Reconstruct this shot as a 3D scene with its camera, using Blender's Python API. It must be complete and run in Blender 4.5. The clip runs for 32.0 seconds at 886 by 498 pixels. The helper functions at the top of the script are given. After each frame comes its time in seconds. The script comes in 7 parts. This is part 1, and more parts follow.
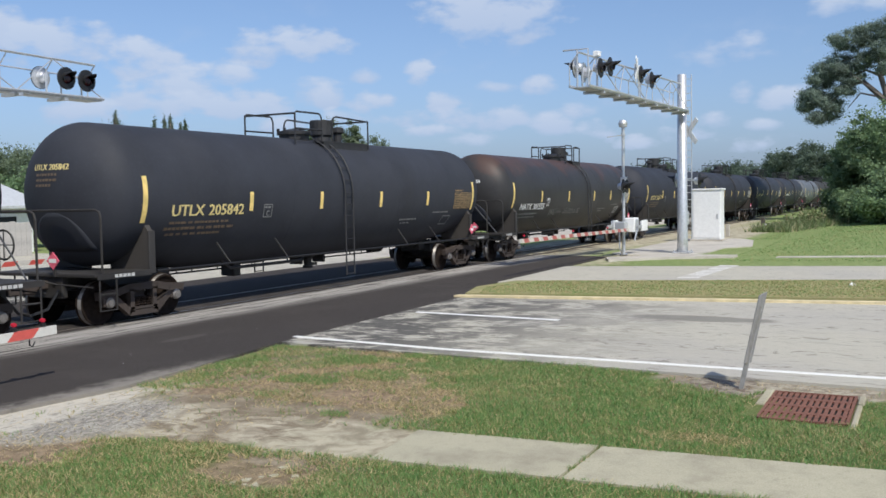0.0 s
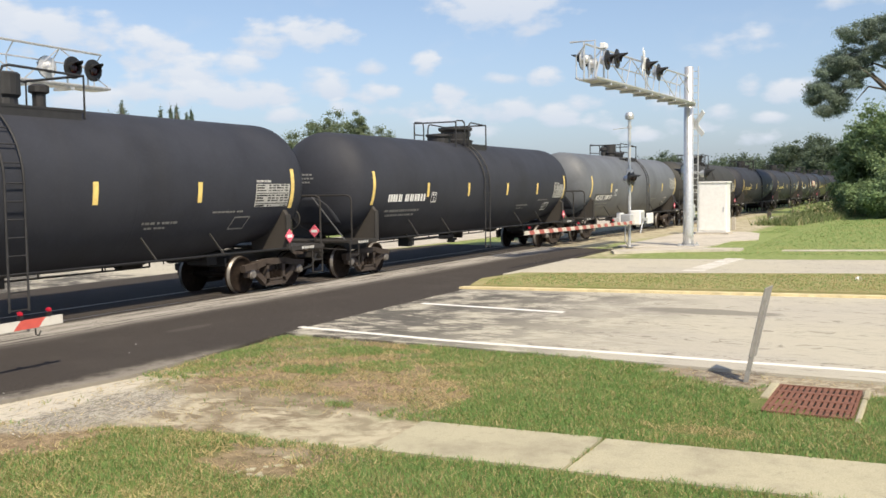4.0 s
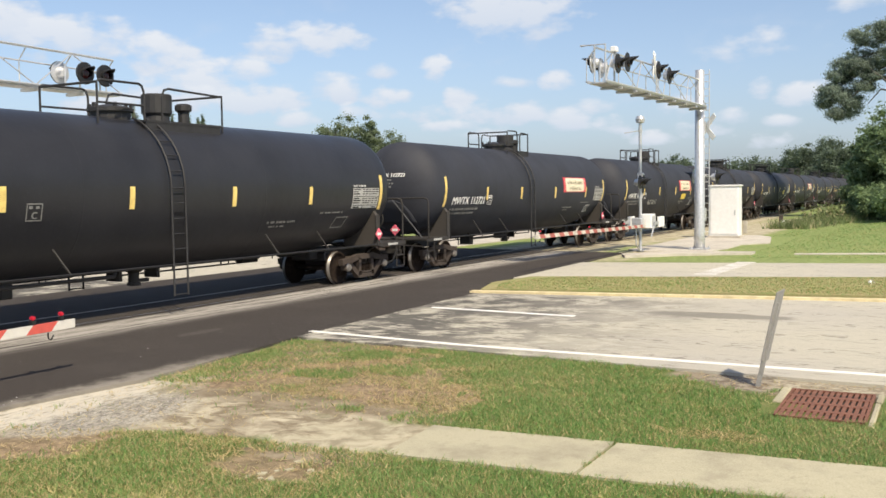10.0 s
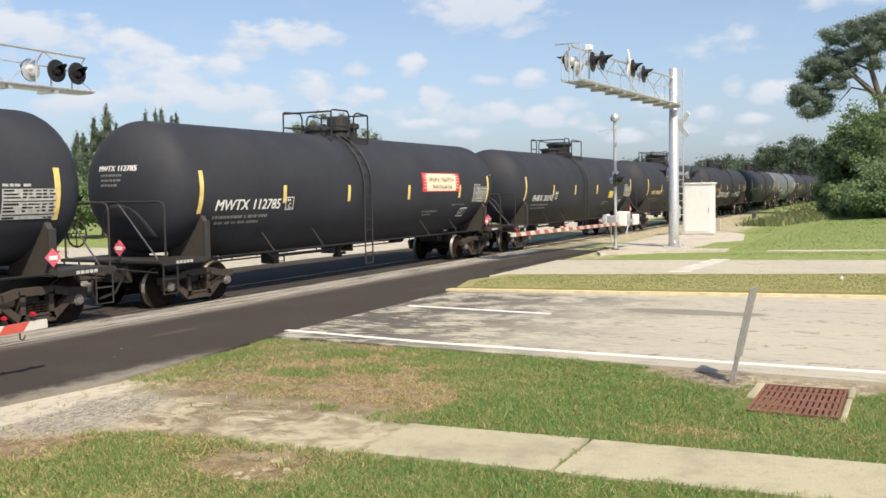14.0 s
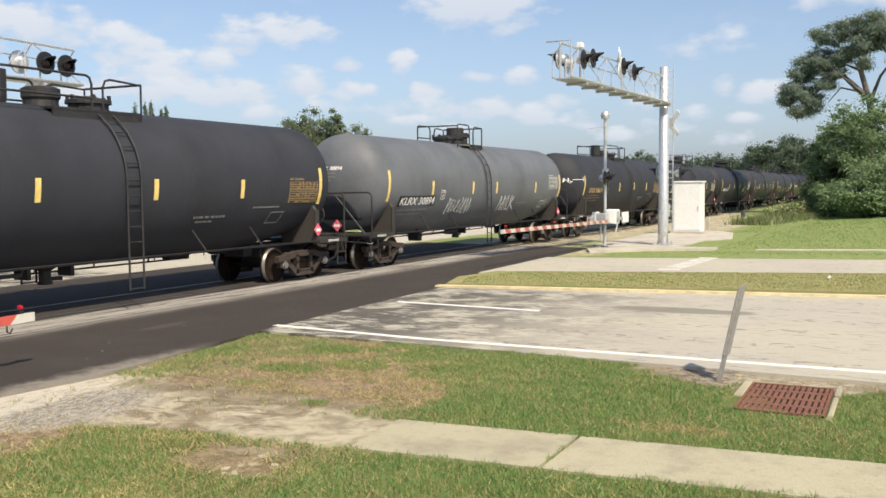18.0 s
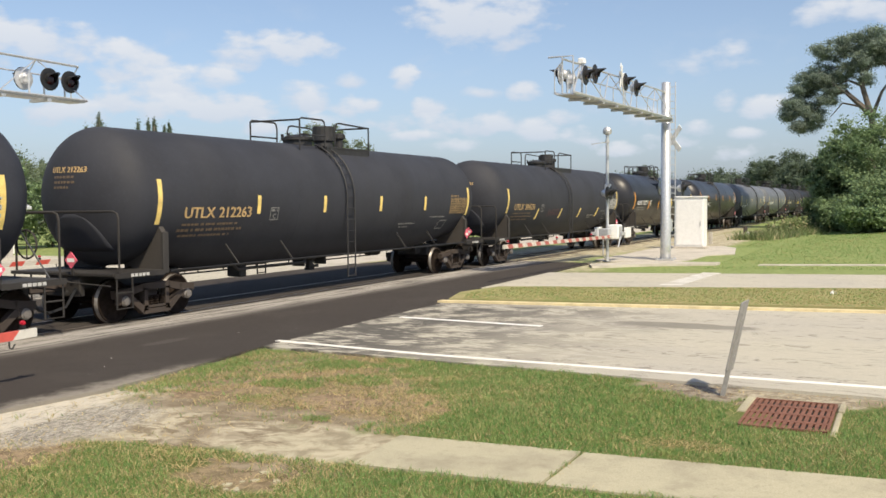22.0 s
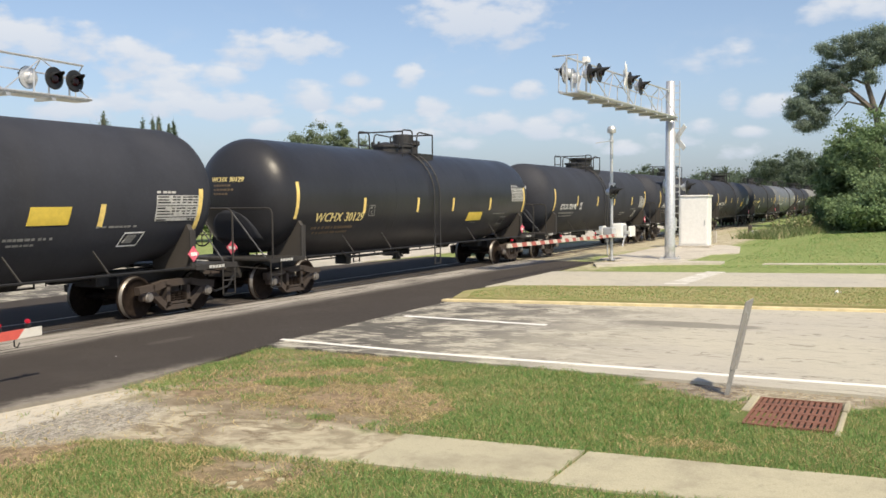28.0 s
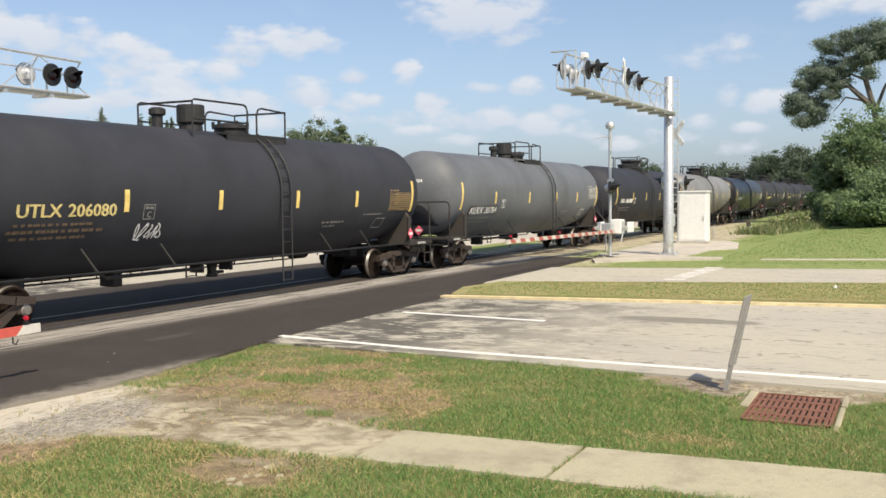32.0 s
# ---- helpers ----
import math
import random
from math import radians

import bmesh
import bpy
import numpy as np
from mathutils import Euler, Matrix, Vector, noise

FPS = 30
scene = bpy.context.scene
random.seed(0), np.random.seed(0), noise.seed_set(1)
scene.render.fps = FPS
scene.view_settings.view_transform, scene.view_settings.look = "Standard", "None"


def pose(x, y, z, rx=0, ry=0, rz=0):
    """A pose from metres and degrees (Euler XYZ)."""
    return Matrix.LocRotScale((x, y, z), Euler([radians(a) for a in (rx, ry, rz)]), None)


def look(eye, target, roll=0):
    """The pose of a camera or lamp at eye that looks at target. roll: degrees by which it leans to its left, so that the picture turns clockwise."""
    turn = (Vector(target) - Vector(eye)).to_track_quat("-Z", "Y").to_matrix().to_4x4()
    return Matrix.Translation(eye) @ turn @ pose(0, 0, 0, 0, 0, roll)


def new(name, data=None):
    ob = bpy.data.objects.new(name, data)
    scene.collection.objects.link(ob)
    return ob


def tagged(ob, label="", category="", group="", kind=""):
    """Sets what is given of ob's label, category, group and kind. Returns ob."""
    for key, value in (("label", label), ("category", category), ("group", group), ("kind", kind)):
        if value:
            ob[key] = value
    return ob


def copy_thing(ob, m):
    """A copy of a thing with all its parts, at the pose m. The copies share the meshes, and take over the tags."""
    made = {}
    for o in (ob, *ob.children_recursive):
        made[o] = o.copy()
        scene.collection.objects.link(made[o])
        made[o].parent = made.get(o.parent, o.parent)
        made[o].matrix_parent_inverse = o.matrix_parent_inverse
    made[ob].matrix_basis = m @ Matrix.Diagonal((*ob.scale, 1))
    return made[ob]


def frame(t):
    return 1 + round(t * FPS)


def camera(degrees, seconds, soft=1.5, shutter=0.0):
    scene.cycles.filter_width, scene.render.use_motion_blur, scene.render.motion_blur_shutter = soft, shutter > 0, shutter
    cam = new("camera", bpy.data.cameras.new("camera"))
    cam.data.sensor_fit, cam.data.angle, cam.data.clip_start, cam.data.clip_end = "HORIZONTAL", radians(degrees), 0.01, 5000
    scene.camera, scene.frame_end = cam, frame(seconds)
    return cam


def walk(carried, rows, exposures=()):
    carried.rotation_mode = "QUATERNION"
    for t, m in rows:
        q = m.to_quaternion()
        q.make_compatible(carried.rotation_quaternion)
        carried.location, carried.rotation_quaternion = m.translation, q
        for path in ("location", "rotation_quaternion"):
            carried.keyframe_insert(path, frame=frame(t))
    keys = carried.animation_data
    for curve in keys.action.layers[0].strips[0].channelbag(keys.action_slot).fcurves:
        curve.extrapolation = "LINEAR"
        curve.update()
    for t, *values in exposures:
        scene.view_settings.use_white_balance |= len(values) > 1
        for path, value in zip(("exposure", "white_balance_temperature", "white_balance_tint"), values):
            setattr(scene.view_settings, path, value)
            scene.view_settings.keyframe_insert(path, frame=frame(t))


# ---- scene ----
# The track lies along x, the train runs towards -x; the road lies along y. Heights are over the top of the rails.
EXPOSURES = [(0.0, -0.30, 6050, 10), (1.0, -0.24, 6200, 10), (2.0, -0.10, 6850, 10), (2.9, 0.09, 7250, 10), (13.5, 0.10, 7250, 10), (17.0, 0.11, 7250, 10), (18.6, 0.03, 7250, 10), (20.0, 0.01, 7250, 10), (32.0, 0.03, 7250, 10)]
cam = camera(50.34, 32.0, soft=1.6)
walk(cam, [(t, pose(0.0, -15.645, 2.45, rx, ry, rz)) for t, rx, ry, rz in (
    (0, 86.958, 1.004, -62.781), (0.5, 86.986, 0.879, -62.833), (1, 87.048, 0.677, -62.841), (1.5, 87.091, 0.686, -62.726),
    (2, 87.043, 0.837, -62.613), (2.5, 86.712, 0.893, -62.616), (3, 86.497, 0.762, -62.593), (3.5, 86.394, 0.655, -62.509),
    (5.5, 86.752, 0.907, -62.223), (6, 86.793, 0.768, -62.137), (6.5, 86.763, 0.867, -61.886), (7, 86.695, 0.896, -61.673),
    (7.5, 86.747, 0.785, -61.540), (8, 86.833, 0.638, -61.488), (8.5, 86.803, 0.665, -61.585), (9, 86.754, 0.771, -61.710),
    (9.5, 86.720, 0.821, -61.715), (10, 86.699, 0.823, -61.803), (10.5, 86.750, 0.795, -61.966), (11, 86.838, 0.731, -62.101),
    (11.5, 86.840, 0.838, -62.266), (12, 86.778, 0.957, -62.578), (12.5, 86.717, 1.056, -62.701), (13, 86.666, 1.087, -62.730),
    (13.5, 86.627, 0.984, -62.865), (14, 86.567, 0.934, -63.272), (14.5, 86.553, 0.992, -63.622), (16.5, 86.063, 0.818, -63.506),
    (17, 86.175, 0.690, -63.707), (17.5, 86.206, 0.670, -63.952), (18, 86.333, 0.433, -63.871), (18.5, 86.475, 0.336, -63.908),
    (19, 86.528, 0.522, -64.083), (19.5, 86.613, 0.618, -64.011), (20, 86.764, 0.592, -63.832), (20.5, 86.899, 0.543, -63.761),
    (21, 87.092, 0.542, -63.691), (21.5, 87.226, 0.549, -63.697), (22, 87.264, 0.478, -63.727), (22.5, 87.173, 0.356, -63.704),
    (23, 87.099, 0.410, -63.630), (23.5, 87.135, 0.362, -63.603), (24, 87.234, 0.359, -63.629), (24.5, 87.273, 0.312, -63.499),
    (25, 87.222, 0.289, -63.446), (25.5, 87.136, 0.279, -63.650), (27.5, 87.206, 0.522, -63.706), (28, 87.196, 0.466, -63.478),
    (28.5, 87.204, 0.471, -63.265), (29, 87.151, 0.274, -63.405), (29.5, 87.106, 0.285, -63.376), (30, 87.093, 0.264, -63.312),
    (30.5, 86.982, 0.361, -63.318), (31, 86.816, 0.452, -63.439), (31.5, 86.859, 0.507, -63.542), (32, 86.960, 0.552, -63.569),
)], EXPOSURES)


# ---- light ----
SUN = Vector((-0.48, -0.68, 1.0)).normalized()
SUN_TURN = math.atan2(SUN.x, SUN.y)
sun = new("sun", bpy.data.lights.new("sun", "SUN"))
sun.data.energy, sun.data.angle, sun.data.color = 5.0, radians(0.6), (1.0, 0.92, 0.77)
sun.matrix_world = look(SUN * 50, (0, 0, 0))

# Clouds: azimuth (degrees, left of +x), elevation, half width, half height, strength.
CLOUDS = ((24.2, 11.2, 3.5, 1.4, 1.0), (36.4, 9.0, 2.8, 0.9, 0.95), (34.6, 9.5, 1.3, 0.7, 0.95), (44.4, 7.9, 1.7, 1.1, 0.95), (43.0, 7.3, 1.4, 0.7, 0.85), (49.6, 9.0, 2.4, 1.0, 1.0), (52.6, 9.6, 2.2, 1.1, 0.95),
          (28.8, 7.4, 0.8, 0.6, 0.95), (31.7, 7.4, 0.7, 0.4, 0.6), (39.6, 7.3, 1.3, 0.6, 0.75), (39.4, 5.7, 2.3, 0.8, 0.95), (42.9, 5.8, 1.8, 0.7, 0.95), (45.2, 6.1, 1.1, 0.7, 0.9), (34.8, 6.5, 1.2, 0.7, 0.7),
          (30.5, 5.9, 0.7, 0.4, 0.85), (27.1, 5.8, 0.8, 0.5, 0.85), (24.4, 6.6, 1.2, 0.3, 0.6), (21.2, 6.6, 0.8, 0.5, 0.9), (18.1, 4.0, 0.8, 0.5, 0.9), (23.9, 4.9, 2.6, 0.6, 0.85), (20.8, 4.5, 1.2, 0.6, 0.8),
          (29.7, 4.9, 1.2, 0.5, 0.85), (9.7, 5.8, 0.6, 0.5, 0.9), (7.2, 5.3, 1.4, 0.6, 0.85), (11.3, 4.3, 1.2, 0.4, 0.75), (10.0, 8.3, 1.6, 0.6, 0.8), (11.4, 7.9, 1.3, 0.4, 0.65), (3.4, 10.3, 2.6, 0.6, 0.85),
          (15.5, 3.1, 1.0, 0.4, 0.8), (33.1, 4.9, 1.2, 0.4, 0.75), (14.2, 4.9, 1.2, 0.5, 0.85), (28.0, 4.1, 1.6, 0.3, 0.75), (8.5, 3.9, 1.0, 0.3, 0.7), (19.1, 5.1, 1.0, 0.4, 0.75), (25.6, 3.4, 1.8, 0.4, 0.7), (48.2, 5.4, 2.2, 0.6, 0.8),
          (42.4, 6.6, 2.4, 1.0, 1.0), (44.6, 8.2, 1.6, 0.9, 1.0), (38.6, 5.9, 1.8, 0.8, 1.0), (31.7, 5.8, 1.0, 0.6, 0.9), (34.1, 6.3, 0.9, 0.6, 0.85), (17.9, 3.9, 1.0, 0.5, 0.95), (9.6, 2.9, 1.2, 0.4, 0.85), (13.0, 3.6, 1.3, 0.4, 0.8), (36.8, 4.6, 1.2, 0.4, 0.8))


def build_world():
    world = bpy.data.worlds.new("sky")
    scene.world = world
    world.use_nodes = True
    nt = world.node_tree
    nd, ln = nt.nodes, nt.links
    nd.clear()

    def add(kind, **values):
        n = nd.new(kind)
        for key, value in values.items():
            if key == "op":
                n.operation = value
            else:
                n.inputs[int(key[1:])].default_value = value
        return n

    def mth(op, a, b=None, clamp=False):
        n = nd.new("ShaderNodeMath")
        n.operation, n.use_clamp = op, clamp
        for i, v in enumerate((a, b)):
            if v is None:
                continue
            if isinstance(v, (int, float)):
                n.inputs[i].default_value = v
            else:
                ln.new(v, n.inputs[i])
        return n.outputs[0]

    sky = nd.new("ShaderNodeTexSky")
    sky.sky_type, sky.sun_disc = "NISHITA", False
    sky.sun_elevation, sky.sun_rotation = math.asin(SUN.z), SUN_TURN
    sky.air_density, sky.dust_density, sky.ozone_density = 1.0, 1.6, 1.2
    co = nd.new("ShaderNodeTexCoord")
    sep = nd.new("ShaderNodeSeparateXYZ")
    ln.new(co.outputs["Generated"], sep.inputs[0])
    az = mth("MULTIPLY", mth("ARCTAN2", sep.outputs[1], sep.outputs[0]), 180 / math.pi)
    el = mth("MULTIPLY", mth("ARCSINE", sep.outputs[2]), 180 / math.pi)
    wob = nd.new("ShaderNodeTexNoise")
    wob.inputs["Scale"].default_value, wob.inputs["Detail"].default_value, wob.inputs["Roughness"].default_value = 0.42, 6.0, 0.50
    flat = nd.new("ShaderNodeCombineXYZ")
    ln.new(az, flat.inputs[0]), ln.new(mth("MULTIPLY", el, 1.9), flat.inputs[1])
    ln.new(flat.outputs[0], wob.inputs["Vector"])
    big = nd.new("ShaderNodeTexNoise")
    big.inputs["Scale"].default_value, big.inputs["Detail"].default_value, big.inputs["Roughness"].default_value = 0.13, 7.0, 0.6
    ln.new(flat.outputs[0], big.inputs["Vector"])
    shake = mth("ADD", mth("MULTIPLY", mth("SUBTRACT", wob.outputs[0], 0.5), 4.6), mth("MULTIPLY", mth("SUBTRACT", big.outputs[0], 0.5), 1.6))
    total = tops = None
    for a, e, w, h, s in CLOUDS:
        dx = mth("DIVIDE", mth("SUBTRACT", az, a), w * 1.12)
        dy = mth("DIVIDE", mth("SUBTRACT", el, e), h * 1.18)
        d = mth("ADD", mth("POWER", mth("ABSOLUTE", dx), 2.0), mth("POWER", mth("ABSOLUTE", dy), 2.0))
        v = mth("MULTIPLY", mth("SUBTRACT", mth("ADD", 1.30, shake), mth("MULTIPLY", d, 0.68)), s * 0.78, True)
        total = v if total is None else mth("MAXIMUM", total, v)
        # sunlit tops over greyer bases
        lit = mth("MULTIPLY", v, mth("ADD", 0.55, mth("MULTIPLY", dy, 0.45)), True)
        tops = lit if tops is None else mth("MAXIMUM", tops, lit)
    # thin loose cloud all over the sky, denser low down
    veil = mth("MULTIPLY", mth("SUBTRACT", mth("ADD", mth("MULTIPLY", big.outputs[0], 0.6), mth("MULTIPLY", wob.outputs[0], 0.5)), 0.44), 2.1, True)
    low = mth("SUBTRACT", 1.0, mth("DIVIDE", el, 16.0), True)
    total = mth("MAXIMUM", total, mth("MULTIPLY", veil, mth("ADD", mth("MULTIPLY", low, 0.8), 0.2)))
    haze = mth("ADD", mth("MULTIPLY", mth("POWER", low, 2.0), 0.30), 0.10)
    total = mth("MAXIMUM", total, haze)
    fac = mth("MULTIPLY", mth("SUBTRACT", mth("MULTIPLY", mth("POWER", total, 2.0), 3.0), mth("MULTIPLY", mth("POWER", total, 3.0), 2.0)), 0.9, True)
    mix = nd.new("ShaderNodeMix")
    mix.data_type = "RGBA"
    ln.new(fac, mix.inputs[0])
    hue = nd.new("ShaderNodeMix")
    hue.data_type, hue.blend_type = "RGBA", "MULTIPLY"
    hue.inputs[0].default_value, hue.inputs[7].default_value = 1.0, (0.90, 1.0, 1.17, 1)
    air = nd.new("ShaderNodeMix")
    air.data_type = "RGBA"
    ln.new(mth("POWER", low, 2.5), air.inputs[0])
    air.inputs[6].default_value, air.inputs[7].default_value = (0.94, 1.0, 1.13, 1), (0.65, 0.81, 1.20, 1)
    ln.new(air.outputs[2], hue.inputs[7])
    ln.new(sky.outputs[0], hue.inputs[6])
    ln.new(hue.outputs[2], mix.inputs[6])
    white = nd.new("ShaderNodeMix")
    white.data_type = "RGBA"
    ln.new(tops, white.inputs[0])
    white.inputs[6].default_value, white.inputs[7].default_value = (4.1, 4.85, 6.2, 1), (5.3, 5.8, 6.7, 1)
    ln.new(white.outputs[2], mix.inputs[7])
    bg = nd.new("ShaderNodeBackground")
    bg.inputs[1].default_value = 0.14
    ln.new(mix.outputs[2], bg.inputs[0])
    out = nd.new("ShaderNodeOutputWorld")
    ln.new(bg.outputs[0], out.inputs[0])


build_world()

# ---- materials ----
class Net:
    """A short way to write node materials."""

    def __init__(self, name):
        self.m = bpy.data.materials.new(name)
        self.m.use_nodes = True
        self.t = self.m.node_tree
        self.b = self.t.nodes["Principled BSDF"]
        self.co = self.t.nodes.new("ShaderNodeTexCoord").outputs["Object"]

    def put(self, socket, v):
        if isinstance(v, bpy.types.NodeSocket):
            self.t.links.new(v, socket)
        else:
            socket.default_value = v

    def world(self):
        return self.t.nodes.new("ShaderNodeNewGeometry").outputs["Position"]

    def noise(self, scale, detail=4.0, rough=0.55, at=None, distort=0.0):
        n = self.t.nodes.new("ShaderNodeTexNoise")
        n.inputs["Scale"].default_value, n.inputs["Detail"].default_value, n.inputs["Roughness"].default_value = scale, detail, rough
        n.inputs["Distortion"].default_value = distort
        self.t.links.new(self.co if at is None else at, n.inputs["Vector"])
        return n.outputs[0]

    def cells(self, scale, at=None, feature="F1"):
        n = self.t.nodes.new("ShaderNodeTexVoronoi")
        n.feature = feature
        n.inputs["Scale"].default_value = scale
        self.t.links.new(self.co if at is None else at, n.inputs["Vector"])
        return n.outputs[0]

    def stretch(self, sx, sy, sz, at=None):
        n = self.t.nodes.new("ShaderNodeMapping")
        n.inputs["Scale"].default_value = (sx, sy, sz)
        self.t.links.new(self.co if at is None else at, n.inputs["Vector"])
        return n.outputs[0]

    def math(self, op, a, b=0.0, clamp=False):
        n = self.t.nodes.new("ShaderNodeMath")
        n.operation, n.use_clamp = op, clamp
        self.put(n.inputs[0], a), self.put(n.inputs[1], b)
        return n.outputs[0]

    def ramp(self, f, lo, hi):
        n = self.t.nodes.new("ShaderNodeMapRange")
        n.interpolation_type = "SMOOTHSTEP"
        self.put(n.inputs[0], f)
        n.inputs[1].default_value, n.inputs[2].default_value = lo, hi
        return n.outputs[0]

    def mix(self, f, a, b, blend="MIX"):
        n = self.t.nodes.new("ShaderNodeMix")
        n.data_type, n.blend_type = "RGBA", blend
        for s, v in ((n.inputs[0], f), (n.inputs[6], a), (n.inputs[7], b)):
            self.put(s, (*v, 1) if isinstance(v, tuple) and len(v) == 3 else v)
        return n.outputs[2]

    def axis(self, i, at=None):
        n = self.t.nodes.new("ShaderNodeSeparateXYZ")
        self.t.links.new(self.co if at is None else at, n.inputs[0])
        return n.outputs[i]

    def random(self):
        return self.t.nodes.new("ShaderNodeObjectInfo").outputs["Random"]

    def island(self):
        return self.t.nodes.new("ShaderNodeNewGeometry").outputs["Random Per Island"]

    def oval(self, at, cx, cy, rx, ry, ragged, soft=0.35):
        """1 inside an oval patch of the ground, 0 outside, with an edge frayed by noise."""
        dx = self.math("DIVIDE", self.math("SUBTRACT", self.axis(0, at), cx), rx)
        dy = self.math("DIVIDE", self.math("SUBTRACT", self.axis(1, at), cy), ry)
        d = self.math("ADD", self.math("MULTIPLY", dx, dx), self.math("MULTIPLY", dy, dy))
        return self.ramp(self.math("SUBTRACT", self.math("ADD", 1.0, ragged), d), -soft, soft)

    def done(self, color, rough=0.6, metal=0.0, bump=None, height=0.01, spec=0.5, coat=0.0):
        self.put(self.b.inputs["Base Color"], (*color, 1) if isinstance(color, tuple) and len(color) == 3 else color)
        self.put(self.b.inputs["Roughness"], rough)
        self.put(self.b.inputs["Metallic"], metal)
        self.b.inputs["Specular IOR Level"].default_value = spec
        self.b.inputs["Coat Weight"].default_value = coat
        if bump is not None:
            n = self.t.nodes.new("ShaderNodeBump")
            n.inputs["Strength"].default_value, n.inputs["Distance"].default_value = 1.0, height
            self.put(n.inputs["Height"], bump)
            self.t.links.new(n.outputs[0], self.b.inputs["Normal"])
        return self.m


def plain(name, color, rough=0.55, metal=0.0, vary=0.15, scale=6.0, bump=0.0):
    n = Net(name)
    f = n.math("ADD", n.math("MULTIPLY", n.noise(scale), 0.6), n.math("MULTIPLY", n.noise(scale * 9), 0.4))
    c = n.mix(n.ramp(f, 0.3, 0.7), tuple(v * (1 - vary) for v in color), tuple(min(1, v * (1 + vary)) for v in color))
    return n.done(c, rough, metal, n.noise(scale * 12) if bump else None, bump)


def tank_paint(name, color, rough, dirt, rust=0.0):
    """Painted tank steel: vertical streaks, road film, faint welded bands; rust where the car is worn."""
    n = Net(name)
    streak = n.noise(1.0, 5, 0.6, n.stretch(0.9, 0.4, 0.22))
    cloud = n.noise(0.55, 5, 0.6)
    fine = n.noise(14.0, 4, 0.6)
    c = n.mix(n.ramp(cloud, 0.35, 0.7), color, tuple(v * 0.72 for v in color))
    c = n.mix(n.math("MULTIPLY", n.ramp(streak, 0.42, 0.85), dirt), c, (0.074, 0.072, 0.071))
    c = n.mix(n.math("MULTIPLY", n.ramp(fine, 0.5, 0.8), 0.25), c, tuple(v * 1.5 + 0.004 for v in color))
    if rust:
        patch = n.ramp(n.math("ADD", n.math("MULTIPLY", n.noise(0.5, 7, 0.65, None, 0.4), 1.0), n.math("MULTIPLY", n.math("SUBTRACT", n.axis(2), 3.3), 0.20)), 0.52, 0.70)
        c = n.mix(n.math("MULTIPLY", patch, rust), c, (0.15, 0.065, 0.038))
    r = n.math("ADD", rough, n.math("MULTIPLY", n.math("SUBTRACT", streak, 0.5), 0.25))
    return n.done(c, r, 0.0, n.noise(5.0, 3), 0.004, 0.28)


def stop_glow(name, color, strength):
    n = Net(name)
    n.b.inputs["Emission Color"].default_value, n.b.inputs["Emission Strength"].default_value = (*color, 1), strength
    return n.done(tuple(v * 0.5 for v in color), 0.3)


M_BLACK = tank_paint("matte_black_tank_paint", (0.035, 0.038, 0.049), 0.66, 0.16)
M_BLACK_WARM = tank_paint("dusty_black_tank_paint", (0.037, 0.0395, 0.049), 0.68, 0.20)
M_GLOSS = tank_paint("glossy_black_tank_paint", (0.028, 0.029, 0.034), 0.36, 0.10)
M_OLIVE = tank_paint("faded_dark_olive_tank_paint", (0.051, 0.051, 0.048), 0.64, 0.26)
M_RUSTY = tank_paint("rust_stained_black_tank_paint", (0.040, 0.039, 0.040), 0.5, 0.3, 0.32)
M_GREY = tank_paint("grey_tank_paint", (0.140, 0.151, 0.168), 0.52, 0.12)
M_PALE = tank_paint("light_grey_tank_paint", (0.25, 0.25, 0.245), 0.42, 0.3)
M_PATCH = plain("bare_grey_primer", (0.085, 0.087, 0.093), 0.5, 0, 0.25, 3)
M_FRAME = tank_paint("grimy_black_underframe", (0.042, 0.039, 0.037), 0.65, 0.5)
M_TRUCK = tank_paint("rusty_brown_cast_steel", (0.066, 0.051, 0.043), 0.85, 0.35, 0.4)
M_SADDLE = tank_paint("dusty_brown_saddle_paint", (0.062, 0.055, 0.049), 0.7, 0.5)
M_CROWN = plain("sooty_black_fitting_paint", (0.024, 0.024, 0.026), 0.65, 0, 0.3, 6)
M_CAP = plain("worn_bearing_cap_steel", (0.20, 0.185, 0.17), 0.5, 0.3, 0.3, 30)
M_WHEEL = plain("rust_brown_wheel_steel", (0.021, 0.015, 0.012), 0.8, 0.0, 0.4, 9)
M_WHEEL.node_tree.nodes["Principled BSDF"].inputs["Specular IOR Level"].default_value = 0.1
M_TREAD = plain("polished_wheel_tread", (0.20, 0.185, 0.17), 0.42, 0.5, 0.1, 20)
M_YELLOW = plain("yellow_reflective_tape", (0.80, 0.60, 0.20), 0.45, 0, 0.2, 5)
M_INK_Y = plain("yellow_stencil_paint", (0.68, 0.56, 0.24), 0.6, 0, 0.25, 12)
M_INK_O = plain("dull_orange_stencil_paint", (0.52, 0.36, 0.17), 0.6, 0, 0.3, 12)
M_INK_F = plain("faded_orange_stencil_paint", (0.15, 0.105, 0.065), 0.6, 0, 0.4, 12)
M_INK_W = plain("white_stencil_paint", (0.78, 0.78, 0.76), 0.6, 0, 0.2, 12)
M_INK_G = plain("worn_grey_stencil_paint", (0.22, 0.22, 0.21), 0.6, 0, 0.3, 12)
M_MAROON = plain("faded_maroon_spray_paint", (0.10, 0.045, 0.052), 0.7, 0, 0.3, 8)
M_TABLE = plain("faded_white_stencil_table", (0.46, 0.46, 0.44), 0.6, 0, 0.25, 12)
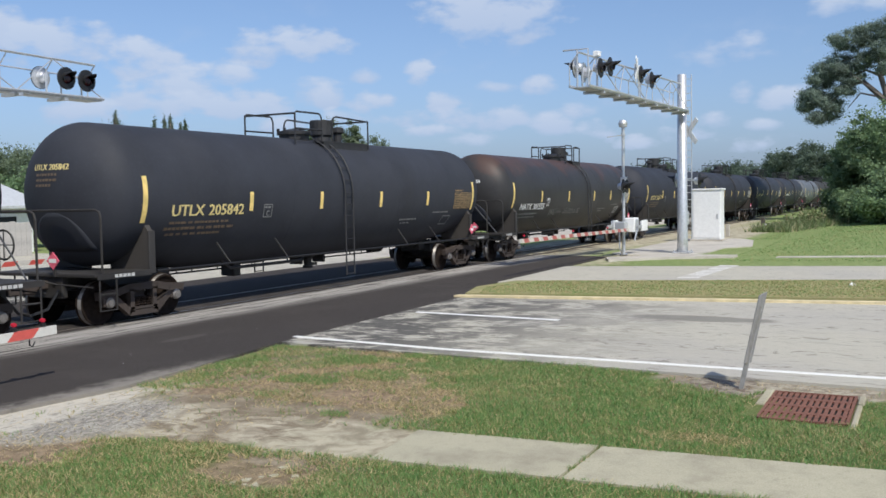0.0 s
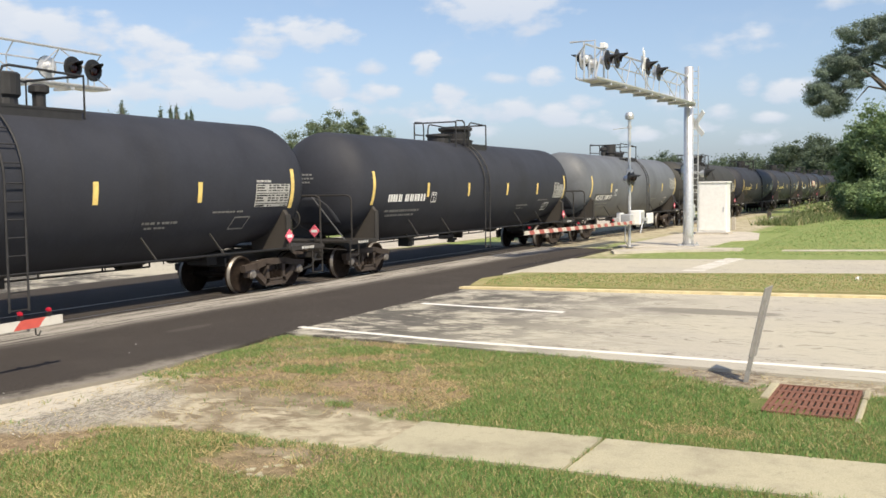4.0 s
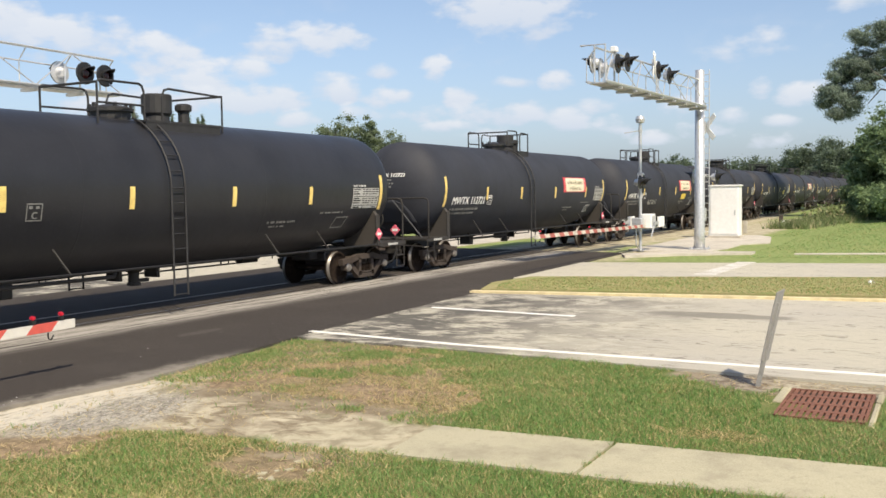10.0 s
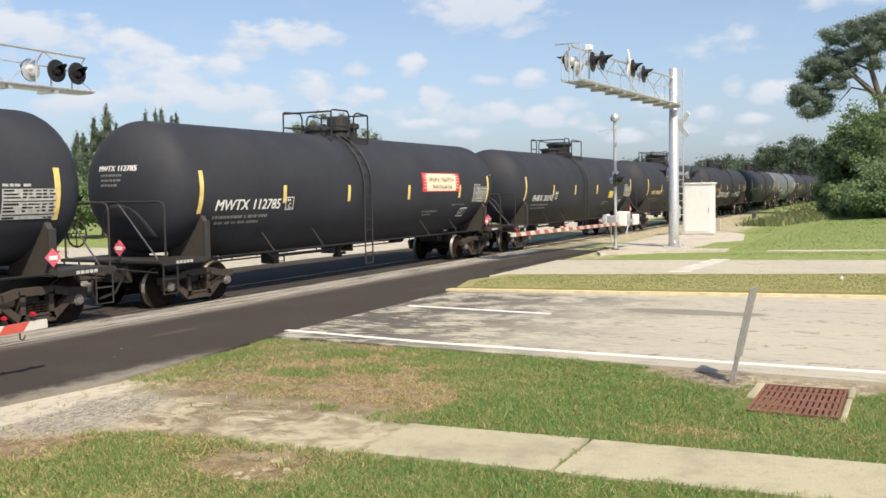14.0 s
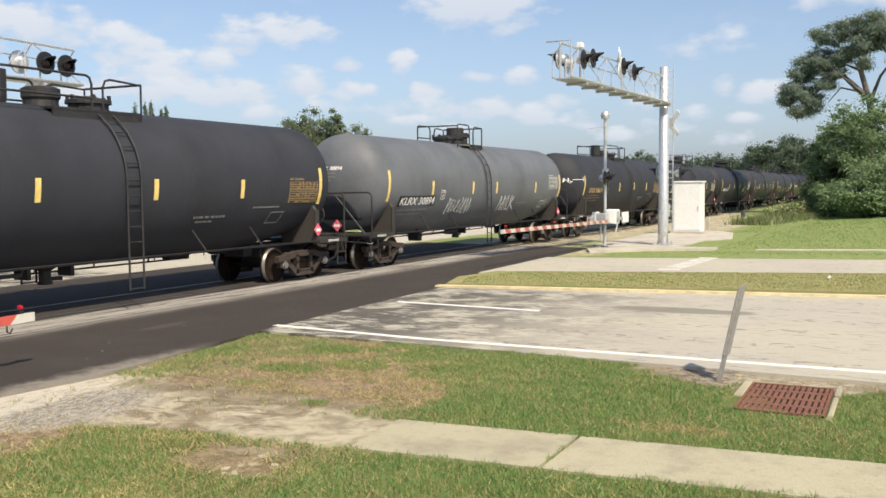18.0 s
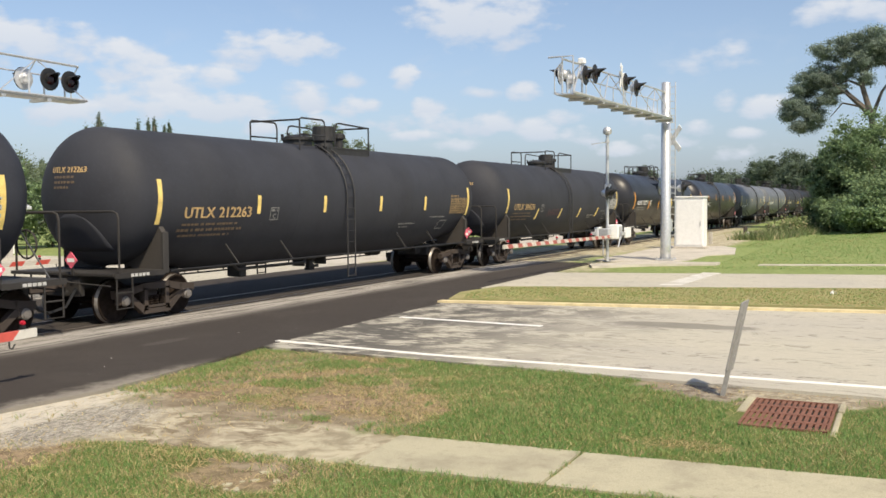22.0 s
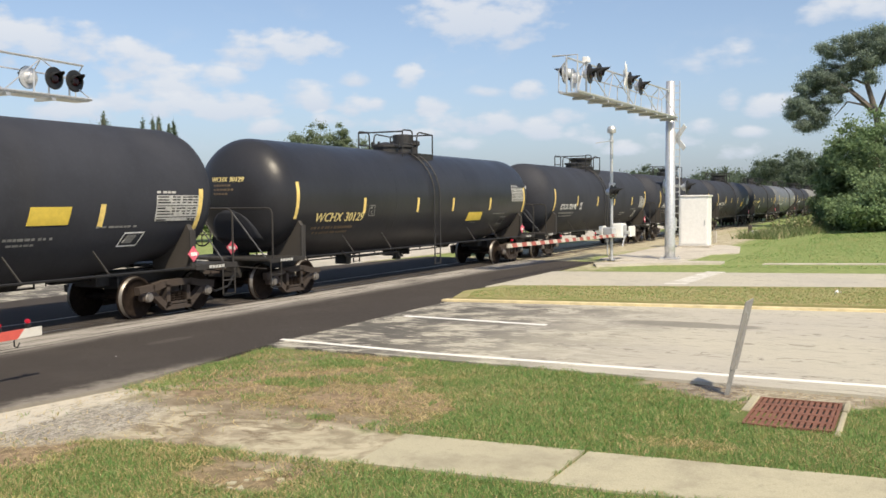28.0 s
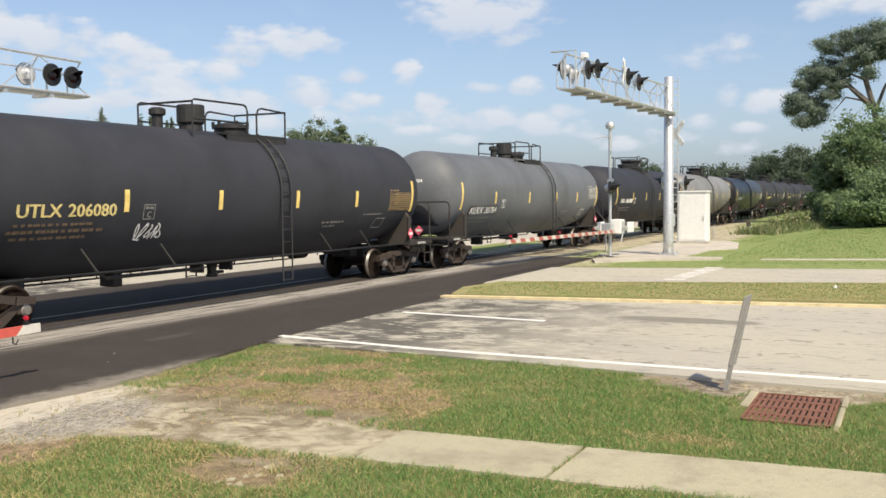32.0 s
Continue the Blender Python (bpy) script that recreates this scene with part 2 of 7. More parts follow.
M_TABLE_O = plain("dull_orange_stencil_table", (0.27, 0.185, 0.095), 0.6, 0, 0.3, 12)
M_PLATE = plain("yellow_notice_plate", (0.66, 0.49, 0.08), 0.5, 0, 0.12, 6)
M_AMBER = plain("amber_notice_plate", (0.66, 0.40, 0.06), 0.5, 0, 0.15, 6)
M_PALE_PLATE = plain("pale_notice_plate", (0.42, 0.43, 0.30), 0.5, 0, 0.2, 6)
M_ORANGE = plain("orange_reflective_tape", (0.80, 0.36, 0.06), 0.45, 0, 0.12, 9)
M_DARK = plain("black_panel_paint", (0.012, 0.012, 0.012), 0.5, 0, 0.2, 5)
M_PLACARD = plain("faded_red_placard", (0.72, 0.13, 0.19), 0.5, 0, 0.2, 12)
M_RED = plain("red_sign_enamel", (0.62, 0.05, 0.07), 0.45, 0, 0.15, 9)
M_CREAM = plain("cream_sign_face", (0.78, 0.72, 0.55), 0.5, 0, 0.08, 9)
M_WHITE = plain("white_enamel", (0.80, 0.80, 0.78), 0.45, 0, 0.06, 7)
M_GALV = plain("galvanised_steel", (0.54, 0.55, 0.56), 0.42, 0.5, 0.14, 14)
M_ALU = plain("bright_aluminium", (0.60, 0.61, 0.62), 0.40, 0.55, 0.16, 12)
M_BLACKP = plain("black_signal_enamel", (0.016, 0.016, 0.017), 0.5, 0, 0.2, 9)
M_LENS = plain("dark_red_signal_lens", (0.04, 0.008, 0.008), 0.15, 0, 0.1, 9)
M_LAMP_RED = stop_glow("lit_red_gate_lamp", (0.6, 0.015, 0.04), 0.35)
M_GATE_RED = plain("red_reflective_sheeting", (0.58, 0.10, 0.08), 0.5, 0, 0.1, 9)
M_GATE_OLD = plain("faded_red_sheeting", (0.40, 0.11, 0.09), 0.6, 0, 0.3, 3)
M_GATE_GRIMY = plain("grimy_white_sheeting", (0.55, 0.52, 0.46), 0.6, 0, 0.3, 3)
M_GATE_WHITE = plain("white_reflective_sheeting", (0.62, 0.60, 0.55), 0.4, 0, 0.08, 9)

# ---- building blocks ----
def mesh_of(name, bm, mat=None, smooth=False):
    me = bpy.data.meshes.new(name)
    bm.to_mesh(me)
    bm.free()
    if mat is not None:
        me.materials.append(mat)
    if smooth:
        me.shade_smooth()
    return me


def part(name, bm, mat, parent, label="", smooth=False):
    """Links a bmesh (or a mesh) as one mesh object under a thing or a part."""
    me = bm if isinstance(bm, bpy.types.Mesh) else mesh_of(name, bm, mat, smooth)
    ob = new(name, me)
    ob.parent = parent
    return tagged(ob, label)


def thing(name, at, label, category, group="", turn=0.0, kind=""):
    ob = new(name)
    ob.matrix_basis = pose(*at, 0, 0, turn)
    ob.empty_display_size = 0.2
    return tagged(ob, label, category, group, kind)


def box(bm, x0, x1, y0, y1, z0, z1, bevel=0.0):
    vs = [bm.verts.new(p) for p in ((x0, y0, z0), (x1, y0, z0), (x1, y1, z0), (x0, y1, z0), (x0, y0, z1), (x1, y0, z1), (x1, y1, z1), (x0, y1, z1))]
    fs = [bm.faces.new([vs[i] for i in q]) for q in ((3, 2, 1, 0), (4, 5, 6, 7), (0, 1, 5, 4), (1, 2, 6, 5), (2, 3, 7, 6), (3, 0, 4, 7))]
    if bevel:
        edges = list({e for f in fs for e in f.edges})
        bmesh.ops.bevel(bm, geom=edges, offset=bevel, segments=1, profile=0.5, affect="EDGES")
    return bm


def boxes(*rows, bevel=0.0):
    bm = bmesh.new()
    for r in rows:
        box(bm, *r, bevel=bevel)
    return bm


def tube(bm, points, radius, n=6, radius_end=None, cap=True):
    """A round bar along a line of points."""
    pts = [Vector(p) for p in points]
    rings = []
    side = None
    for i, p in enumerate(pts):
        d = (pts[min(i + 1, len(pts) - 1)] - pts[max(i - 1, 0)]).normalized()
        if side is None:
            side = d.orthogonal().normalized()
        side = (side - d * side.dot(d))
        side = side.normalized() if side.length > 1e-6 else d.orthogonal().normalized()
        up = d.cross(side)
        r = radius if radius_end is None else radius + (radius_end - radius) * i / (len(pts) - 1)
        rings.append([bm.verts.new(p + (side * math.cos(a) + up * math.sin(a)) * r) for a in (2 * math.pi * k / n for k in range(n))])
    for a, b in zip(rings, rings[1:]):
        for k in range(n):
            bm.faces.new((a[k], a[(k + 1) % n], b[(k + 1) % n], b[k]))
    if cap:
        bm.faces.new(rings[0][::-1])
        bm.faces.new(rings[-1])
    return bm


def tubes(radius, *lines, n=6):
    bm = bmesh.new()
    for line in lines:
        tube(bm, line, radius, n)
    return bm


def lathe(bm, rows, axis="z", n=24, at=(0, 0, 0)):
    """Turns rows of (radius, height) about an axis."""
    rings = []
    o = Vector(at)
    for r, h in rows:
        ring = []
        for k in range(n):
            a = 2 * math.pi * k / n
            c, s = r * math.cos(a), r * math.sin(a)
            ring.append(bm.verts.new(o + Vector({"z": (c, s, h), "y": (s, h, c), "x": (h, c, s)}[axis])))
        rings.append(ring)
    for a, b in zip(rings, rings[1:]):
        for k in range(n):
            bm.faces.new((a[k], a[(k + 1) % n], b[(k + 1) % n], b[k]))
    bm.faces.new(rings[0][::-1])
    bm.faces.new(rings[-1])
    return bm


def slab(points, z0, z1):
    """A flat slab over a polygon of (x, y) points."""
    bm = bmesh.new()
    lo, hi = ([bm.verts.new((x, y, z)) for x, y in points] for z in (z0, z1))
    bm.faces.new(hi)
    bm.faces.new(lo[::-1])
    n = len(points)
    for i in range(n):
        bm.faces.new((lo[i], lo[(i + 1) % n], hi[(i + 1) % n], hi[i]))
    bmesh.ops.recalc_face_normals(bm, faces=bm.faces)
    return bm


def cloud_mesh(name, verts, faces, mat):
    """A mesh from arrays of vertices and faces that share no vertex."""
    me = bpy.data.meshes.new(name)
    nv, nf, k = len(verts), len(faces), faces.shape[1]
    me.vertices.add(nv), me.loops.add(nf * k), me.polygons.add(nf)
    me.vertices.foreach_set("co", np.ascontiguousarray(verts, dtype=np.float32).ravel())
    me.loops.foreach_set("vertex_index", np.ascontiguousarray(faces, dtype=np.int32).ravel())
    me.polygons.foreach_set("loop_start", np.arange(nf, dtype=np.int32) * k)
    me.polygons.foreach_set("loop_total", np.full(nf, k, dtype=np.int32))
    me.update(calc_edges=True)
    me.materials.append(mat)
    return me


def setting(name, bm, mat, label, category, smooth=False):
    me = bm if isinstance(bm, bpy.types.Mesh) else mesh_of(name, bm, mat, smooth)
    return tagged(new(name, me), label, category, kind="structure")


# ---- ground and roads ----
def ground_material():
    n = Net("turf_and_bare_soil")
    at = n.world()
    big, mid, fine = n.noise(0.35, 5, 0.6, at), n.noise(2.2, 5, 0.65, at), n.noise(38.0, 4, 0.7, at)
    ragged = n.math("MULTIPLY", n.math("SUBTRACT", n.math("ADD", mid, n.math("MULTIPLY", big, 0.6)), 0.8), 1.6)
    green = n.mix(n.ramp(fine, 0.3, 0.7), (0.080, 0.112, 0.030), (0.165, 0.205, 0.068))
    straw = n.mix(n.ramp(fine, 0.3, 0.7), (0.22, 0.160, 0.085), (0.42, 0.33, 0.18))
    thatch = n.mix(n.ramp(n.noise(9.0, 5, 0.7, at), 0.35, 0.65), (0.18, 0.130, 0.088), (0.35, 0.260, 0.170))
    dirt = n.mix(n.ramp(n.noise(3.0, 6, 0.7, at), 0.35, 0.7), (0.20, 0.160, 0.108), (0.34, 0.285, 0.205))
    sand = n.mix(n.ramp(n.noise(2.4, 8, 0.68, at, 0.8), 0.36, 0.62), (0.29, 0.248, 0.178), (0.52, 0.465, 0.345))
    c = n.mix(n.ramp(n.math("ADD", n.math("MULTIPLY", mid, 0.7), n.math("MULTIPLY", big, 0.6)), 0.62, 0.86), green, straw)
    mown = n.mix(n.ramp(n.noise(5.0, 5, 0.7, at), 0.35, 0.65), (0.155, 0.205, 0.066), (0.27, 0.325, 0.125))
    c = n.mix(n.ramp(n.axis(0, at), 32.0, 34.0), c, n.mix(n.math("MULTIPLY", n.ramp(big, 0.5, 0.7), 0.5), mown, (0.30, 0.29, 0.12)))
    for cx, cy, rx, ry in ((10.6, -8.0, 1.7, 1.7), (9.8, -9.6, 1.1, 1.0), (12.2, -7.2, 1.4, 1.5), (10.6, -6.6, 1.4, 0.9)):
        c = n.mix(n.math("MULTIPLY", n.oval(at, cx, cy, rx, ry, ragged), 0.8), c, thatch)
    c = n.mix(n.math("MULTIPLY", n.oval(at, 6.9, -10.1, 0.45, 0.6, ragged), 0.85), c, thatch)
    c = n.mix(n.math("MULTIPLY", n.oval(at, 6.6, -7.3, 0.75, 0.9, ragged), 0.9), c, thatch)
    for cx, cy, rx, ry in ((9.15, -8.4, 0.42, 1.5), (8.15, -8.6, 0.75, 0.9), (9.1, -9.8, 0.28, 1.0), (8.3, -7.4, 1.0, 0.7), (13.0, -13.1, 0.7, 0.9), (13.1, -15.2, 0.6, 0.7), (7.35, -10.1, 0.25, 0.9)):
        c = n.mix(n.oval(at, cx, cy, rx, ry, ragged), c, dirt)
    for cx, cy, rx, ry in ((8.4, -6.25, 1.7, 0.75), (7.5, -6.7, 0.9, 1.0), (8.5, -7.75, 0.6, 0.55), (8.2, -9.9, 0.72, 1.25), (7.75, -8.1, 0.45, 0.6), (8.6, -8.9, 0.35, 0.5), (60.0, -4.6, 26.0, 1.9), (60.0, 0.0, 40.0, 3.2)):
        c = n.mix(n.math("MULTIPLY", n.oval(at, cx, cy, rx, ry, ragged), 0.92), c, sand)
    # washed-out smears of brown silt and grey grit over the sand
    smear = n.ramp(n.noise(1.7, 7, 0.66, n.stretch(1.5, 0.75, 1, at), 1.6), 0.50, 0.60)
    c = n.mix(n.math("MULTIPLY", n.math("MULTIPLY", smear, n.oval(at, 8.3, -8.6, 0.9, 1.3, ragged)), 0.8), c, (0.19, 0.150, 0.098))
    c = n.mix(n.math("MULTIPLY", n.oval(at, 7.8, -6.9, 1.15, 0.85, ragged, 0.6), 0.75), c, n.mix(n.ramp(n.math("ADD", n.math("MULTIPLY", n.noise(14.0, 6, 0.75, n.stretch(0.6, 1.5, 1, at), 0.6), 0.6), n.math("MULTIPLY", fine, 0.4)), 0.43, 0.57), (0.135, 0.128, 0.118), (0.50, 0.47, 0.41)))
    crack = n.ramp(n.noise(2.6, 6, 0.7, n.stretch(0.6, 1.9, 1, at), 1.2), 0.485, 0.50)
    crack = n.math("MULTIPLY", crack, n.math("SUBTRACT", 1.0, n.ramp(n.noise(2.6, 6, 0.7, n.stretch(0.6, 1.9, 1, at), 1.2), 0.50, 0.515)))
    c = n.mix(n.math("MULTIPLY", n.math("MULTIPLY", crack, n.oval(at, 8.0, -6.5, 1.6, 0.8, ragged, 0.5)), 0.8), c, (0.10, 0.095, 0.085))
    c = n.mix(n.oval(at, 12.75, -13.4, 0.85, 0.75, ragged), c, n.mix(n.ramp(n.noise(9.0, 5, 0.7, at), 0.4, 0.62), (0.15, 0.115, 0.085), (0.34, 0.30, 0.235)))
    c = n.mix(n.math("MULTIPLY", n.oval(at, 7.3, -6.15, 2.3, 0.42, ragged), 0.75), c, n.mix(n.ramp(n.noise(11.0, 6, 0.7, n.stretch(0.5, 1.6, 1, at)), 0.36, 0.5), (0.26, 0.235, 0.19), (0.60, 0.555, 0.465)))
    c = n.mix(n.oval(at, 12.6, -14.4, 0.7, 0.8, ragged), c, n.mix(n.ramp(n.noise(9.0, 5, 0.7, at), 0.4, 0.62), (0.24, 0.20, 0.145), (0.44, 0.395, 0.30)))
    grit = n.math("ADD", fine, n.math("MULTIPLY", n.noise(160.0, 3, 0.7, at), 0.6))
    return n.done(c, 0.95, 0.0, grit, 0.007, 0.2)


def asphalt_material():
    n = Net("fresh_dark_asphalt")
    at = n.world()
    grit = n.noise(120.0, 4, 0.75, at)
    c = n.mix(n.ramp(grit, 0.3, 0.75), (0.039, 0.034, 0.031), (0.082, 0.072, 0.066))
    c = n.mix(n.math("MULTIPLY", n.ramp(n.noise(0.5, 5, 0.65, at), 0.45, 0.7), 0.45), c, (0.078, 0.069, 0.062))
    c = n.mix(n.math("MULTIPLY", n.ramp(n.noise(1.0, 4, 0.7, n.stretch(0.5, 3.5, 1, at)), 0.55, 0.8), 0.3), c, (0.03, 0.028, 0.028))
    y = n.axis(1, at)
    band = n.math("MULTIPLY", n.ramp(y, -2.5, -1.5), n.math("SUBTRACT", 1.0, n.ramp(y, -0.9, -0.7)))
    dust = n.math("MULTIPLY", band, n.ramp(n.noise(2.0, 8, 0.74, n.stretch(0.22, 4.5, 1, at)), 0.38, 0.54))
    c = n.mix(n.math("MULTIPLY", dust, 0.9), c, (0.42, 0.395, 0.36))
    edge = n.ramp(n.math("ADD", n.math("MULTIPLY", y, -1.0), n.math("MULTIPLY", n.noise(3.0, 7, 0.75, at), 1.0)), 5.85, 6.35)
    c = n.mix(n.math("MULTIPLY", edge, n.math("SUBTRACT", 0.8, n.ramp(n.axis(0, at), 10.0, 13.0), True)), c, (0.30, 0.275, 0.235))
    scuff = n.oval(at, 13.05, -3.55, 0.55, 0.16, n.math("MULTIPLY", n.math("SUBTRACT", n.noise(3.0, 6, 0.7, at), 0.5), 3.0))
    c = n.mix(n.math("MULTIPLY", scuff, 0.14), c, (0.22, 0.20, 0.18))
    return n.done(c, 0.95, 0.0, grit, 0.008, 0.15)


def road_material():
    n = Net("bleached_worn_asphalt")
    at = n.world()
    grit = n.noise(90.0, 4, 0.75, at)
    c = n.mix(n.ramp(grit, 0.3, 0.75), (0.39, 0.365, 0.295), (0.58, 0.545, 0.455))
    c = n.mix(n.math("MULTIPLY", n.ramp(n.noise(0.28, 5, 0.6, at), 0.4, 0.7), 0.5), c, (0.40, 0.375, 0.34))
    near = n.math("SUBTRACT", 1.0, n.ramp(n.math("ADD", n.math("MULTIPLY", n.axis(1, at), -1.0), n.math("MULTIPLY", n.noise(0.5, 4, 0.6, at), 4.0)), 8.5, 14.5))
    tyre = n.ramp(n.math("ADD", n.math("MULTIPLY", n.noise(1.1, 4, 0.6, at), 0.45), n.math("MULTIPLY", n.noise(4.4, 9, 0.76, n.stretch(2.1, 0.42, 1, at), 0.5), 0.55)), 0.445, 0.515)
    tyre = n.math("MULTIPLY", tyre, n.math("SUBTRACT", 1.0, n.ramp(n.axis(0, at), 20.6, 21.6)))
    c = n.mix(n.math("MULTIPLY", n.math("MULTIPLY", tyre, near), 0.92), c, (0.070, 0.066, 0.061))
    far = n.ramp(n.noise(4.0, 9, 0.76, n.stretch(2.2, 0.4, 1, at), 0.4), 0.545, 0.63)
    c = n.mix(n.math("MULTIPLY", far, 0.65), c, (0.20, 0.187, 0.165))
    c = n.mix(n.math("MULTIPLY", n.oval(at, 18.9, -11.6, 0.42, 1.5, n.math("MULTIPLY", n.math("SUBTRACT", n.noise(2.0, 6, 0.7, at), 0.5), 2.0)), 0.75), c, (0.18, 0.17, 0.145))
    x = n.axis(0, at)
    chips = n.ramp(n.noise(2.4, 4, 0.65, n.stretch(3.0, 1.7, 1, at)), 0.56, 0.62)
    lane = n.ramp(n.math("SINE", n.math("MULTIPLY", x, 4.2)), 0.45, 0.8)
    c = n.mix(n.math("MULTIPLY", n.math("MULTIPLY", chips, lane), 0.75), c, (0.15, 0.135, 0.115))
    return n.done(c, 0.92, 0.0, grit, 0.006, 0.3)


def concrete_material(name, lo, hi, stain=(0.22, 0.20, 0.175)):
    n = Net(name)
    at = n.world()
    c = n.mix(n.ramp(n.noise(70.0, 5, 0.7, at), 0.3, 0.7), lo, hi)
    c = n.mix(n.math("MULTIPLY", n.ramp(n.noise(0.9, 6, 0.7, at), 0.42, 0.70), 0.65), c, stain)
    c = n.mix(n.math("MULTIPLY", n.ramp(n.noise(9.0, 6, 0.72, at), 0.54, 0.7), 0.35), c, stain)
    c = n.mix(n.math("MULTIPLY", n.random(), 0.16), c, stain)
    return n.done(c, 0.9, 0.0, n.noise(55.0, 5, 0.7, at), 0.004, 0.3)


def median_material():
    n = Net("sun_bleached_turf")
    at = n.world()
    c = n.mix(n.ramp(n.noise(30.0, 4, 0.7, at), 0.3, 0.7), (0.235, 0.220, 0.095), (0.40, 0.355, 0.185))
    c = n.mix(n.math("MULTIPLY", n.ramp(n.noise(0.8, 5, 0.65, at), 0.42, 0.66), 0.6), c, (0.20, 0.24, 0.075))
    return n.done(c, 0.95, 0, n.noise(40.0, 4, 0.7, at), 0.008, 0.2)


M_MEDIAN = median_material()
M_GROUND, M_ASPHALT, M_ROAD = ground_material(), asphalt_material(), road_material()
M_WALK = concrete_material("weathered_pavement_concrete", (0.38, 0.350, 0.245), (0.51, 0.475, 0.345), (0.23, 0.205, 0.15))
M_PAD = concrete_material("pale_concrete_pad", (0.44, 0.405, 0.345), (0.60, 0.56, 0.49), (0.31, 0.28, 0.235))
M_LINE_W = plain("white_road_paint", (0.80, 0.79, 0.76), 0.7, 0, 0.16, 3)


def worn_paint(name, color, under, keep):
    """Road paint rubbed through to the asphalt in specks and streaks."""
    n = Net(name)
    at = n.world()
    f = n.math("ADD", n.math("MULTIPLY", n.noise(1.6, 6, 0.7, n.stretch(1.5, 0.7, 1, at)), 0.6), n.math("MULTIPLY", n.noise(22.0, 5, 0.75, at), 0.4))
    return n.done(n.mix(n.ramp(f, keep - 0.06, keep + 0.06), color, under), 0.8, 0, n.noise(80.0, 3, 0.6, at), 0.003, 0.3)


M_STOP = worn_paint("worn_white_stop_paint", (0.66, 0.645, 0.60), (0.46, 0.43, 0.375), 0.50)
M_EDGE = worn_paint("worn_white_edge_paint", (0.78, 0.77, 0.72), (0.46, 0.43, 0.375), 0.58)
M_LINE_Y = plain("faded_yellow_kerb_paint", (0.62, 0.52, 0.31), 0.8, 0, 0.25, 3)
M_RAIL = plain("worn_rail_steel", (0.24, 0.20, 0.17), 0.45, 0.7, 0.25, 8)
M_TIE = plain("creosoted_timber", (0.085, 0.07, 0.058), 0.9, 0, 0.3, 4)


def build_ground():
    xs = [-3000, -900, -300, -100, -40, -15, *range(-5, 60, 2), *range(60, 140, 8), 160, 220, 320, 500, 900, 1600, 3000]
    ys = [-3000, -900, -300, -120, -60, -35, *range(-24, 12, 2), 14, 18, 24, 34, 50, 80, 120, 200, 320, 600, 1200, 3000]
    bm = bmesh.new()
    grid = []
    for x in xs:
        row = []
        for y in ys:
            z = -0.06
            if x > 44 and y < -9:
                z += min(1.0, (x - 44) / 30) * min(1.0, (-9 - y) / 14) * 0.75
            if -1 < x < 12 and y < -7:
                z += 0.02 * noise.noise((x * 0.6, y * 0.6, 0))
            row.append(bm.verts.new((x, y, z)))
        grid.append(row)
    for a, b in zip(grid, grid[1:]):
        for k in range(len(ys) - 1):
            bm.faces.new((a[k], b[k], b[k + 1], a[k + 1]))
    setting("ground", bm, M_GROUND, "patchy green and straw turf with bare sandy soil", "ground", True)


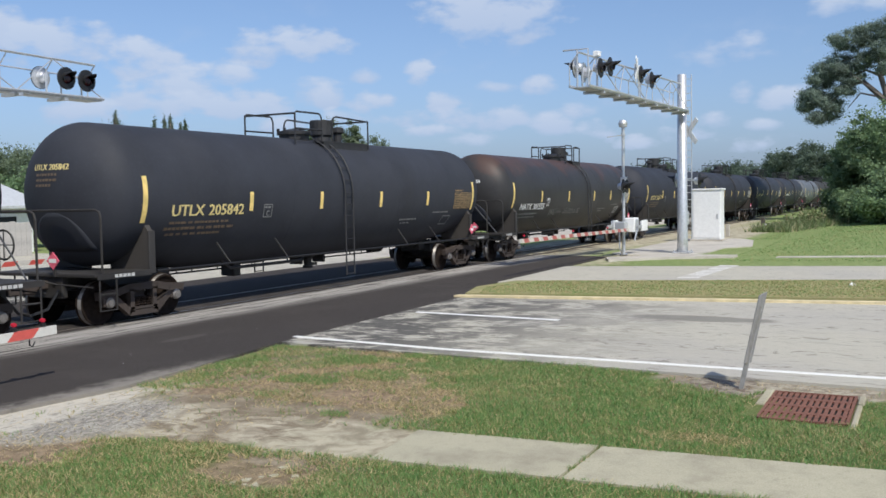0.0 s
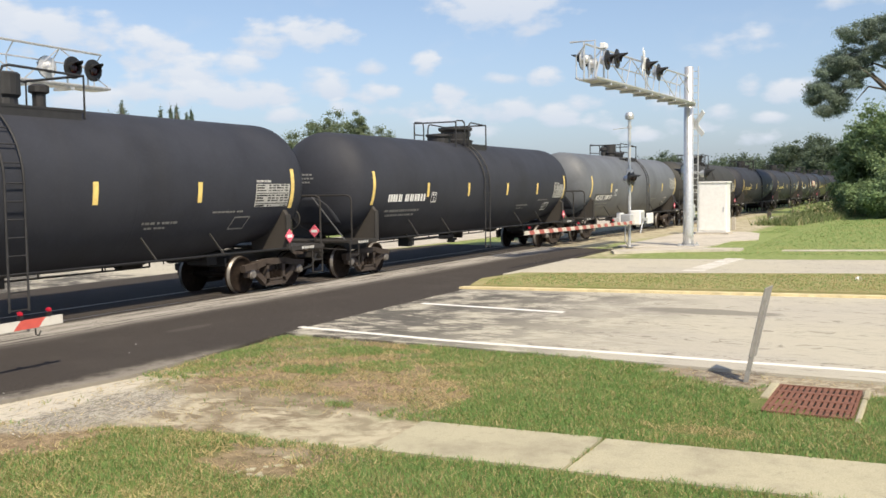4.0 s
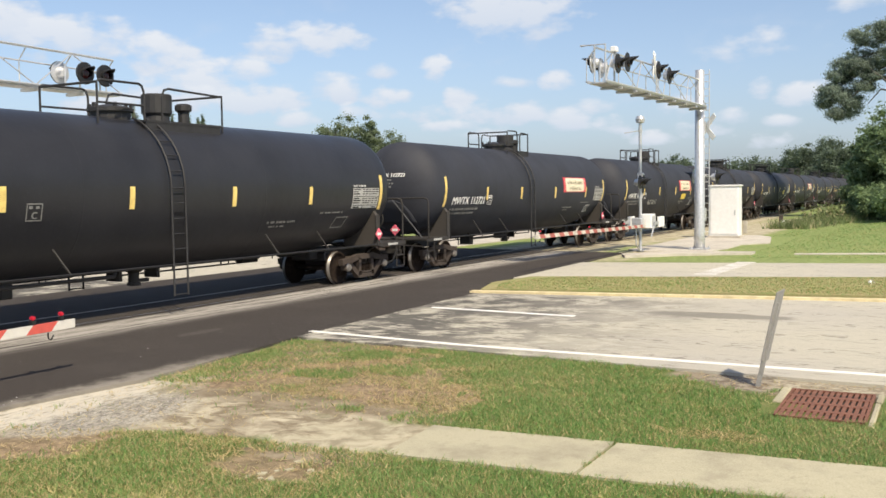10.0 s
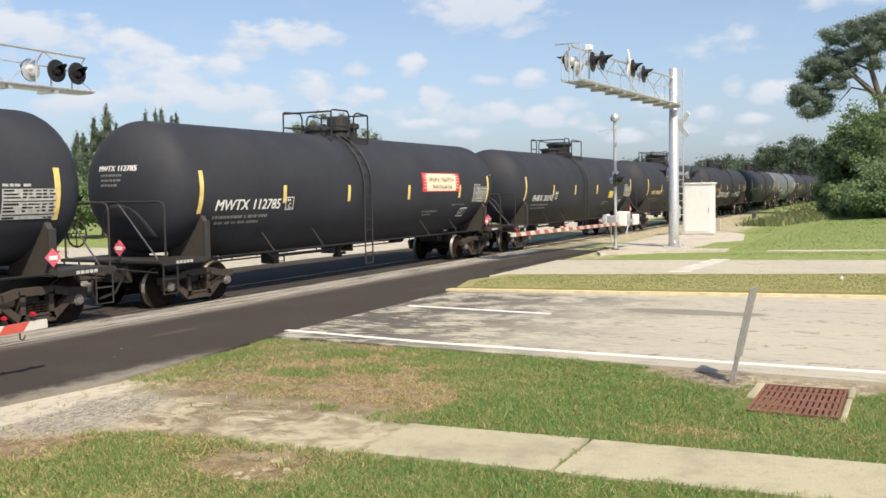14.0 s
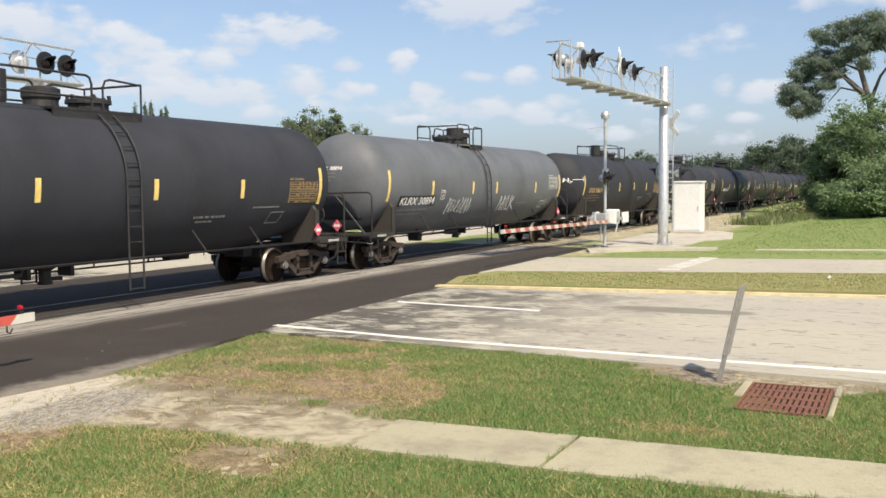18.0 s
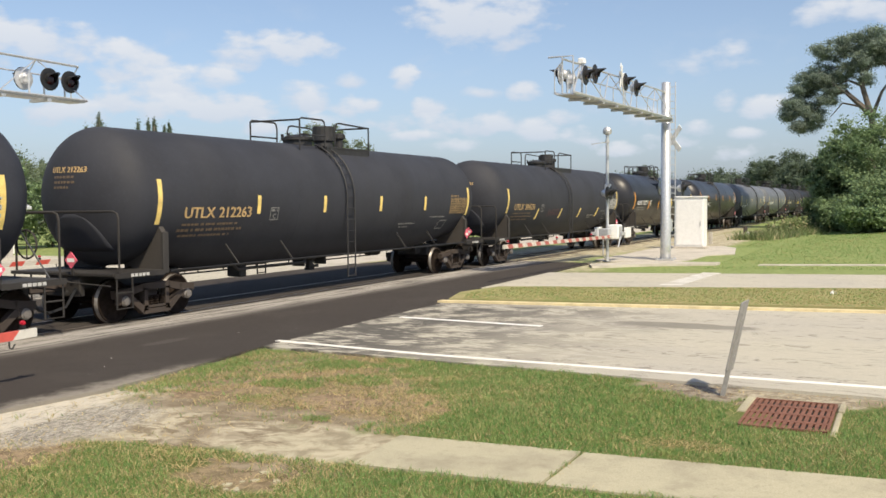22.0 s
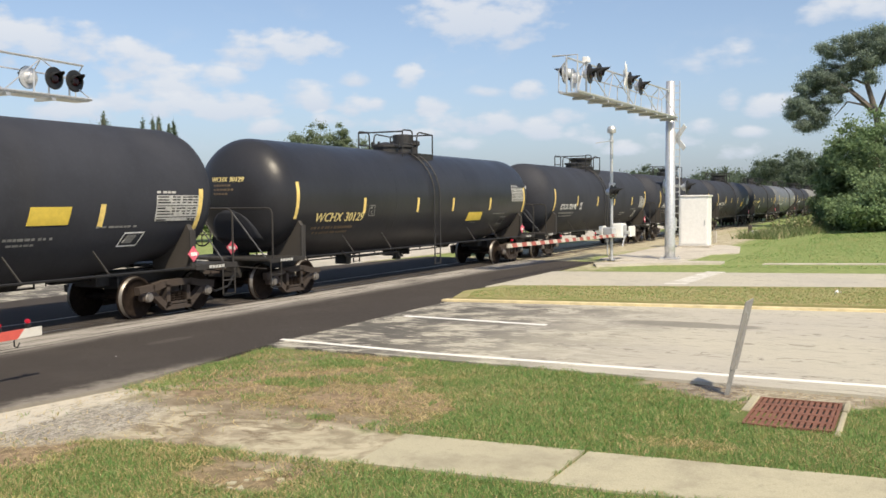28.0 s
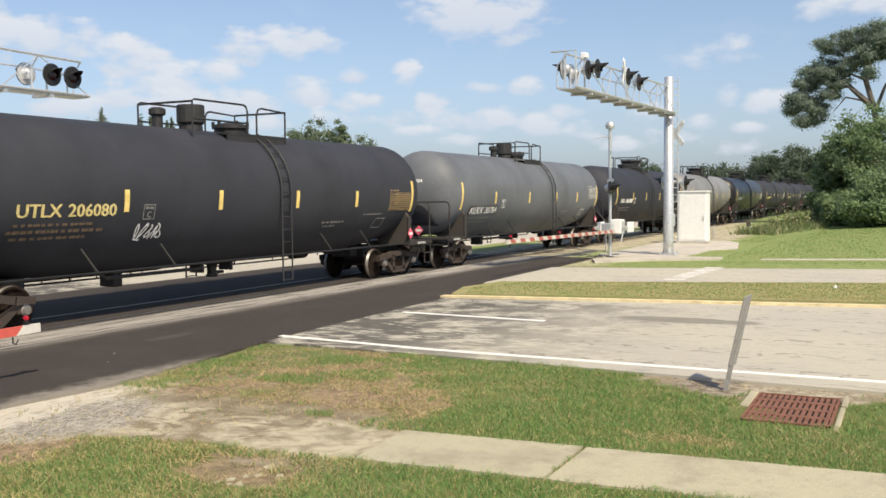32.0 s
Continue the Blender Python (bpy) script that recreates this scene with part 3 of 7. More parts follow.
def build_roads():
    near = ((-60, -5.6), (7.4, -5.7), (9.3, -5.95), (11.5, -5.75), (13.5, -5.5), (17, -5.35), (21.0, -5.25), (25.3, -4.4), (31.6, -4.2), (37.2, -4.0))
    far = ((38.6, 4.4), (30, 5.3), (-60, 5.6))
    setting("road_crossing", slab(near + far, -0.3, -0.012), M_ASPHALT, "fresh dark asphalt level crossing with pale dust beside the rail", "road")
    one = ((13.35, -5.2), (12.9, -15.5), (12.0, -70.0), (33.0, -70.0), (22.9, -15.5), (21.05, -5.0))
    setting("road_near", slab(one, -0.3, -0.016), M_ROAD, "bleached grey carriageway with dark tyre stains", "road")
    two = ((25.2, -4.2), (28.75, -15.5), (41.0, -70.0), (50.0, -70.0), (34.5, -15.5), (31.7, -4.0))
    setting("road_far", slab(two, -0.3, -0.016), M_ROAD, "bleached grey carriageway beyond the grass median", "road")
    setting("road_beyond", slab(((12.5, 5.2), (25.5, 5.0), (25.5, 90), (12.5, 90)), -0.3, -0.02), M_ROAD, "bleached grey carriageway beyond the track", "road")
    setting("road_beyond_far", slab(((25.5, 5.0), (34.0, 4.7), (34.0, 90), (25.5, 90)), -0.3, -0.02), M_ROAD, "bleached grey carriageway beyond the track", "road")
    setting("side_lane", slab(((-60, 6.2), (0, 6.0), (12.5, 5.9), (12.5, 14.4), (-60, 15.6)), -0.3, -0.022), M_PAD, "pale sandy concrete lane beyond the track", "road")
    setting("gravel_lot", slab(((34.0, 5.3), (60, 4.6), (95, 4.4), (95, 11.0), (50, 13.0), (34.0, 14.0)), -0.3, -0.024), M_PAD, "pale sandy lot beyond the track", "road")
    # painted lines
    w = 0.075
    setting("edge_line", slab(((13.98 - w, -5.35), (13.66 - w, -8.6), (13.60 - w, -13.3), (13.60 - w, -15.2), (11.7, -70), (11.85, -70), (13.60 + w, -15.2), (13.60 + w, -13.3), (13.66 + w, -8.6), (13.98 + w, -5.35)), -0.1, -0.010), M_EDGE, "white painted edge line", "road marking")
    setting("lane_dash", slab(((17.92, -5.70), (17.66, -9.08), (17.82, -9.08), (18.08, -5.70)), -0.1, -0.010), M_LINE_W, "short white painted lane line", "road marking")
    setting("stop_bar", slab(((28.0, -9.0), (28.1, -9.62), (33.4, -9.85), (33.4, -9.25)), -0.1, -0.010), M_STOP, "broad worn white painted stop bar", "road marking")
    # median with a painted kerb
    setting("median_turf", slab(((21.45, -5.2), (23.3, -15.5), (33.2, -70), (40.8, -70), (28.5, -15.5), (25.2, -5.0), (23.2, -4.7)), -0.3, 0.05), M_MEDIAN, "dry grass median between the carriageways", "median")
    kerb = thing("median_kerb", (0, 0, 0), "low kerb with faded yellow paint round the median", "kerb", kind="structure")
    line = [(21.0, -5.1), (21.75, -9.8), (22.62, -15.5), (33.0, -70)]
    for a, b in zip(line, line[1:]):
        steps = max(1, int((Vector(a) - Vector(b)).length / 3))
        for i in range(min(steps, 8)):
            p, q = (Vector(a).lerp(Vector(b), k / steps) for k in (i, i + 0.996))
            part("kerb_stone", slab(((p.x, p.y), (q.x, q.y), (q.x + 0.28, q.y), (p.x + 0.28, p.y)), -0.1, 0.035), M_LINE_Y, kerb)
    # rails on sleepers
    for i, y in enumerate((0.26 - 0.7525, 0.26 + 0.7525)):
        bm = boxes((-400, 900, y - 0.036, y + 0.036, -0.05, -0.008), (-400, 900, y - 0.009, y + 0.009, -0.15, -0.05), (-400, 900, y - 0.07, y + 0.07, -0.17, -0.15))
        setting("rail_" + ("near", "far")[i], bm, M_RAIL, "worn steel rail with a bright top", "rail")
    bed = thing("track_bed", (0, 0, 0), "row of dark timber sleepers in pale gravel", "railway track", kind="structure")
    me = mesh_of("sleeper", boxes((-0.115, 0.115, -1.3, 1.3, -0.2, -0.035), bevel=0.012), M_TIE)
    for i in range(150):
        ob = part("sleeper", me, None, bed)
        ob.matrix_basis = pose(39.2 + 0.53 * i, 0.26 + random.uniform(-0.03, 0.03), -0.02 + random.uniform(-0.01, 0.006), 0, 0, random.uniform(-1, 1))


def build_pavement():
    walk_way = thing("pavement", (0, 0, 0), "narrow weathered concrete pavement in cast slabs", "pavement", kind="structure")
    near, far = (lambda y: 7.61 - 0.077 * (y + 10.9)), (lambda y: 8.79 - 0.082 * (y + 10.9))
    y = -10.86
    for i, top in enumerate((1.90, 4.3, 1.94, 1.94, 1.94)):
        skew = 0.10 if i == 0 else 0.0
        pts = ((near(y), y - 0.02), (far(y), y - 0.02 + skew), (far(y - top), y - top + 0.02), (near(y - top), y - top + 0.014))
        part("slab", slab(pts, -0.2, -0.028 - 0.005 * (i % 3)), M_WALK, walk_way)
        y -= top


build_ground()
build_roads()
build_pavement()

# ---- the train ----
R_TANK, Z_TANK, HALF, HEAD, LENGTH, SPEED = 1.52, 2.70, 8.10, 0.88, 19.68, 22.189
TRACK_Y, TRACK_Z = 0.26, -0.02  # the middle of the track


def sag(x):
    """How much deeper than round the belly hangs along the car: full between the trucks, nothing at the ends."""
    return 1.0 + 0.19 * max(0.0, 1.0 - (abs(x) / 7.3) ** 6)


def head_x(y, z):
    """How far the domed end stands out beyond the straight shell at (y, z)."""
    k = (y * y + (z - Z_TANK) ** 2) / R_TANK ** 2
    return HEAD * math.sqrt(max(0.0, 1 - min(1.0, k)))


def on_side(x, z, lift=0.006):
    """A point of the near side of the shell at height z."""
    deep = sag(x) if z < Z_TANK else 1.0
    a = math.asin(max(-1, min(1, (z - Z_TANK) / (R_TANK * deep))))
    r = R_TANK + lift
    return Vector((x, -r * math.cos(a), Z_TANK + r * math.sin(a) * deep))


def on_dome(x, z, lift=0.010):
    """A point of the near side at x, on the straight shell or on the leading dome."""
    f = max(0.0, min(1.0, (-x - HALF) / HEAD))
    r = R_TANK * math.sqrt(1 - f * f) + lift
    return Vector((x - lift * f, -math.sqrt(max(0.0, r * r - (z - Z_TANK) ** 2)), z))


def tank_bm(n=56):
    rows, half = [], HALF
    for i in range(13):
        a = math.pi / 2 * i / 12
        rows.append((max(0.004, R_TANK * math.sin(a)), -half - HEAD * math.cos(a)))
    bm = bmesh.new()
    rows = rows + [(R_TANK, x) for x in (-7.3, -6.7, -6.0, -5.2, -4.0, -2.6, 0.0, 2.6, 4.0, 5.2, 6.0, 6.7, 7.3)] + [(r, -h) for r, h in rows[::-1]]
    lathe(bm, rows, "x", n, (0, 0, Z_TANK))
    for v in bm.verts:
        if v.co.z < Z_TANK:
            v.co.z = Z_TANK + (v.co.z - Z_TANK) * sag(v.co.x)
    # low weld beads round the shell
    for x in (-2.7, 2.7):
        old = set(bm.verts)
        lathe(bm, [(R_TANK - 0.004, x - 0.018), (R_TANK + 0.0016, x - 0.008), (R_TANK + 0.0016, x + 0.008), (R_TANK - 0.004, x + 0.018)], "x", n, (0, 0, Z_TANK))
        for v in bm.verts:
            if v not in old and v.co.z < Z_TANK:
                v.co.z = Z_TANK + (v.co.z - Z_TANK) * sag(x)
    return bm


def side_strip(x0, x1, z0, z1, lean=0.0, lift=0.007, steps=6):
    """A strip of tape that follows the shell."""
    bm = bmesh.new()
    rows = []
    for i in range(steps + 1):
        z = z0 + (z1 - z0) * i / steps
        d = lean * (i / steps - 0.5)
        rows.append([bm.verts.new(on_side(x + d, z, l)) for x, l in ((x0, lift), (x1, lift), (x1, -0.01), (x0, -0.01))])
    for a, b in zip(rows, rows[1:]):
        for k in range(4):
            bm.faces.new((a[k], a[(k + 1) % 4], b[(k + 1) % 4], b[k]))
    bm.faces.new(rows[0][::-1]), bm.faces.new(rows[-1])
    return bm


def glyph(ch):
    """One character of the built-in font at size 1: vertices, faces and how far it moves the pen on."""
    cu = bpy.data.curves.new("lettering", "FONT")
    ob = bpy.data.objects.new("lettering", cu)
    scene.collection.objects.link(ob)
    cu.size, cu.resolution_u, cu.offset = 1.0, 2, 0.0
    out = []
    for body in (ch, ch + "I", "I"):
        cu.body = body
        deps = bpy.context.evaluated_depsgraph_get()
        deps.update()
        me = bpy.data.meshes.new_from_object(ob.evaluated_get(deps))
        out.append(([(v.co.x, v.co.y) for v in me.vertices], [tuple(p.vertices) for p in me.polygons]))
        bpy.data.meshes.remove(me)
    bpy.data.objects.remove(ob)
    bpy.data.curves.remove(cu)
    return out[0][0], out[0][1], max(v[0] for v in out[1][0]) - max(v[0] for v in out[2][0])


GLYPHS = {ch: glyph(ch) for ch in "0123456789ACFHKLMNRTUWX"}


def letters(text, size, shear=0.0, stretch=1.0):
    """The outline of a text as (vertices, faces), its base line at 0."""
    k, pen, vs, fs = size / 0.72, 0.0, [], []
    for ch in text:
        if ch == " ":
            pen += 0.36
            continue
        v, f, wide = GLYPHS[ch]
        fs += [tuple(i + len(vs) for i in q) for q in f]
        vs += [((pen + x + shear * y) * k * stretch, y * k) for x, y in v]
        pen += wide
    return vs, fs


def side_letters(text, x, z, size, shear=0.0, stretch=1.0, lift=0.008, bold=0.0):
    vs, fs = letters(text, size, shear, stretch)
    bm = bmesh.new()
    for dx, dz, more in ((0, 0, 0.001), (-bold, 0, 0.0), (bold, 0, 0.0005), (0, bold * 0.6, 0.0015)) if bold else ((0, 0, 0),):
        made = [bm.verts.new(on_side(x + a + dx, z + b + dz, lift + more)) for a, b in vs]
        for f in fs:
            try:
                bm.faces.new([made[i] for i in f])
            except ValueError:
                pass
    return bm


def head_letters(text, y, z, size, shear=0.0):
    """Lettering on the domed leading end; it reads from the front, from y towards -y."""
    vs, fs = letters(text, size, shear, 1.0)
    bm = bmesh.new()
    for shift, lift in ((0.0, 0.010), (0.009, 0.0105), (-0.009, 0.011)):
        made = [bm.verts.new((-HALF - head_x(y - a - shift, z + b) - lift, y - a - shift, z + b)) for a, b in vs]
        for f in fs:
            try:
                bm.faces.new([made[i] for i in f])
            except ValueError:
                pass
    return bm


def bars_on_side(rows):
    """Rows of small writing that cannot be read, as bars: x0, x1, z, height."""
    bm = bmesh.new()
    for x0, x1, z, h in rows:
        x = x0
        while x < x1 - 0.03:
            w = random.uniform(0.06, 0.16)
            q = min(x1, x + w)
            vs = [bm.verts.new(on_side(a, b, 0.008)) for a, b in ((x, z), (q, z), (q, z + h), (x, z + h))]
            bm.faces.new(vs)
            x = q + random.choice((0.02, 0.025, 0.07))
    return bm


def frame_on_side(x0, x1, z0, z1, t=0.02, lean=0.0):
    bm = bmesh.new()
    for a0, a1, b0, b1 in ((x0, x1, z1 - t, z1), (x0, x1, z0, z0 + t), (x0, x0 + t, z0 + t, z1 - t), (x1 - t, x1, z0 + t, z1 - t)):
        bm.faces.new([bm.verts.new(on_side(a + lean * (b - z0), b, 0.009)) for a, b in ((a0, b0), (a1, b0), (a1, b1), (a0, b1))])
    return bm


def wheelset_bm():
    bm = bmesh.new()
    lathe(bm, [(0.075, -0.98), (0.075, 0.98)], "y", 12)
    for s in (-1, 1):
        rows = [(0.485, s * 0.685), (0.487, s * 0.705), (0.461, s * 0.722), (0.455, s * 0.815), (0.40, s * 0.818), (0.385, s * 0.775), (0.16, s * 0.80), (0.12, s * 0.86), (0.09, s * 0.86)]
        lathe(bm, rows, "y", 28)
    bmesh.ops.recalc_face_normals(bm, faces=bm.faces)
    return bm


def sideframe_bm(side):
    """A cast truck side frame: arched top chord, bowed bottom chord, two sloping columns."""
    bm = bmesh.new()
    y0, y1 = (-1.13, -0.98) if side < 0 else (0.98, 1.13)
    # the frame as straight bars, so that the openings stay open
    def bar(p, q, w):
        d = Vector((q[0] - p[0], 0, q[1] - p[1]))
        up = Vector((-d.z, 0, d.x)).normalized() * w / 2
        a, b = Vector((p[0], 0, p[1])), Vector((q[0], 0, q[1]))
        vs = [bm.verts.new(v + Vector((0, y, 0))) for y in (y0, y1) for v in (a - up, b - up, b + up, a + up)]
        for f in ((0, 1, 2, 3), (7, 6, 5, 4), (0, 4, 5, 1), (1, 5, 6, 2), (2, 6, 7, 3), (3, 7, 4, 0)):
            bm.faces.new([vs[i] for i in f])
    for p, q, w in (((-1.12, 0.62), (-0.7, 0.66), 0.17), ((-0.72, 0.66), (-0.36, 0.74), 0.15), ((-0.38, 0.74), (0.38, 0.74), 0.15), ((0.36, 0.74), (0.72, 0.66), 0.15), ((0.7, 0.66), (1.12, 0.62), 0.17),
                    ((-0.74, 0.55), (-0.34, 0.21), 0.13), ((0.74, 0.55), (0.34, 0.21), 0.13), ((-0.38, 0.20), (0.38, 0.20), 0.11), ((-0.30, 0.22), (-0.30, 0.70), 0.10), ((0.30, 0.22), (0.30, 0.70), 0.10),
                    ((-0.36, 0.30), (0.36, 0.30), 0.05)):
        bar(p, q, w)
    for x in (-0.89, 0.89):
        box(bm, x - 0.15, x + 0.15, y0 - (0.02 if side < 0 else 0), y1 + (0.02 if side > 0 else 0), 0.40, 0.60, 0.02)
    for v in bm.verts:
        v.co.x *= 0.95 / 0.89
    bmesh.ops.recalc_face_normals(bm, faces=bm.faces)
    return bm


def spring_bm(side):
    bm = bmesh.new()
    for x in (-0.17, 0.0, 0.17):
        for y in (1.0, 1.1):
            pts = [(x + 0.06 * math.cos(a), side * (y - 0.0) + 0.045 * math.sin(a), 0.33 + 0.20 * a / (8 * math.pi)) for a in (k * math.pi / 3 for k in range(24))]
            tube(bm, pts, 0.017, 4)
    return bm


def bmesh_pad(e):
    """The thick round-edged pad welded to the lower half of a domed end."""
    bm = bmesh.new()
    rows = []
    for i in range(9):
        z = 1.52 + 0.80 * i / 8
        w = 0.02 + 0.74 * math.sqrt(max(0.0, 1 - ((z - 1.52) / 0.81) ** 2))
        rows.append([bm.verts.new((e * (HALF + head_x(y, z) + 0.006), y, z)) for y in (w * (k / 6 - 1) for k in range(13))])
    for a, b in zip(rows, rows[1:]):
        for k in range(12):
            bm.faces.new((a[k], a[k + 1], b[k + 1], b[k]))
    bmesh.ops.remove_doubles(bm, verts=bm.verts, dist=0.0005)
    bmesh.ops.recalc_face_normals(bm, faces=bm.faces)
    bmesh.ops.solidify(bm, geom=list(bm.faces), thickness=0.008)
    return bm


def wrap(x, z0, z1, side, lift, steps=14):
    """A line that hugs the shell from height z0 on one side up to z1."""
    a0, a1 = (math.asin(max(-1, min(1, (z - Z_TANK) / R_TANK))) for z in (z0, z1))
    return [(x, side * (R_TANK + lift) * math.cos(a), Z_TANK + (R_TANK + lift) * math.sin(a)) for a in (a0 + (a1 - a0) * i / steps for i in range(steps + 1))]


def ladder_bm(x, side):
    bm = bmesh.new()
    for dx in (-0.2, 0.2):
        line = [(x + dx, side * 1.60, 0.42), (x + dx, side * 1.60, Z_TANK)] + wrap(x + dx, Z_TANK, 4.13, side, 0.08, 9)
        tube(bm, line, 0.024, 5)
    z = 0.45
    while z < Z_TANK:
        tube(bm, [(x - 0.2, side * 1.60, z), (x + 0.2, side * 1.60, z)], 0.014, 5)
        z += 0.32
    for i in range(1, 5):
        a = i * 0.22
        y, h = side * (R_TANK + 0.08) * math.cos(a), Z_TANK + (R_TANK + 0.08) * math.sin(a)
        tube(bm, [(x - 0.2, y, h), (x + 0.2, y, h)], 0.014, 5)
    return bm


def build_truck(parent, x):
    truck = part("truck", boxes((-0.22, 0.22, -0.95, 0.95, 0.42, 0.72), (-0.30, 0.30, -0.3, 0.3, 0.60, 0.84), bevel=0.03), M_TRUCK, parent, "rusty four-wheeled truck")
    truck.location = (x, 0, 0)
    for s in (-1, 1):
        part("side_frame", sideframe_bm(s), M_TRUCK, truck)
        fine(part("spring_nest", spring_bm(s), M_WHEEL, truck))
    for dx in (-0.95, 0.95):
        w = part("wheelset", wheelset_bm(), M_WHEEL, truck, "", True)
        w.data.materials.append(M_TREAD)
        for p in w.data.polygons:
            c = p.center
            if 0.715 < abs(c.y) < 0.82 and 0.445 < math.hypot(c.x, c.z) < 0.47:
                p.material_index = 1
        w.location = (dx, 0, 0.457)
        for s in (-1, 1):
            bm = bmesh.new()
            lathe(bm, [(0.11, s * 1.10), (0.11, s * 1.16), (0.085, s * 1.18), (0.085, s * 1.20), (0.04, s * 1.205)], "y", 14, (dx, 0, 0.48))
            part("bearing_cap", bm, M_CAP, truck)
    return truck


KINDS = {  # guard rails front and back, their height, stripes, ladder, valve housing, manway
    "long": (-1.65, 0.39, 0.76, 1.98, 4.86, (-7.88, -4.43, -1.49, 1.58, 4.51, 7.88), 0.95, -0.75, 0.75),
    "twin": (-1.70, -0.45, 0.07, 1.98, 4.88, (-7.88, -4.43, -1.49, 1.58, 4.51, 7.88), -0.30, 0.75, -0.60),
    "tilt": (-1.70, -0.45, 0.07, 1.98, 4.88, (-7.80, -4.33, -1.26, 1.53, 4.42, 7.80), -0.30, 0.75, -0.60),
    "old": (-1.90, 0.50, 0.80, 1.89, 4.82, (-7.88, -4.43, -1.49, 1.58, 4.51, 7.88), 0.85, -0.05, 1.20),
    "short": (-1.55, -0.60, -0.35, 0.45, 4.90, (-7.89, -4.76, -1.72, 1.80, 5.49, 7.89), -0.85, 0.10, -0.98),
    "even": (-1.35, 0.30, 0.55, 1.66, 4.86, (-7.99, -4.97, -1.38, 1.97, 4.88, 7.99), 1.43, -0.55, 0.55),
    "gapped": (-1.60, -0.55, -0.20, 0.62, 4.86, (-7.99, -4.97, -1.66, 0.58, 4.88, 7.99), -0.40, -0.05, -1.00),
    "worn": (-0.20, 0.70, 0.95, 1.77, 4.86, (-7.94, -4.93, -1.58, 2.02, 4.66, 7.94), 1.02, 1.10, 0.25),
    "stout": (-1.40, -0.50, -0.15, 0.95, 4.86, (-7.88, -4.70, -1.50, 1.50, 5.00, 7.88), -0.40, 0.30, -0.85),
    "mid": (-1.70, -0.80, -0.50, 0.35, 4.84, (-7.91, -4.57, -2.07, 1.63, 4.81, 7.91), -0.68, -0.15, -1.15),
    "amber": (-1.45, -0.60, -0.25, 0.60, 4.84, (-7.88, -4.85, -1.70, 1.50, 4.94, 7.88), -0.52, 0.05, -0.95),
    "low": (-1.60, -0.70, -0.40, 0.46, 4.84, (-7.96, -4.70, -2.10, 1.44, 5.11, 7.96), -0.51, 0.0, -1.00),
    "slim": (-1.10, -0.40, -0.10, 1.05, 4.88, (-7.97, -4.60, -1.27, 1.35, 4.56, 7.97), -0.10, 0.42, -0.75),
    "spaced": (-1.25, -0.55, -0.22, 1.25, 4.94, (-7.93, -4.36, -1.58, 1.74, 4.75, 7.86), -0.28, 0.36, -0.95),
    "plain": (-1.25, -0.55, -0.22, 1.25, 4.94, (-7.86, -4.57, -1.60, 1.74, 4.75, 7.86), -0.28, 0.36, -0.95)}
DROP = {"mid": -0.22, "low": -0.25, "slim": -0.09, "amber": 0.30}  # how far the stripes sit under or over the usual height


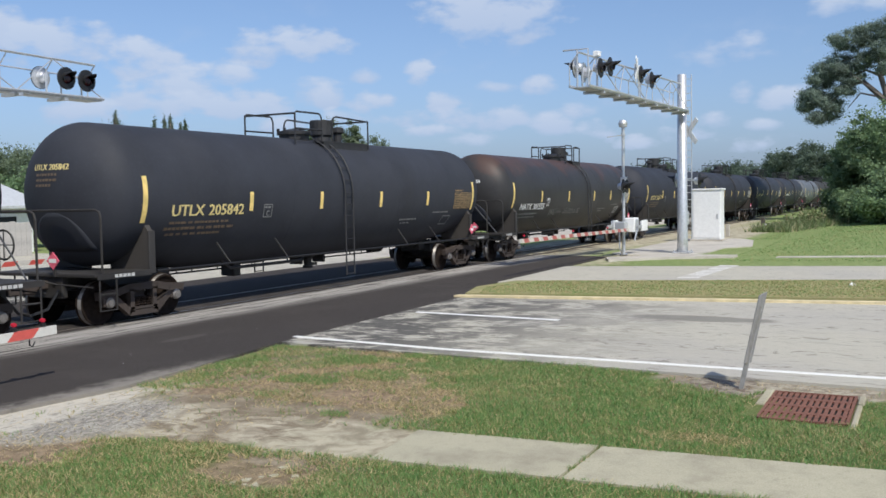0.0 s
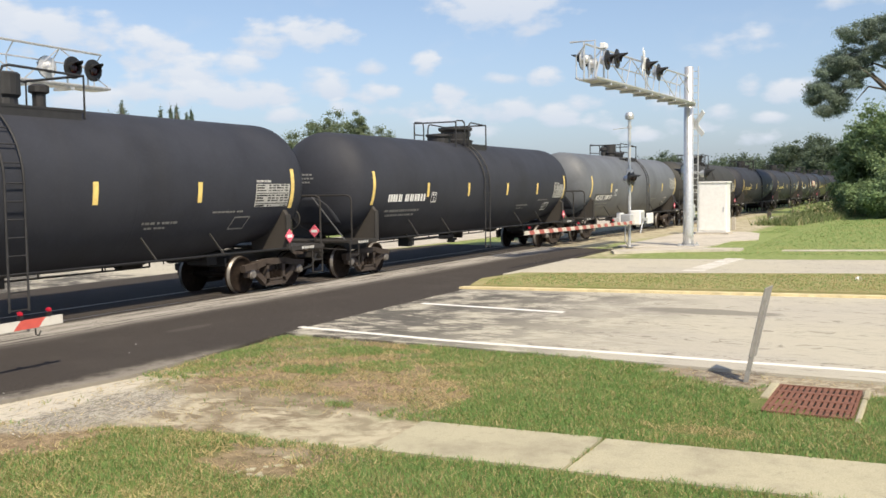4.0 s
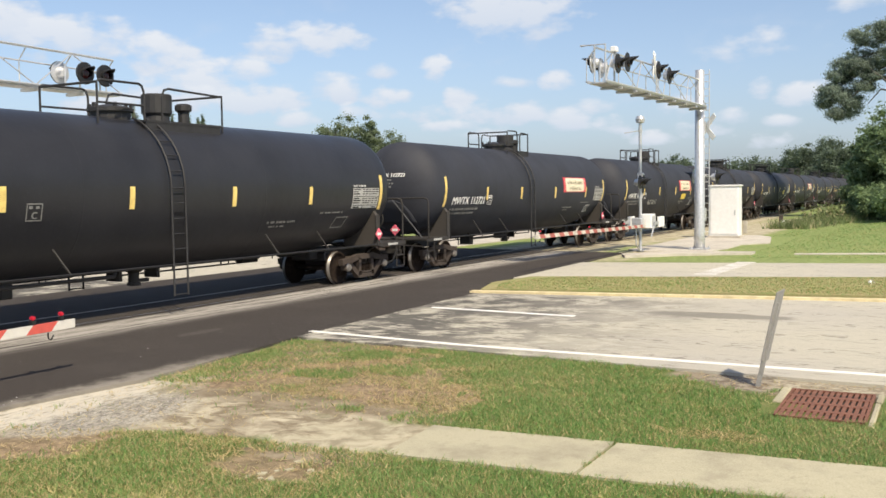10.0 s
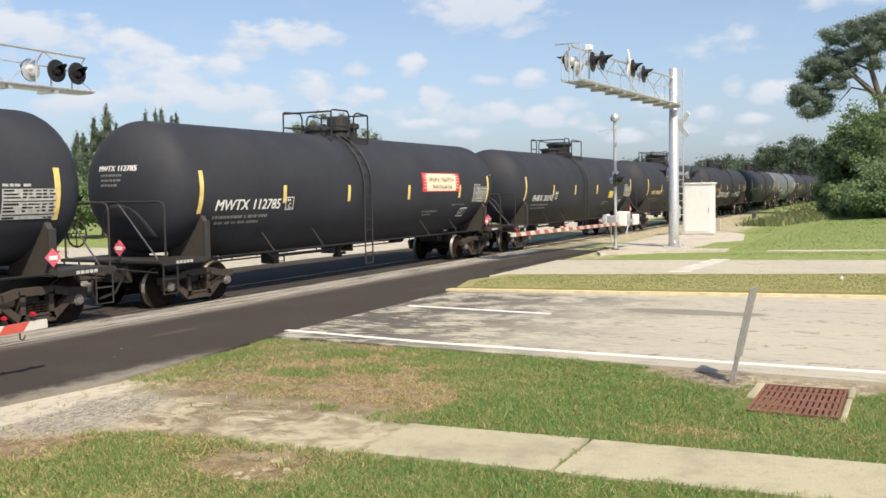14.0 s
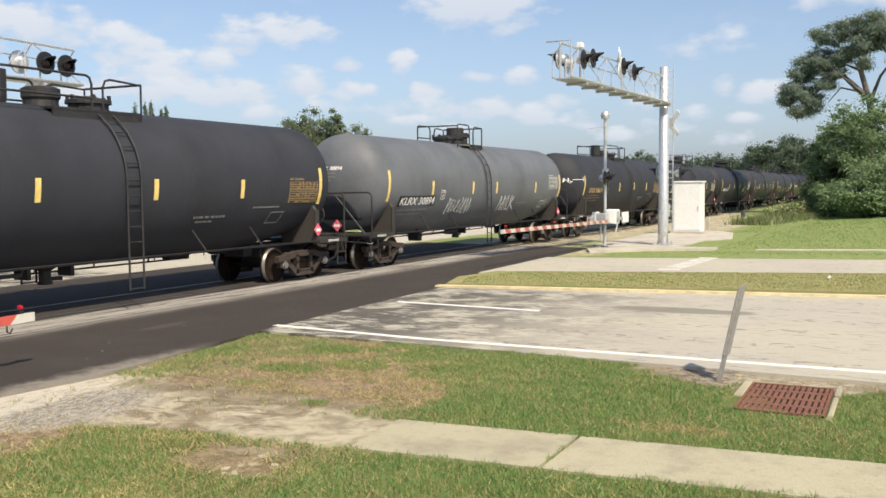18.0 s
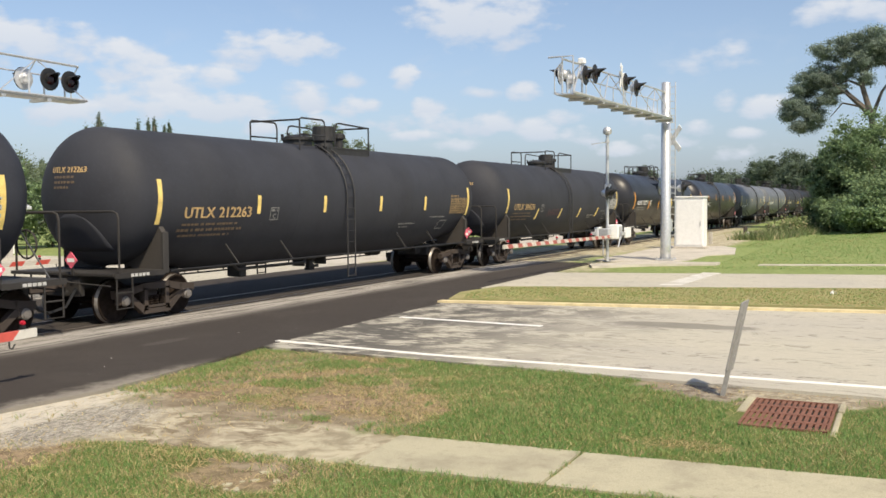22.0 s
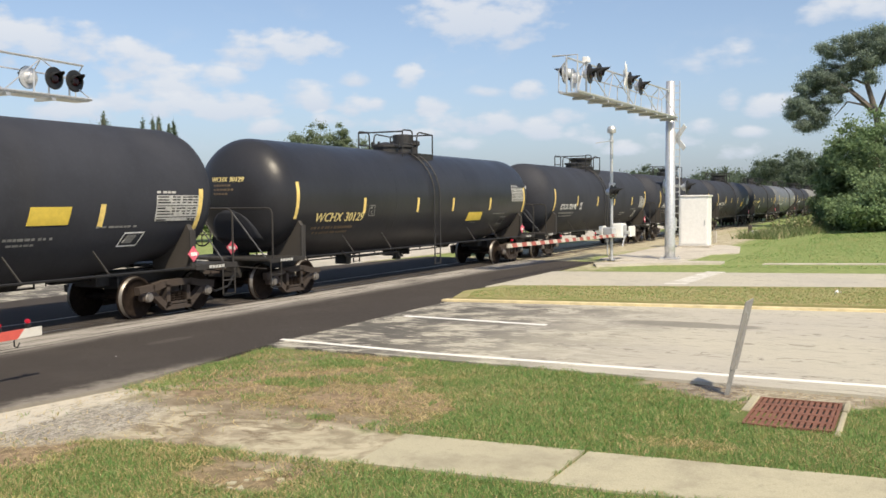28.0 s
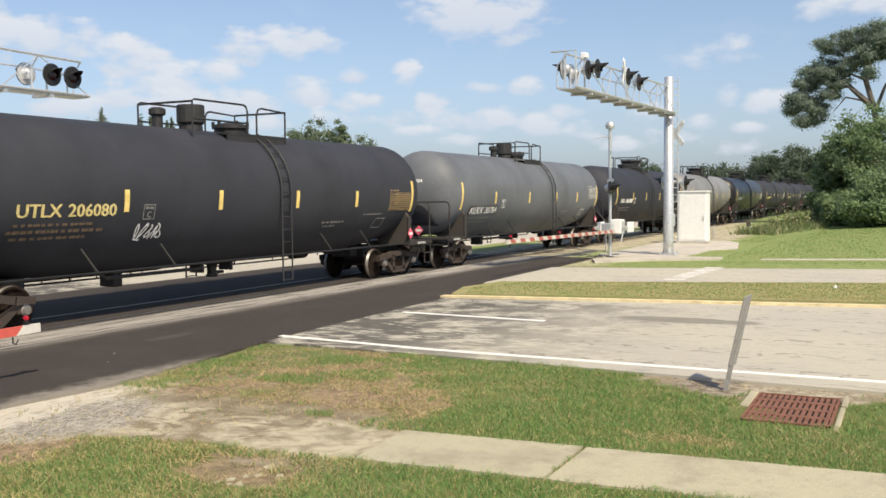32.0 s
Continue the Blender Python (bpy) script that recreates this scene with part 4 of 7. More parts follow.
def build_car(kind):
    front, mid0, mid1, back, top, stripes, rungs, valve, hatch = KINDS[kind]
    car = thing("tank_car", (0, 0, 0), "black railway tank car with yellow reflective stripes", "tank car", "train of tank cars")
    tank = part("tank", tank_bm(), M_BLACK, car, "", True)
    for p in tank.data.polygons:
        p.use_smooth = len(p.vertices) == 4
    tank.material_slots[0].link = "OBJECT"
    tank.material_slots[0].material = M_BLACK
    # safety rail along both sides, with braces down from the shell
    for s in (-1, 1):
        part("side_rail", tubes(0.026, [(-7.6, s * 1.50, 1.07), (7.6, s * 1.50, 1.07)]), M_BLACKP, car)
        for x in (-5.35, -3.15, 3.05, 5.15):
            part("rail_brace", tubes(0.022, [(x - 0.10, s * 1.26, 1.56), (x + 0.10, s * 1.50, 1.07)], n=5), M_FRAME, car)
    # open frame of pipes and rods under the belly
    for x in (-5.9, -4.7, -3.3, -1.4, 0.9, 2.6, 4.4, 5.9):
        part("rail_post", tubes(0.024, [(x, 1.46, 0.64), (x, 1.46, 1.07)], n=5), M_FRAME, car)
    part("lower_rail", tubes(0.024, [(-5.9, 1.46, 0.66), (5.9, 1.46, 0.66)], n=5), M_FRAME, car)
    part("brake_pipe", tubes(0.034, [(-6.8, 0.5, 0.95), (6.8, 0.5, 0.95)]), M_FRAME, car)
    part("brake_rod", tubes(0.026, [(-6.7, 0.9, 0.80), (-1.1, 0.9, 0.80), (-0.6, 0.7, 0.9), (3.9, 0.4, 0.86)], n=5), M_FRAME, car)
    part("heater_pipe", tubes(0.045, [(-4.6, -0.6, 1.12), (-4.2, -0.6, 0.86), (-1.2, -0.6, 0.86), (-0.9, -0.4, 1.12)], n=6), M_FRAME, car)
    for x in (-5.7, -4.9, -3.4, -2.0, 1.0, 3.6, 5.4):
        part("pipe_hanger", tubes(0.016, [(x, 0.5, 0.78), (x, 0.5, 1.35)], n=5), M_FRAME, car)
    bm = bmesh.new()
    lathe(bm, [(0.22, 1.24), (0.22, 1.10), (0.12, 1.04), (0.12, 0.84), (0.15, 0.82), (0.15, 0.76), (0.08, 0.75)], "z", 16)
    box(bm, 0.1, 0.42, -0.04, 0.04, 0.82, 0.90)
    part("outlet_valve", bm, M_FRAME, car).location = (-0.1, 0, -0.20)
    for x in (-0.65, 0.45):
        part("skid_plate", boxes((x - 0.05, x + 0.05, -0.20, 0.20, 0.70, 1.10), bevel=0.01), M_FRAME, car)
    part("drop_box", boxes((-3.58, -3.30, -0.2, 0.25, 0.60, 1.05), bevel=0.03), M_BLACKP, car)
    part("brake_cylinder", lathe(bmesh.new(), [(0.05, 3.8), (0.16, 3.82), (0.17, 4.45), (0.10, 4.5), (0.03, 4.9)], "x", 12, (0, 0.35, 0.92)), M_FRAME, car)
    part("air_tank", lathe(bmesh.new(), [(0.05, 5.0), (0.2, 5.03), (0.20, 5.12), (0.20, 6.02), (0.15, 6.12), (0.05, 6.15)], "x", 18, (0, -0.05, 1.04)), M_BLACKP, car, "", True)
    part("brake_valve", boxes((4.3, 4.7, -0.12, 0.22, 0.92, 1.2), bevel=0.03), M_BLACKP, car)
    part("brake_beam", boxes((6.35, 6.5, -0.6, 0.6, 0.66, 0.92), bevel=0.03), M_BLACKP, car)
    # fittings on the crown
    for s in (-1, 1):
        a, b = sorted((s * 0.50, s * 0.88))
        part("platform", boxes((max(front + 1.0, back - 2.4), back - 0.05, a, b, 4.10, 4.15), (max(front + 1.0, back - 2.4), back - 0.1, min(s * 0.82, s * 0.87), max(s * 0.82, s * 0.87), 3.92, 4.10)), M_CROWN, car)
        # sun glare off the walkway ends, put in as light grey paint
        if kind in ("even", "gapped", "mid", "amber"):
            for x0, x1 in ((front + 0.5, front + 1.0), (back - 0.05, back + 0.3)):
                part("walkway_plate", boxes((x0, x1, a, b, 4.09, 4.13)), M_PALE, car, "walkway plate painted pale for its sun glare")
    dome = bmesh.new()
    if kind in ("plain", "spaced", "stout"):
        lathe(dome, [(0.62, 4.15), (0.66, 4.30), (0.50, 4.36), (0.54, 4.62), (0.64, 4.70), (0.64, 4.78), (0.05, 4.80)], "z", 20, (valve, 0, 0))
        part("valve_housing", dome, M_CROWN, car)
        part("manway", lathe(bmesh.new(), [(0.42, 4.16), (0.42, 4.40), (0.48, 4.40), (0.48, 4.48), (0.05, 4.52)], "z", 18, (hatch, 0, 0)), M_CROWN, car)
    else:
        low = kind == "old"
        lathe(dome, [(0.36, 4.15), (0.34, 4.32), (0.38, 4.38), (0.38, 4.56), (0.30, 4.60), (0.05, 4.62)] if low else [(0.30, 4.15), (0.28, 4.34), (0.34, 4.40), (0.34, 4.80), (0.31, 4.83), (0.05, 4.84)], "z", 18, (valve, 0, 0))
        part("valve_housing", dome, M_CROWN, car)
        part("manway", lathe(bmesh.new(), [(0.42, 4.14), (0.42, 4.34), (0.48, 4.34), (0.48, 4.42), (0.30, 4.47), (0.05, 4.52)], "z", 18, (hatch, 0, 0)), M_CROWN, car)
        for k in range(6):
            a = k * math.pi / 3
            part("manway_bolt", boxes((-0.03, 0.03, -0.03, 0.03, 4.40, 4.52)), M_CROWN, car).location = (hatch + 0.44 * math.cos(a), 0.44 * math.sin(a), 0)
    part("vent_valve", lathe(bmesh.new(), [(0.24, 4.15), (0.27, 4.32), (0.27, 4.84), (0.05, 4.87)] if kind == "old" else [(0.13, 4.15), (0.13, 4.48), (0.20, 4.52), (0.20, 4.64), (0.12, 4.68)], "z", 12, (valve - 1.15 if hatch > valve else valve + 0.85, 0, 0)), M_CROWN, car)
    for s in (-1, 1):
        y = s * 0.84
        part("guard_rail", tubes(0.026, [(front, y, 4.0), (front, y, top - 0.04), (front + 0.08, y, top), (mid0 - 0.14, y, top + 0.01), (mid0 - 0.05, y, top - 0.03), (mid0, y, top - 0.15), (mid0, y, 4.12)]), M_CROWN, car)
        part("guard_post", tubes(0.024, [(front + 0.02, y, top - 0.45), (mid0 - 0.02, y, top - 0.44)], n=5), M_CROWN, car)
        part("guard_rail", tubes(0.026, [(mid1, y, 4.1), (mid1, y, top - 0.2), (mid1 + 0.07, y, top - 0.06), (mid1 + 0.2, y, top - 0.02), (back, y, top - 0.06), (back, y, 3.98)]), M_CROWN, car)
        part("ladder", ladder_bm(rungs, s), M_CROWN, car)
    for x in (front, back):
        part("guard_rail", tubes(0.026, [(x, -0.84, top - 0.05), (x, 0.84, top - 0.05)]), M_CROWN, car)
    # ends: stub sill, saddle, deck, hand rails, coupler, truck
    for e in (-1, 1):
        part("stub_sill", boxes(*[(min(a, b), max(a, b), -0.33, 0.33, 0.72, 1.02) for a, b in ((e * 6.0, e * 9.15),)], (min(e * 9.05, e * 9.2), max(e * 9.05, e * 9.2), -0.5, 0.5, 0.6, 1.12), bevel=0.02), M_FRAME, car)
        part("deck", boxes((min(e * 7.75, e * 9.25), max(e * 7.75, e * 9.25), -1.50, 1.50, 1.04, 1.11), bevel=0.012), M_FRAME, car)
        part("deck_edge", boxes((min(e * 7.78, e * 9.22), max(e * 7.78, e * 9.22), -1.515, -1.502, 1.00, 1.11)), M_FRAME, car)
        for s in (-1, 1):
            # transverse saddle whose top follows the shell, with an upright flange outside
            bm = bmesh.new()
            prof = [(0.35, 1.02), (1.45, 1.02), (1.45, 1.90), (1.36, 2.04)] + [(y, Z_TANK - math.sqrt((R_TANK - 0.01) ** 2 - y * y)) for y in (1.25, 1.1, 0.9, 0.65, 0.35)]
            ring = [[bm.verts.new((e * 7.72 + dx, s * y, z)) for y, z in prof] for dx in (-0.07, 0.07)]
            for f in (ring[0], ring[1][::-1]):
                bm.faces.new(f)
            for k in range(len(prof)):
                q = (k + 1) % len(prof)
                bm.faces.new((ring[0][k], ring[0][q], ring[1][q], ring[1][k]))
            bmesh.ops.recalc_face_normals(bm, faces=bm.faces)
            saddle = part("saddle_plate", bm, M_SADDLE, car)
            part("flange", boxes((e * 7.72 - 0.09, e * 7.72 + 0.09, min(s * 1.452, s * 1.50), max(s * 1.452, s * 1.50), 1.02, 1.92), bevel=0.01), M_FRAME, saddle)
            part("sill_step", tubes(0.02, [(e * 8.72, s * 1.49, 1.05), (e * 8.72, s * 1.49, 0.38), (e * 9.15, s * 1.49, 0.38), (e * 9.15, s * 1.49, 1.05)], [(e * 8.72, s * 1.49, 0.70), (e * 9.15, s * 1.49, 0.70)], n=5), M_FRAME, car)
        rail = [(e * 9.08, -1.50, 1.08), (e * 9.08, -1.50, 2.22), (e * 9.08, -1.46, 2.33), (e * 9.08, -1.36, 2.37)]
        part("end_handrail", tubes(0.026, rail + [(x, -y, z) for x, y, z in rail[::-1]], n=6), M_FRAME, car)
        if kind not in ("long", "twin", "tilt", "old", "even"):
            part("end_brace", tubes(0.018, [(e * 9.08, -0.15, 2.36), (e * 9.05, -1.25, 1.12)], n=5), M_PATCH, car)
        bm = boxes((min(e * 9.15, e * 9.55), max(e * 9.15, e * 9.55), -0.10, 0.10, 0.78, 0.96), (min(e * 9.5, e * 9.86), max(e * 9.5, e * 9.86), -0.17, 0.17, 0.72, 1.0), bevel=0.03)
        part("coupler", bm, M_TRUCK, car)
        fine(part("sill_stencil", boxes(*[(e * 8.5 + 0.11 * k - 0.28, e * 8.5 + 0.11 * k - 0.195, -1.521, -1.517, 1.02, 1.085) for k in range(5)]), M_TABLE, car))
        part("air_hose", tubes(0.03, [(e * 9.2, -0.4, 0.78), (e * 9.5, -0.42, 0.42), (e * 9.84, -0.3, 0.32)], n=5), M_BLACKP, car)
        part("lift_lever", tubes(0.018, [(e * 9.28, -1.45, 0.86), (e * 9.30, -0.5, 0.90), (e * 9.50, -0.12, 0.98)], n=5), M_FRAME, car)
        part("reinforcing_pad", bmesh_pad(e), M_BLACK, car, "", True)
        build_truck(car, e * 7.63)
    # brake wheel and its housing on the trailing end
    bm = bmesh.new()
    ring = [(9.22, -0.45 + 0.28 * math.cos(a), 1.75 + 0.28 * math.sin(a)) for a in (2 * math.pi * k / 16 for k in range(17))]
    tube(bm, ring, 0.02, 5)
    for k in range(4):
        tube(bm, [(9.22, -0.45, 1.75), ring[k * 4]], 0.012, 4)
    part("brake_wheel", bm, M_FRAME, car)
    # reflective stripes of the near side
    drop = DROP.get(kind, 0.0)
    for x in stripes:
        tall = abs(x) > 6
        z0, z1 = (2.08, 3.05) if tall else (2.27, 2.72)
        if kind == "tilt" and not tall:
            strip_bm = side_strip(x - 0.06, x + 0.06, 1.78, 2.22, 0.17)
        else:
            shift = drop * (0.9 if kind in ("low", "amber") or not tall else 0.0)
            strip_bm = side_strip(x - 0.065, x + 0.065, z0 + shift, z1 + shift, 0.05 if kind in ("mid", "low") else -0.06 if kind == "amber" else 0.0)
        part("stripe", strip_bm, M_ORANGE if kind == "amber" else M_YELLOW, car)
    # hazard diamonds on their holders
    for x, y in ((-9.32, -0.42), (7.66, -1.54)):
        bm = bmesh.new()
        if x < 0:
            box(bm, x - 0.02, x, y - 0.125, y + 0.125, 1.25, 1.50)
            bmesh.ops.rotate(bm, verts=bm.verts, cent=(x, y, 1.375), matrix=Matrix.Rotation(math.pi / 4, 3, "X"))
        else:
            box(bm, x - 0.125, x + 0.125, y - 0.02, y, 1.25, 1.50)
            bmesh.ops.rotate(bm, verts=bm.verts, cent=(x, y, 1.375), matrix=Matrix.Rotation(math.pi / 4, 3, "Y"))
        sign = part("placard", bm, M_PLACARD, car, "red diamond hazard placard")
        if x < 0:
            bm = boxes((x - 0.026, x - 0.021, y - 0.10, y + 0.10, 1.335, 1.415))
        else:
            bm = boxes((x - 0.10, x + 0.10, y - 0.026, y - 0.021, 1.335, 1.415))
        part("panel", bm, M_WHITE, sign)
        part("holder", boxes((x - 0.03, x + 0.03, y + 0.002, y + 0.03, 1.06, 1.30)) if x > 0 else boxes((x + 0.002, x + 0.03, y - 0.03, y + 0.03, 1.06, 1.30)), M_FRAME, sign)
    return car


def table_on_side(x0, x1, z0, z1):
    """The ground of a stencilled test table, and the dark rows on it."""
    ground, rows = side_strip(x0, x1, z0, z1, 0.0, 0.006, 5), bmesh.new()
    n = 9
    dz = (z1 - z0) / n
    cols = [0.02, 0.36, 0.47, 0.60, 0.73, 0.86, 0.99]
    for r in range(n):
        z, whole = z0 + (r + 0.18) * dz, r % 4 == 1
        for a, b in zip(cols, cols[1:]) if not whole else ((0.02, 0.99),):
            p0, p1 = x0 + (x1 - x0) * a, x0 + (x1 - x0) * b - 0.012
            if not whole:
                p1 = p0 + (p1 - p0) * random.uniform(0.55, 1.0)
            h = dz * (0.3 if whole else random.uniform(0.40, 0.62))
            rows.faces.new([rows.verts.new(on_side(p, q, 0.009)) for p, q in ((p0, z), (p1, z), (p1, z + h), (p0, z + h))])
    return ground, rows


M_SIGN_INK = plain("olive_brown_lettering", (0.16, 0.13, 0.06), 0.6)
# Reporting mark, tank paint, ink, features: s sign, p and y yellow plate, P pale plate, r patch, b number panel, g G h spray tags, a arrow, m maroon writing.
CARS = [
    ("", "black", "y", ""), ("UTLX 205842", "warm", "y", ""), ("NATX 301555", "rusty", "w", "gi"), ("UTLX 212177", "black", "y", ""), ("UTLX 207265", "black", "y", ""),
    ("UTLX 212105", "black", "y", ""), ("", "black", "w", ""), ("KLRX 30997", "grey", "wi", "b"), ("CTCX 732165", "olive", "w", ""), ("UTLX 206085", "black", "y", ""),
    ("UTLX 210389", "black", "y", ""), ("MWTX 112631", "black", "wi", "sr"), ("UTLX 204241", "gloss", "y", ""), ("MWTX 112721", "black", "wi", "s"), ("MWTX 112630", "black", "wi", "spg"),
    ("CTCX731166", "black", "wi", ""), ("FHRX 30117", "black", "wi", "y"), ("MWTX 112785", "black", "wi", "s"), ("FHRX 30192", "black", "wi", "y"), ("", "warm", "o", ""),
    ("UTLX 203360", "warm", "o", "G"), ("UTLX 206168", "warm", "o", ""), ("KLRX 30894", "grey", "wi", "bg"), ("UTLX 206111", "warm", "o", "a"), ("UTLX 212190", "warm", "o", "P"),
    ("FHRX 30540", "black", "wi", "y"), ("UTLX 212263", "warm", "o", ""), ("UTLX 204231", "warm", "o", "m"), ("KLRX 30777", "gloss", "w", "y"), ("CTCX 731220", "gloss", "wi", ""),
    ("KLRX 30969", "grey", "wi", "b"), ("", "grey", "w", "b"), ("KLRX 30857", "warm", "w", "y"), ("WCHX 30129", "gloss", "yi", "P"), ("CTCX 731195", "black", "wi", ""),
    ("FHRX 30020", "black", "wi", "y"), ("FHRX 30527", "black", "wi", "y"), ("UTLX 206080", "warm", "y", "h"), ("KLRX 30784", "grey", "wi", "b"), ("", "black", "w", ""),
    ("", "pale", "w", ""), ("", "gloss", "w", ""), ("", "warm", "y", ""), ("", "warm", "y", ""), ("", "black", "w", ""), ("", "black", "w", ""), ("", "grey", "w", "")]
PAINTS = {"black": (M_BLACK, "matte black"), "warm": (M_BLACK_WARM, "dusty black"), "gloss": (M_GLOSS, "glossy black"), "olive": (M_OLIVE, "faded dark olive"), "rusty": (M_RUSTY, "black and rust-stained"),
          "grey": (M_GREY, "grey"), "pale": (M_PALE, "light grey")}
INKS = {"y": (M_INK_Y, "yellow"), "w": (M_INK_W, "white"), "o": (M_INK_O, "dull orange")}


def scrawl(x0, x1, z0, z1, seed, width=0.022, pitch=1.0):
    """A spray-painted tag on the near side: a running line of loops and spikes."""
    rnd = random.Random(seed)
    bm = bmesh.new()
    mid, tall, x, lift = (z0 + z1) / 2, (z1 - z0) / 2, x0, 0.009
    while x < x1:
        w, shape = rnd.uniform(0.20, 0.36) * pitch, rnd.choice(("loop", "loop", "spike", "hook"))
        top, lean = tall * rnd.uniform(0.7, 1.1), rnd.uniform(-0.05, 0.10)
        n, pts = 16, []
        for i in range(n + 1):
            q = i / n
            a = 2 * math.pi * q
            if shape == "loop":
                p = (x + w * (0.55 * q + 0.36 * math.sin(a)), mid - top * math.cos(a + 0.4))
            elif shape == "spike":
                p = (x + w * q * 0.9, mid + top * (1 - 2 * abs((q * 2.5) % 2 - 1)))
            else:
                p = (x + w * (0.4 * q + 0.28 * math.sin(1.5 * a)), mid + top * math.cos(a * 0.75) * (1 - 0.3 * q))
            pts.append((p[0] + lean * (p[1] - mid) / tall, p[1]))
        for a, b in zip(pts, pts[1:]):
            d = Vector((b[0] - a[0], b[1] - a[1]))
            if d.length < 0.002:
                continue
            nrm = Vector((-d.y, d.x)).normalized() * width * 0.5
            d = d.normalized() * width * 0.3
            lift += 0.00002
            q4 = ((a[0] - d.x - nrm.x, a[1] - d.y - nrm.y), (b[0] + d.x - nrm.x, b[1] + d.y - nrm.y), (b[0] + d.x + nrm.x, b[1] + d.y + nrm.y), (a[0] - d.x + nrm.x, a[1] - d.y + nrm.y))
            bm.faces.new([bm.verts.new(on_side(px, pz, lift)) for px, pz in q4])
        x += w * rnd.uniform(0.75, 1.0)
    return bm


def fine(ob):
    """Writing and squiggles too small to take apart."""
    return tagged(ob, kind="stuff")


def dress(car, mark, paint, ink, extra):
    """Paint, lettering and the marks that set one car apart."""
    colour, ink_name = PAINTS[paint], INKS[ink[0]]
    kind = kind_of(mark)
    union = kind in ("long", "twin", "tilt", "old")
    for ch in car.children:
        if ch.name.split(".")[0] == "tank":
            ch.material_slots[0].material = colour[0]
    tagged(car, colour[1] + " tank car with yellow stripes" + (" and " + ink_name[1] + " lettering" if mark else ""))
    # where the lettering starts and ends, and its base line
    home, last, z = {"short": (-7.38, -4.92, 2.14), "plain": (-6.98, -4.60, 2.04), "spaced": (-7.24, -5.02, 2.06), "worn": (-7.10, -4.53, 1.97), "even": (-7.12, -4.77, 1.91), "gapped": (-7.12, -4.77, 1.95), "low": (-7.28, -5.07, 2.13), "slim": (-7.05, -4.59, 1.98),
                     "mid": (-7.35, -4.92, 2.33), "amber": (-7.00, -4.60, 2.15), "stout": (-7.04, -4.84, 2.12)}.get(kind, (-7.10, -4.70, 2.20))
    if mark == "FHRX 30117":
        last = -4.86
    shear = 0.13 if ink.endswith("i") else 0.0
    if mark:
        if "b" in extra:
            part("number_panel", side_strip(home - 0.08, last + 0.08, z - 0.05, z + 0.29, 0, 0.006), M_DARK, car)
        word = mark[:4]
        wide = (sum(GLYPHS[ch][2] for ch in mark if ch != " ") + (0.36 if " " in mark else 0.0)) * 0.25 / 0.72
        fat = (last - home) / wide
        step = (sum(GLYPHS[ch][2] for ch in word) + (0.36 if " " in mark else 0.0)) * 0.25 / 0.72 * fat
        fine(part("reporting_mark", side_letters(word, home, z, 0.25, shear, fat, 0.010, 0.012), ink_name[0], car, ink_name[1] + " stencilled reporting mark"))
        fine(part("car_number", side_letters(mark[4:].strip(), home + step, z, 0.25, shear, fat, 0.010, 0.012), ink_name[0], car, ink_name[1] + " stencilled number"))
        fine(part("end_mark", head_letters(mark, 0.56, 3.20 if union else 3.06, 0.125, shear), ink_name[0], car))
    else:
        fine(part("reporting_mark", bars_on_side([(-7.0, -6.2, 2.15, 0.22), (-6.0, -4.7, 2.15, 0.22)]), ink_name[0], car))
    dim = M_INK_G if ink[0] == "w" else M_INK_F
    fine(part("load_stencil", bars_on_side([(home, home + 1.9, z - 0.17, 0.05), (home - 0.1, home + 2.1, z - 0.30, 0.06), (home, home + 1.7, z - 0.42, 0.05)] if union else [(home, home + 2.0, z - 0.20, 0.07), (home + 0.15, home + 1.8, z - 0.33, 0.06)]), dim, car))
    bright = M_INK_W if ink[0] == "w" else M_INK_G
    x = -3.95 if union else -4.84 if kind == "spaced" else -4.70 if kind == "short" else -4.33
    box_mark = part("class_mark", frame_on_side(x, x + 0.34, 2.10 if kind != "mid" else 2.28, 2.42 if kind != "mid" else 2.60, 0.022), bright, car)
    part("class_letter", side_letters("C", x + 0.11, 2.14 if kind != "mid" else 2.32, 0.13, 0, 1.0, 0.009, 0.006), bright, box_mark)
    fine(part("class_word", bars_on_side([(x + 0.05, x + 0.29, 2.32 if kind != "mid" else 2.50, 0.05)]), bright, box_mark))
    part("fold_mark", frame_on_side(5.70, 6.28, 1.62, 1.92, 0.03, 0.4), bright, car)
    if ink[0] == "w":
        part("fold_fill", side_strip(5.88, 6.14, 1.69, 1.85, 0.1, 0.008, 2), M_INK_G, car)
    fine(part("small_stencil", bars_on_side([(2.9, 4.0, 1.83, 0.05), (3.0, 3.6, 1.73, 0.04), (5.0, 6.1, 2.02, 0.04)]), M_INK_G, car))
    t0, t1, tz = (6.45, 7.75, 2.13) if union else {"even": (6.66, 7.88, 2.39), "gapped": (6.55, 7.75, 2.40), "slim": (6.68, 7.86, 2.50), "amber": (6.75, 7.81, 2.30), "low": (6.60, 7.90, 2.13)}.get(kind, (6.66, 7.84, 2.11))
    orange = union and paint == "warm" and mark not in ("UTLX 204231", "UTLX 212190")
    ground, rows = table_on_side(t0, t1, tz, tz + 0.55)
    table = part("test_table", ground, M_TABLE_O if orange else M_TABLE, car, "orange stencilled test table" if orange else "white stencilled test table")
    fine(part("table_print", rows, M_DARK, table))
    fine(part("table_head", bars_on_side([(t0, t0 + 0.62, tz + 0.59, 0.05)]), M_TABLE_O if orange else M_TABLE, table))
    bm = bmesh.new()
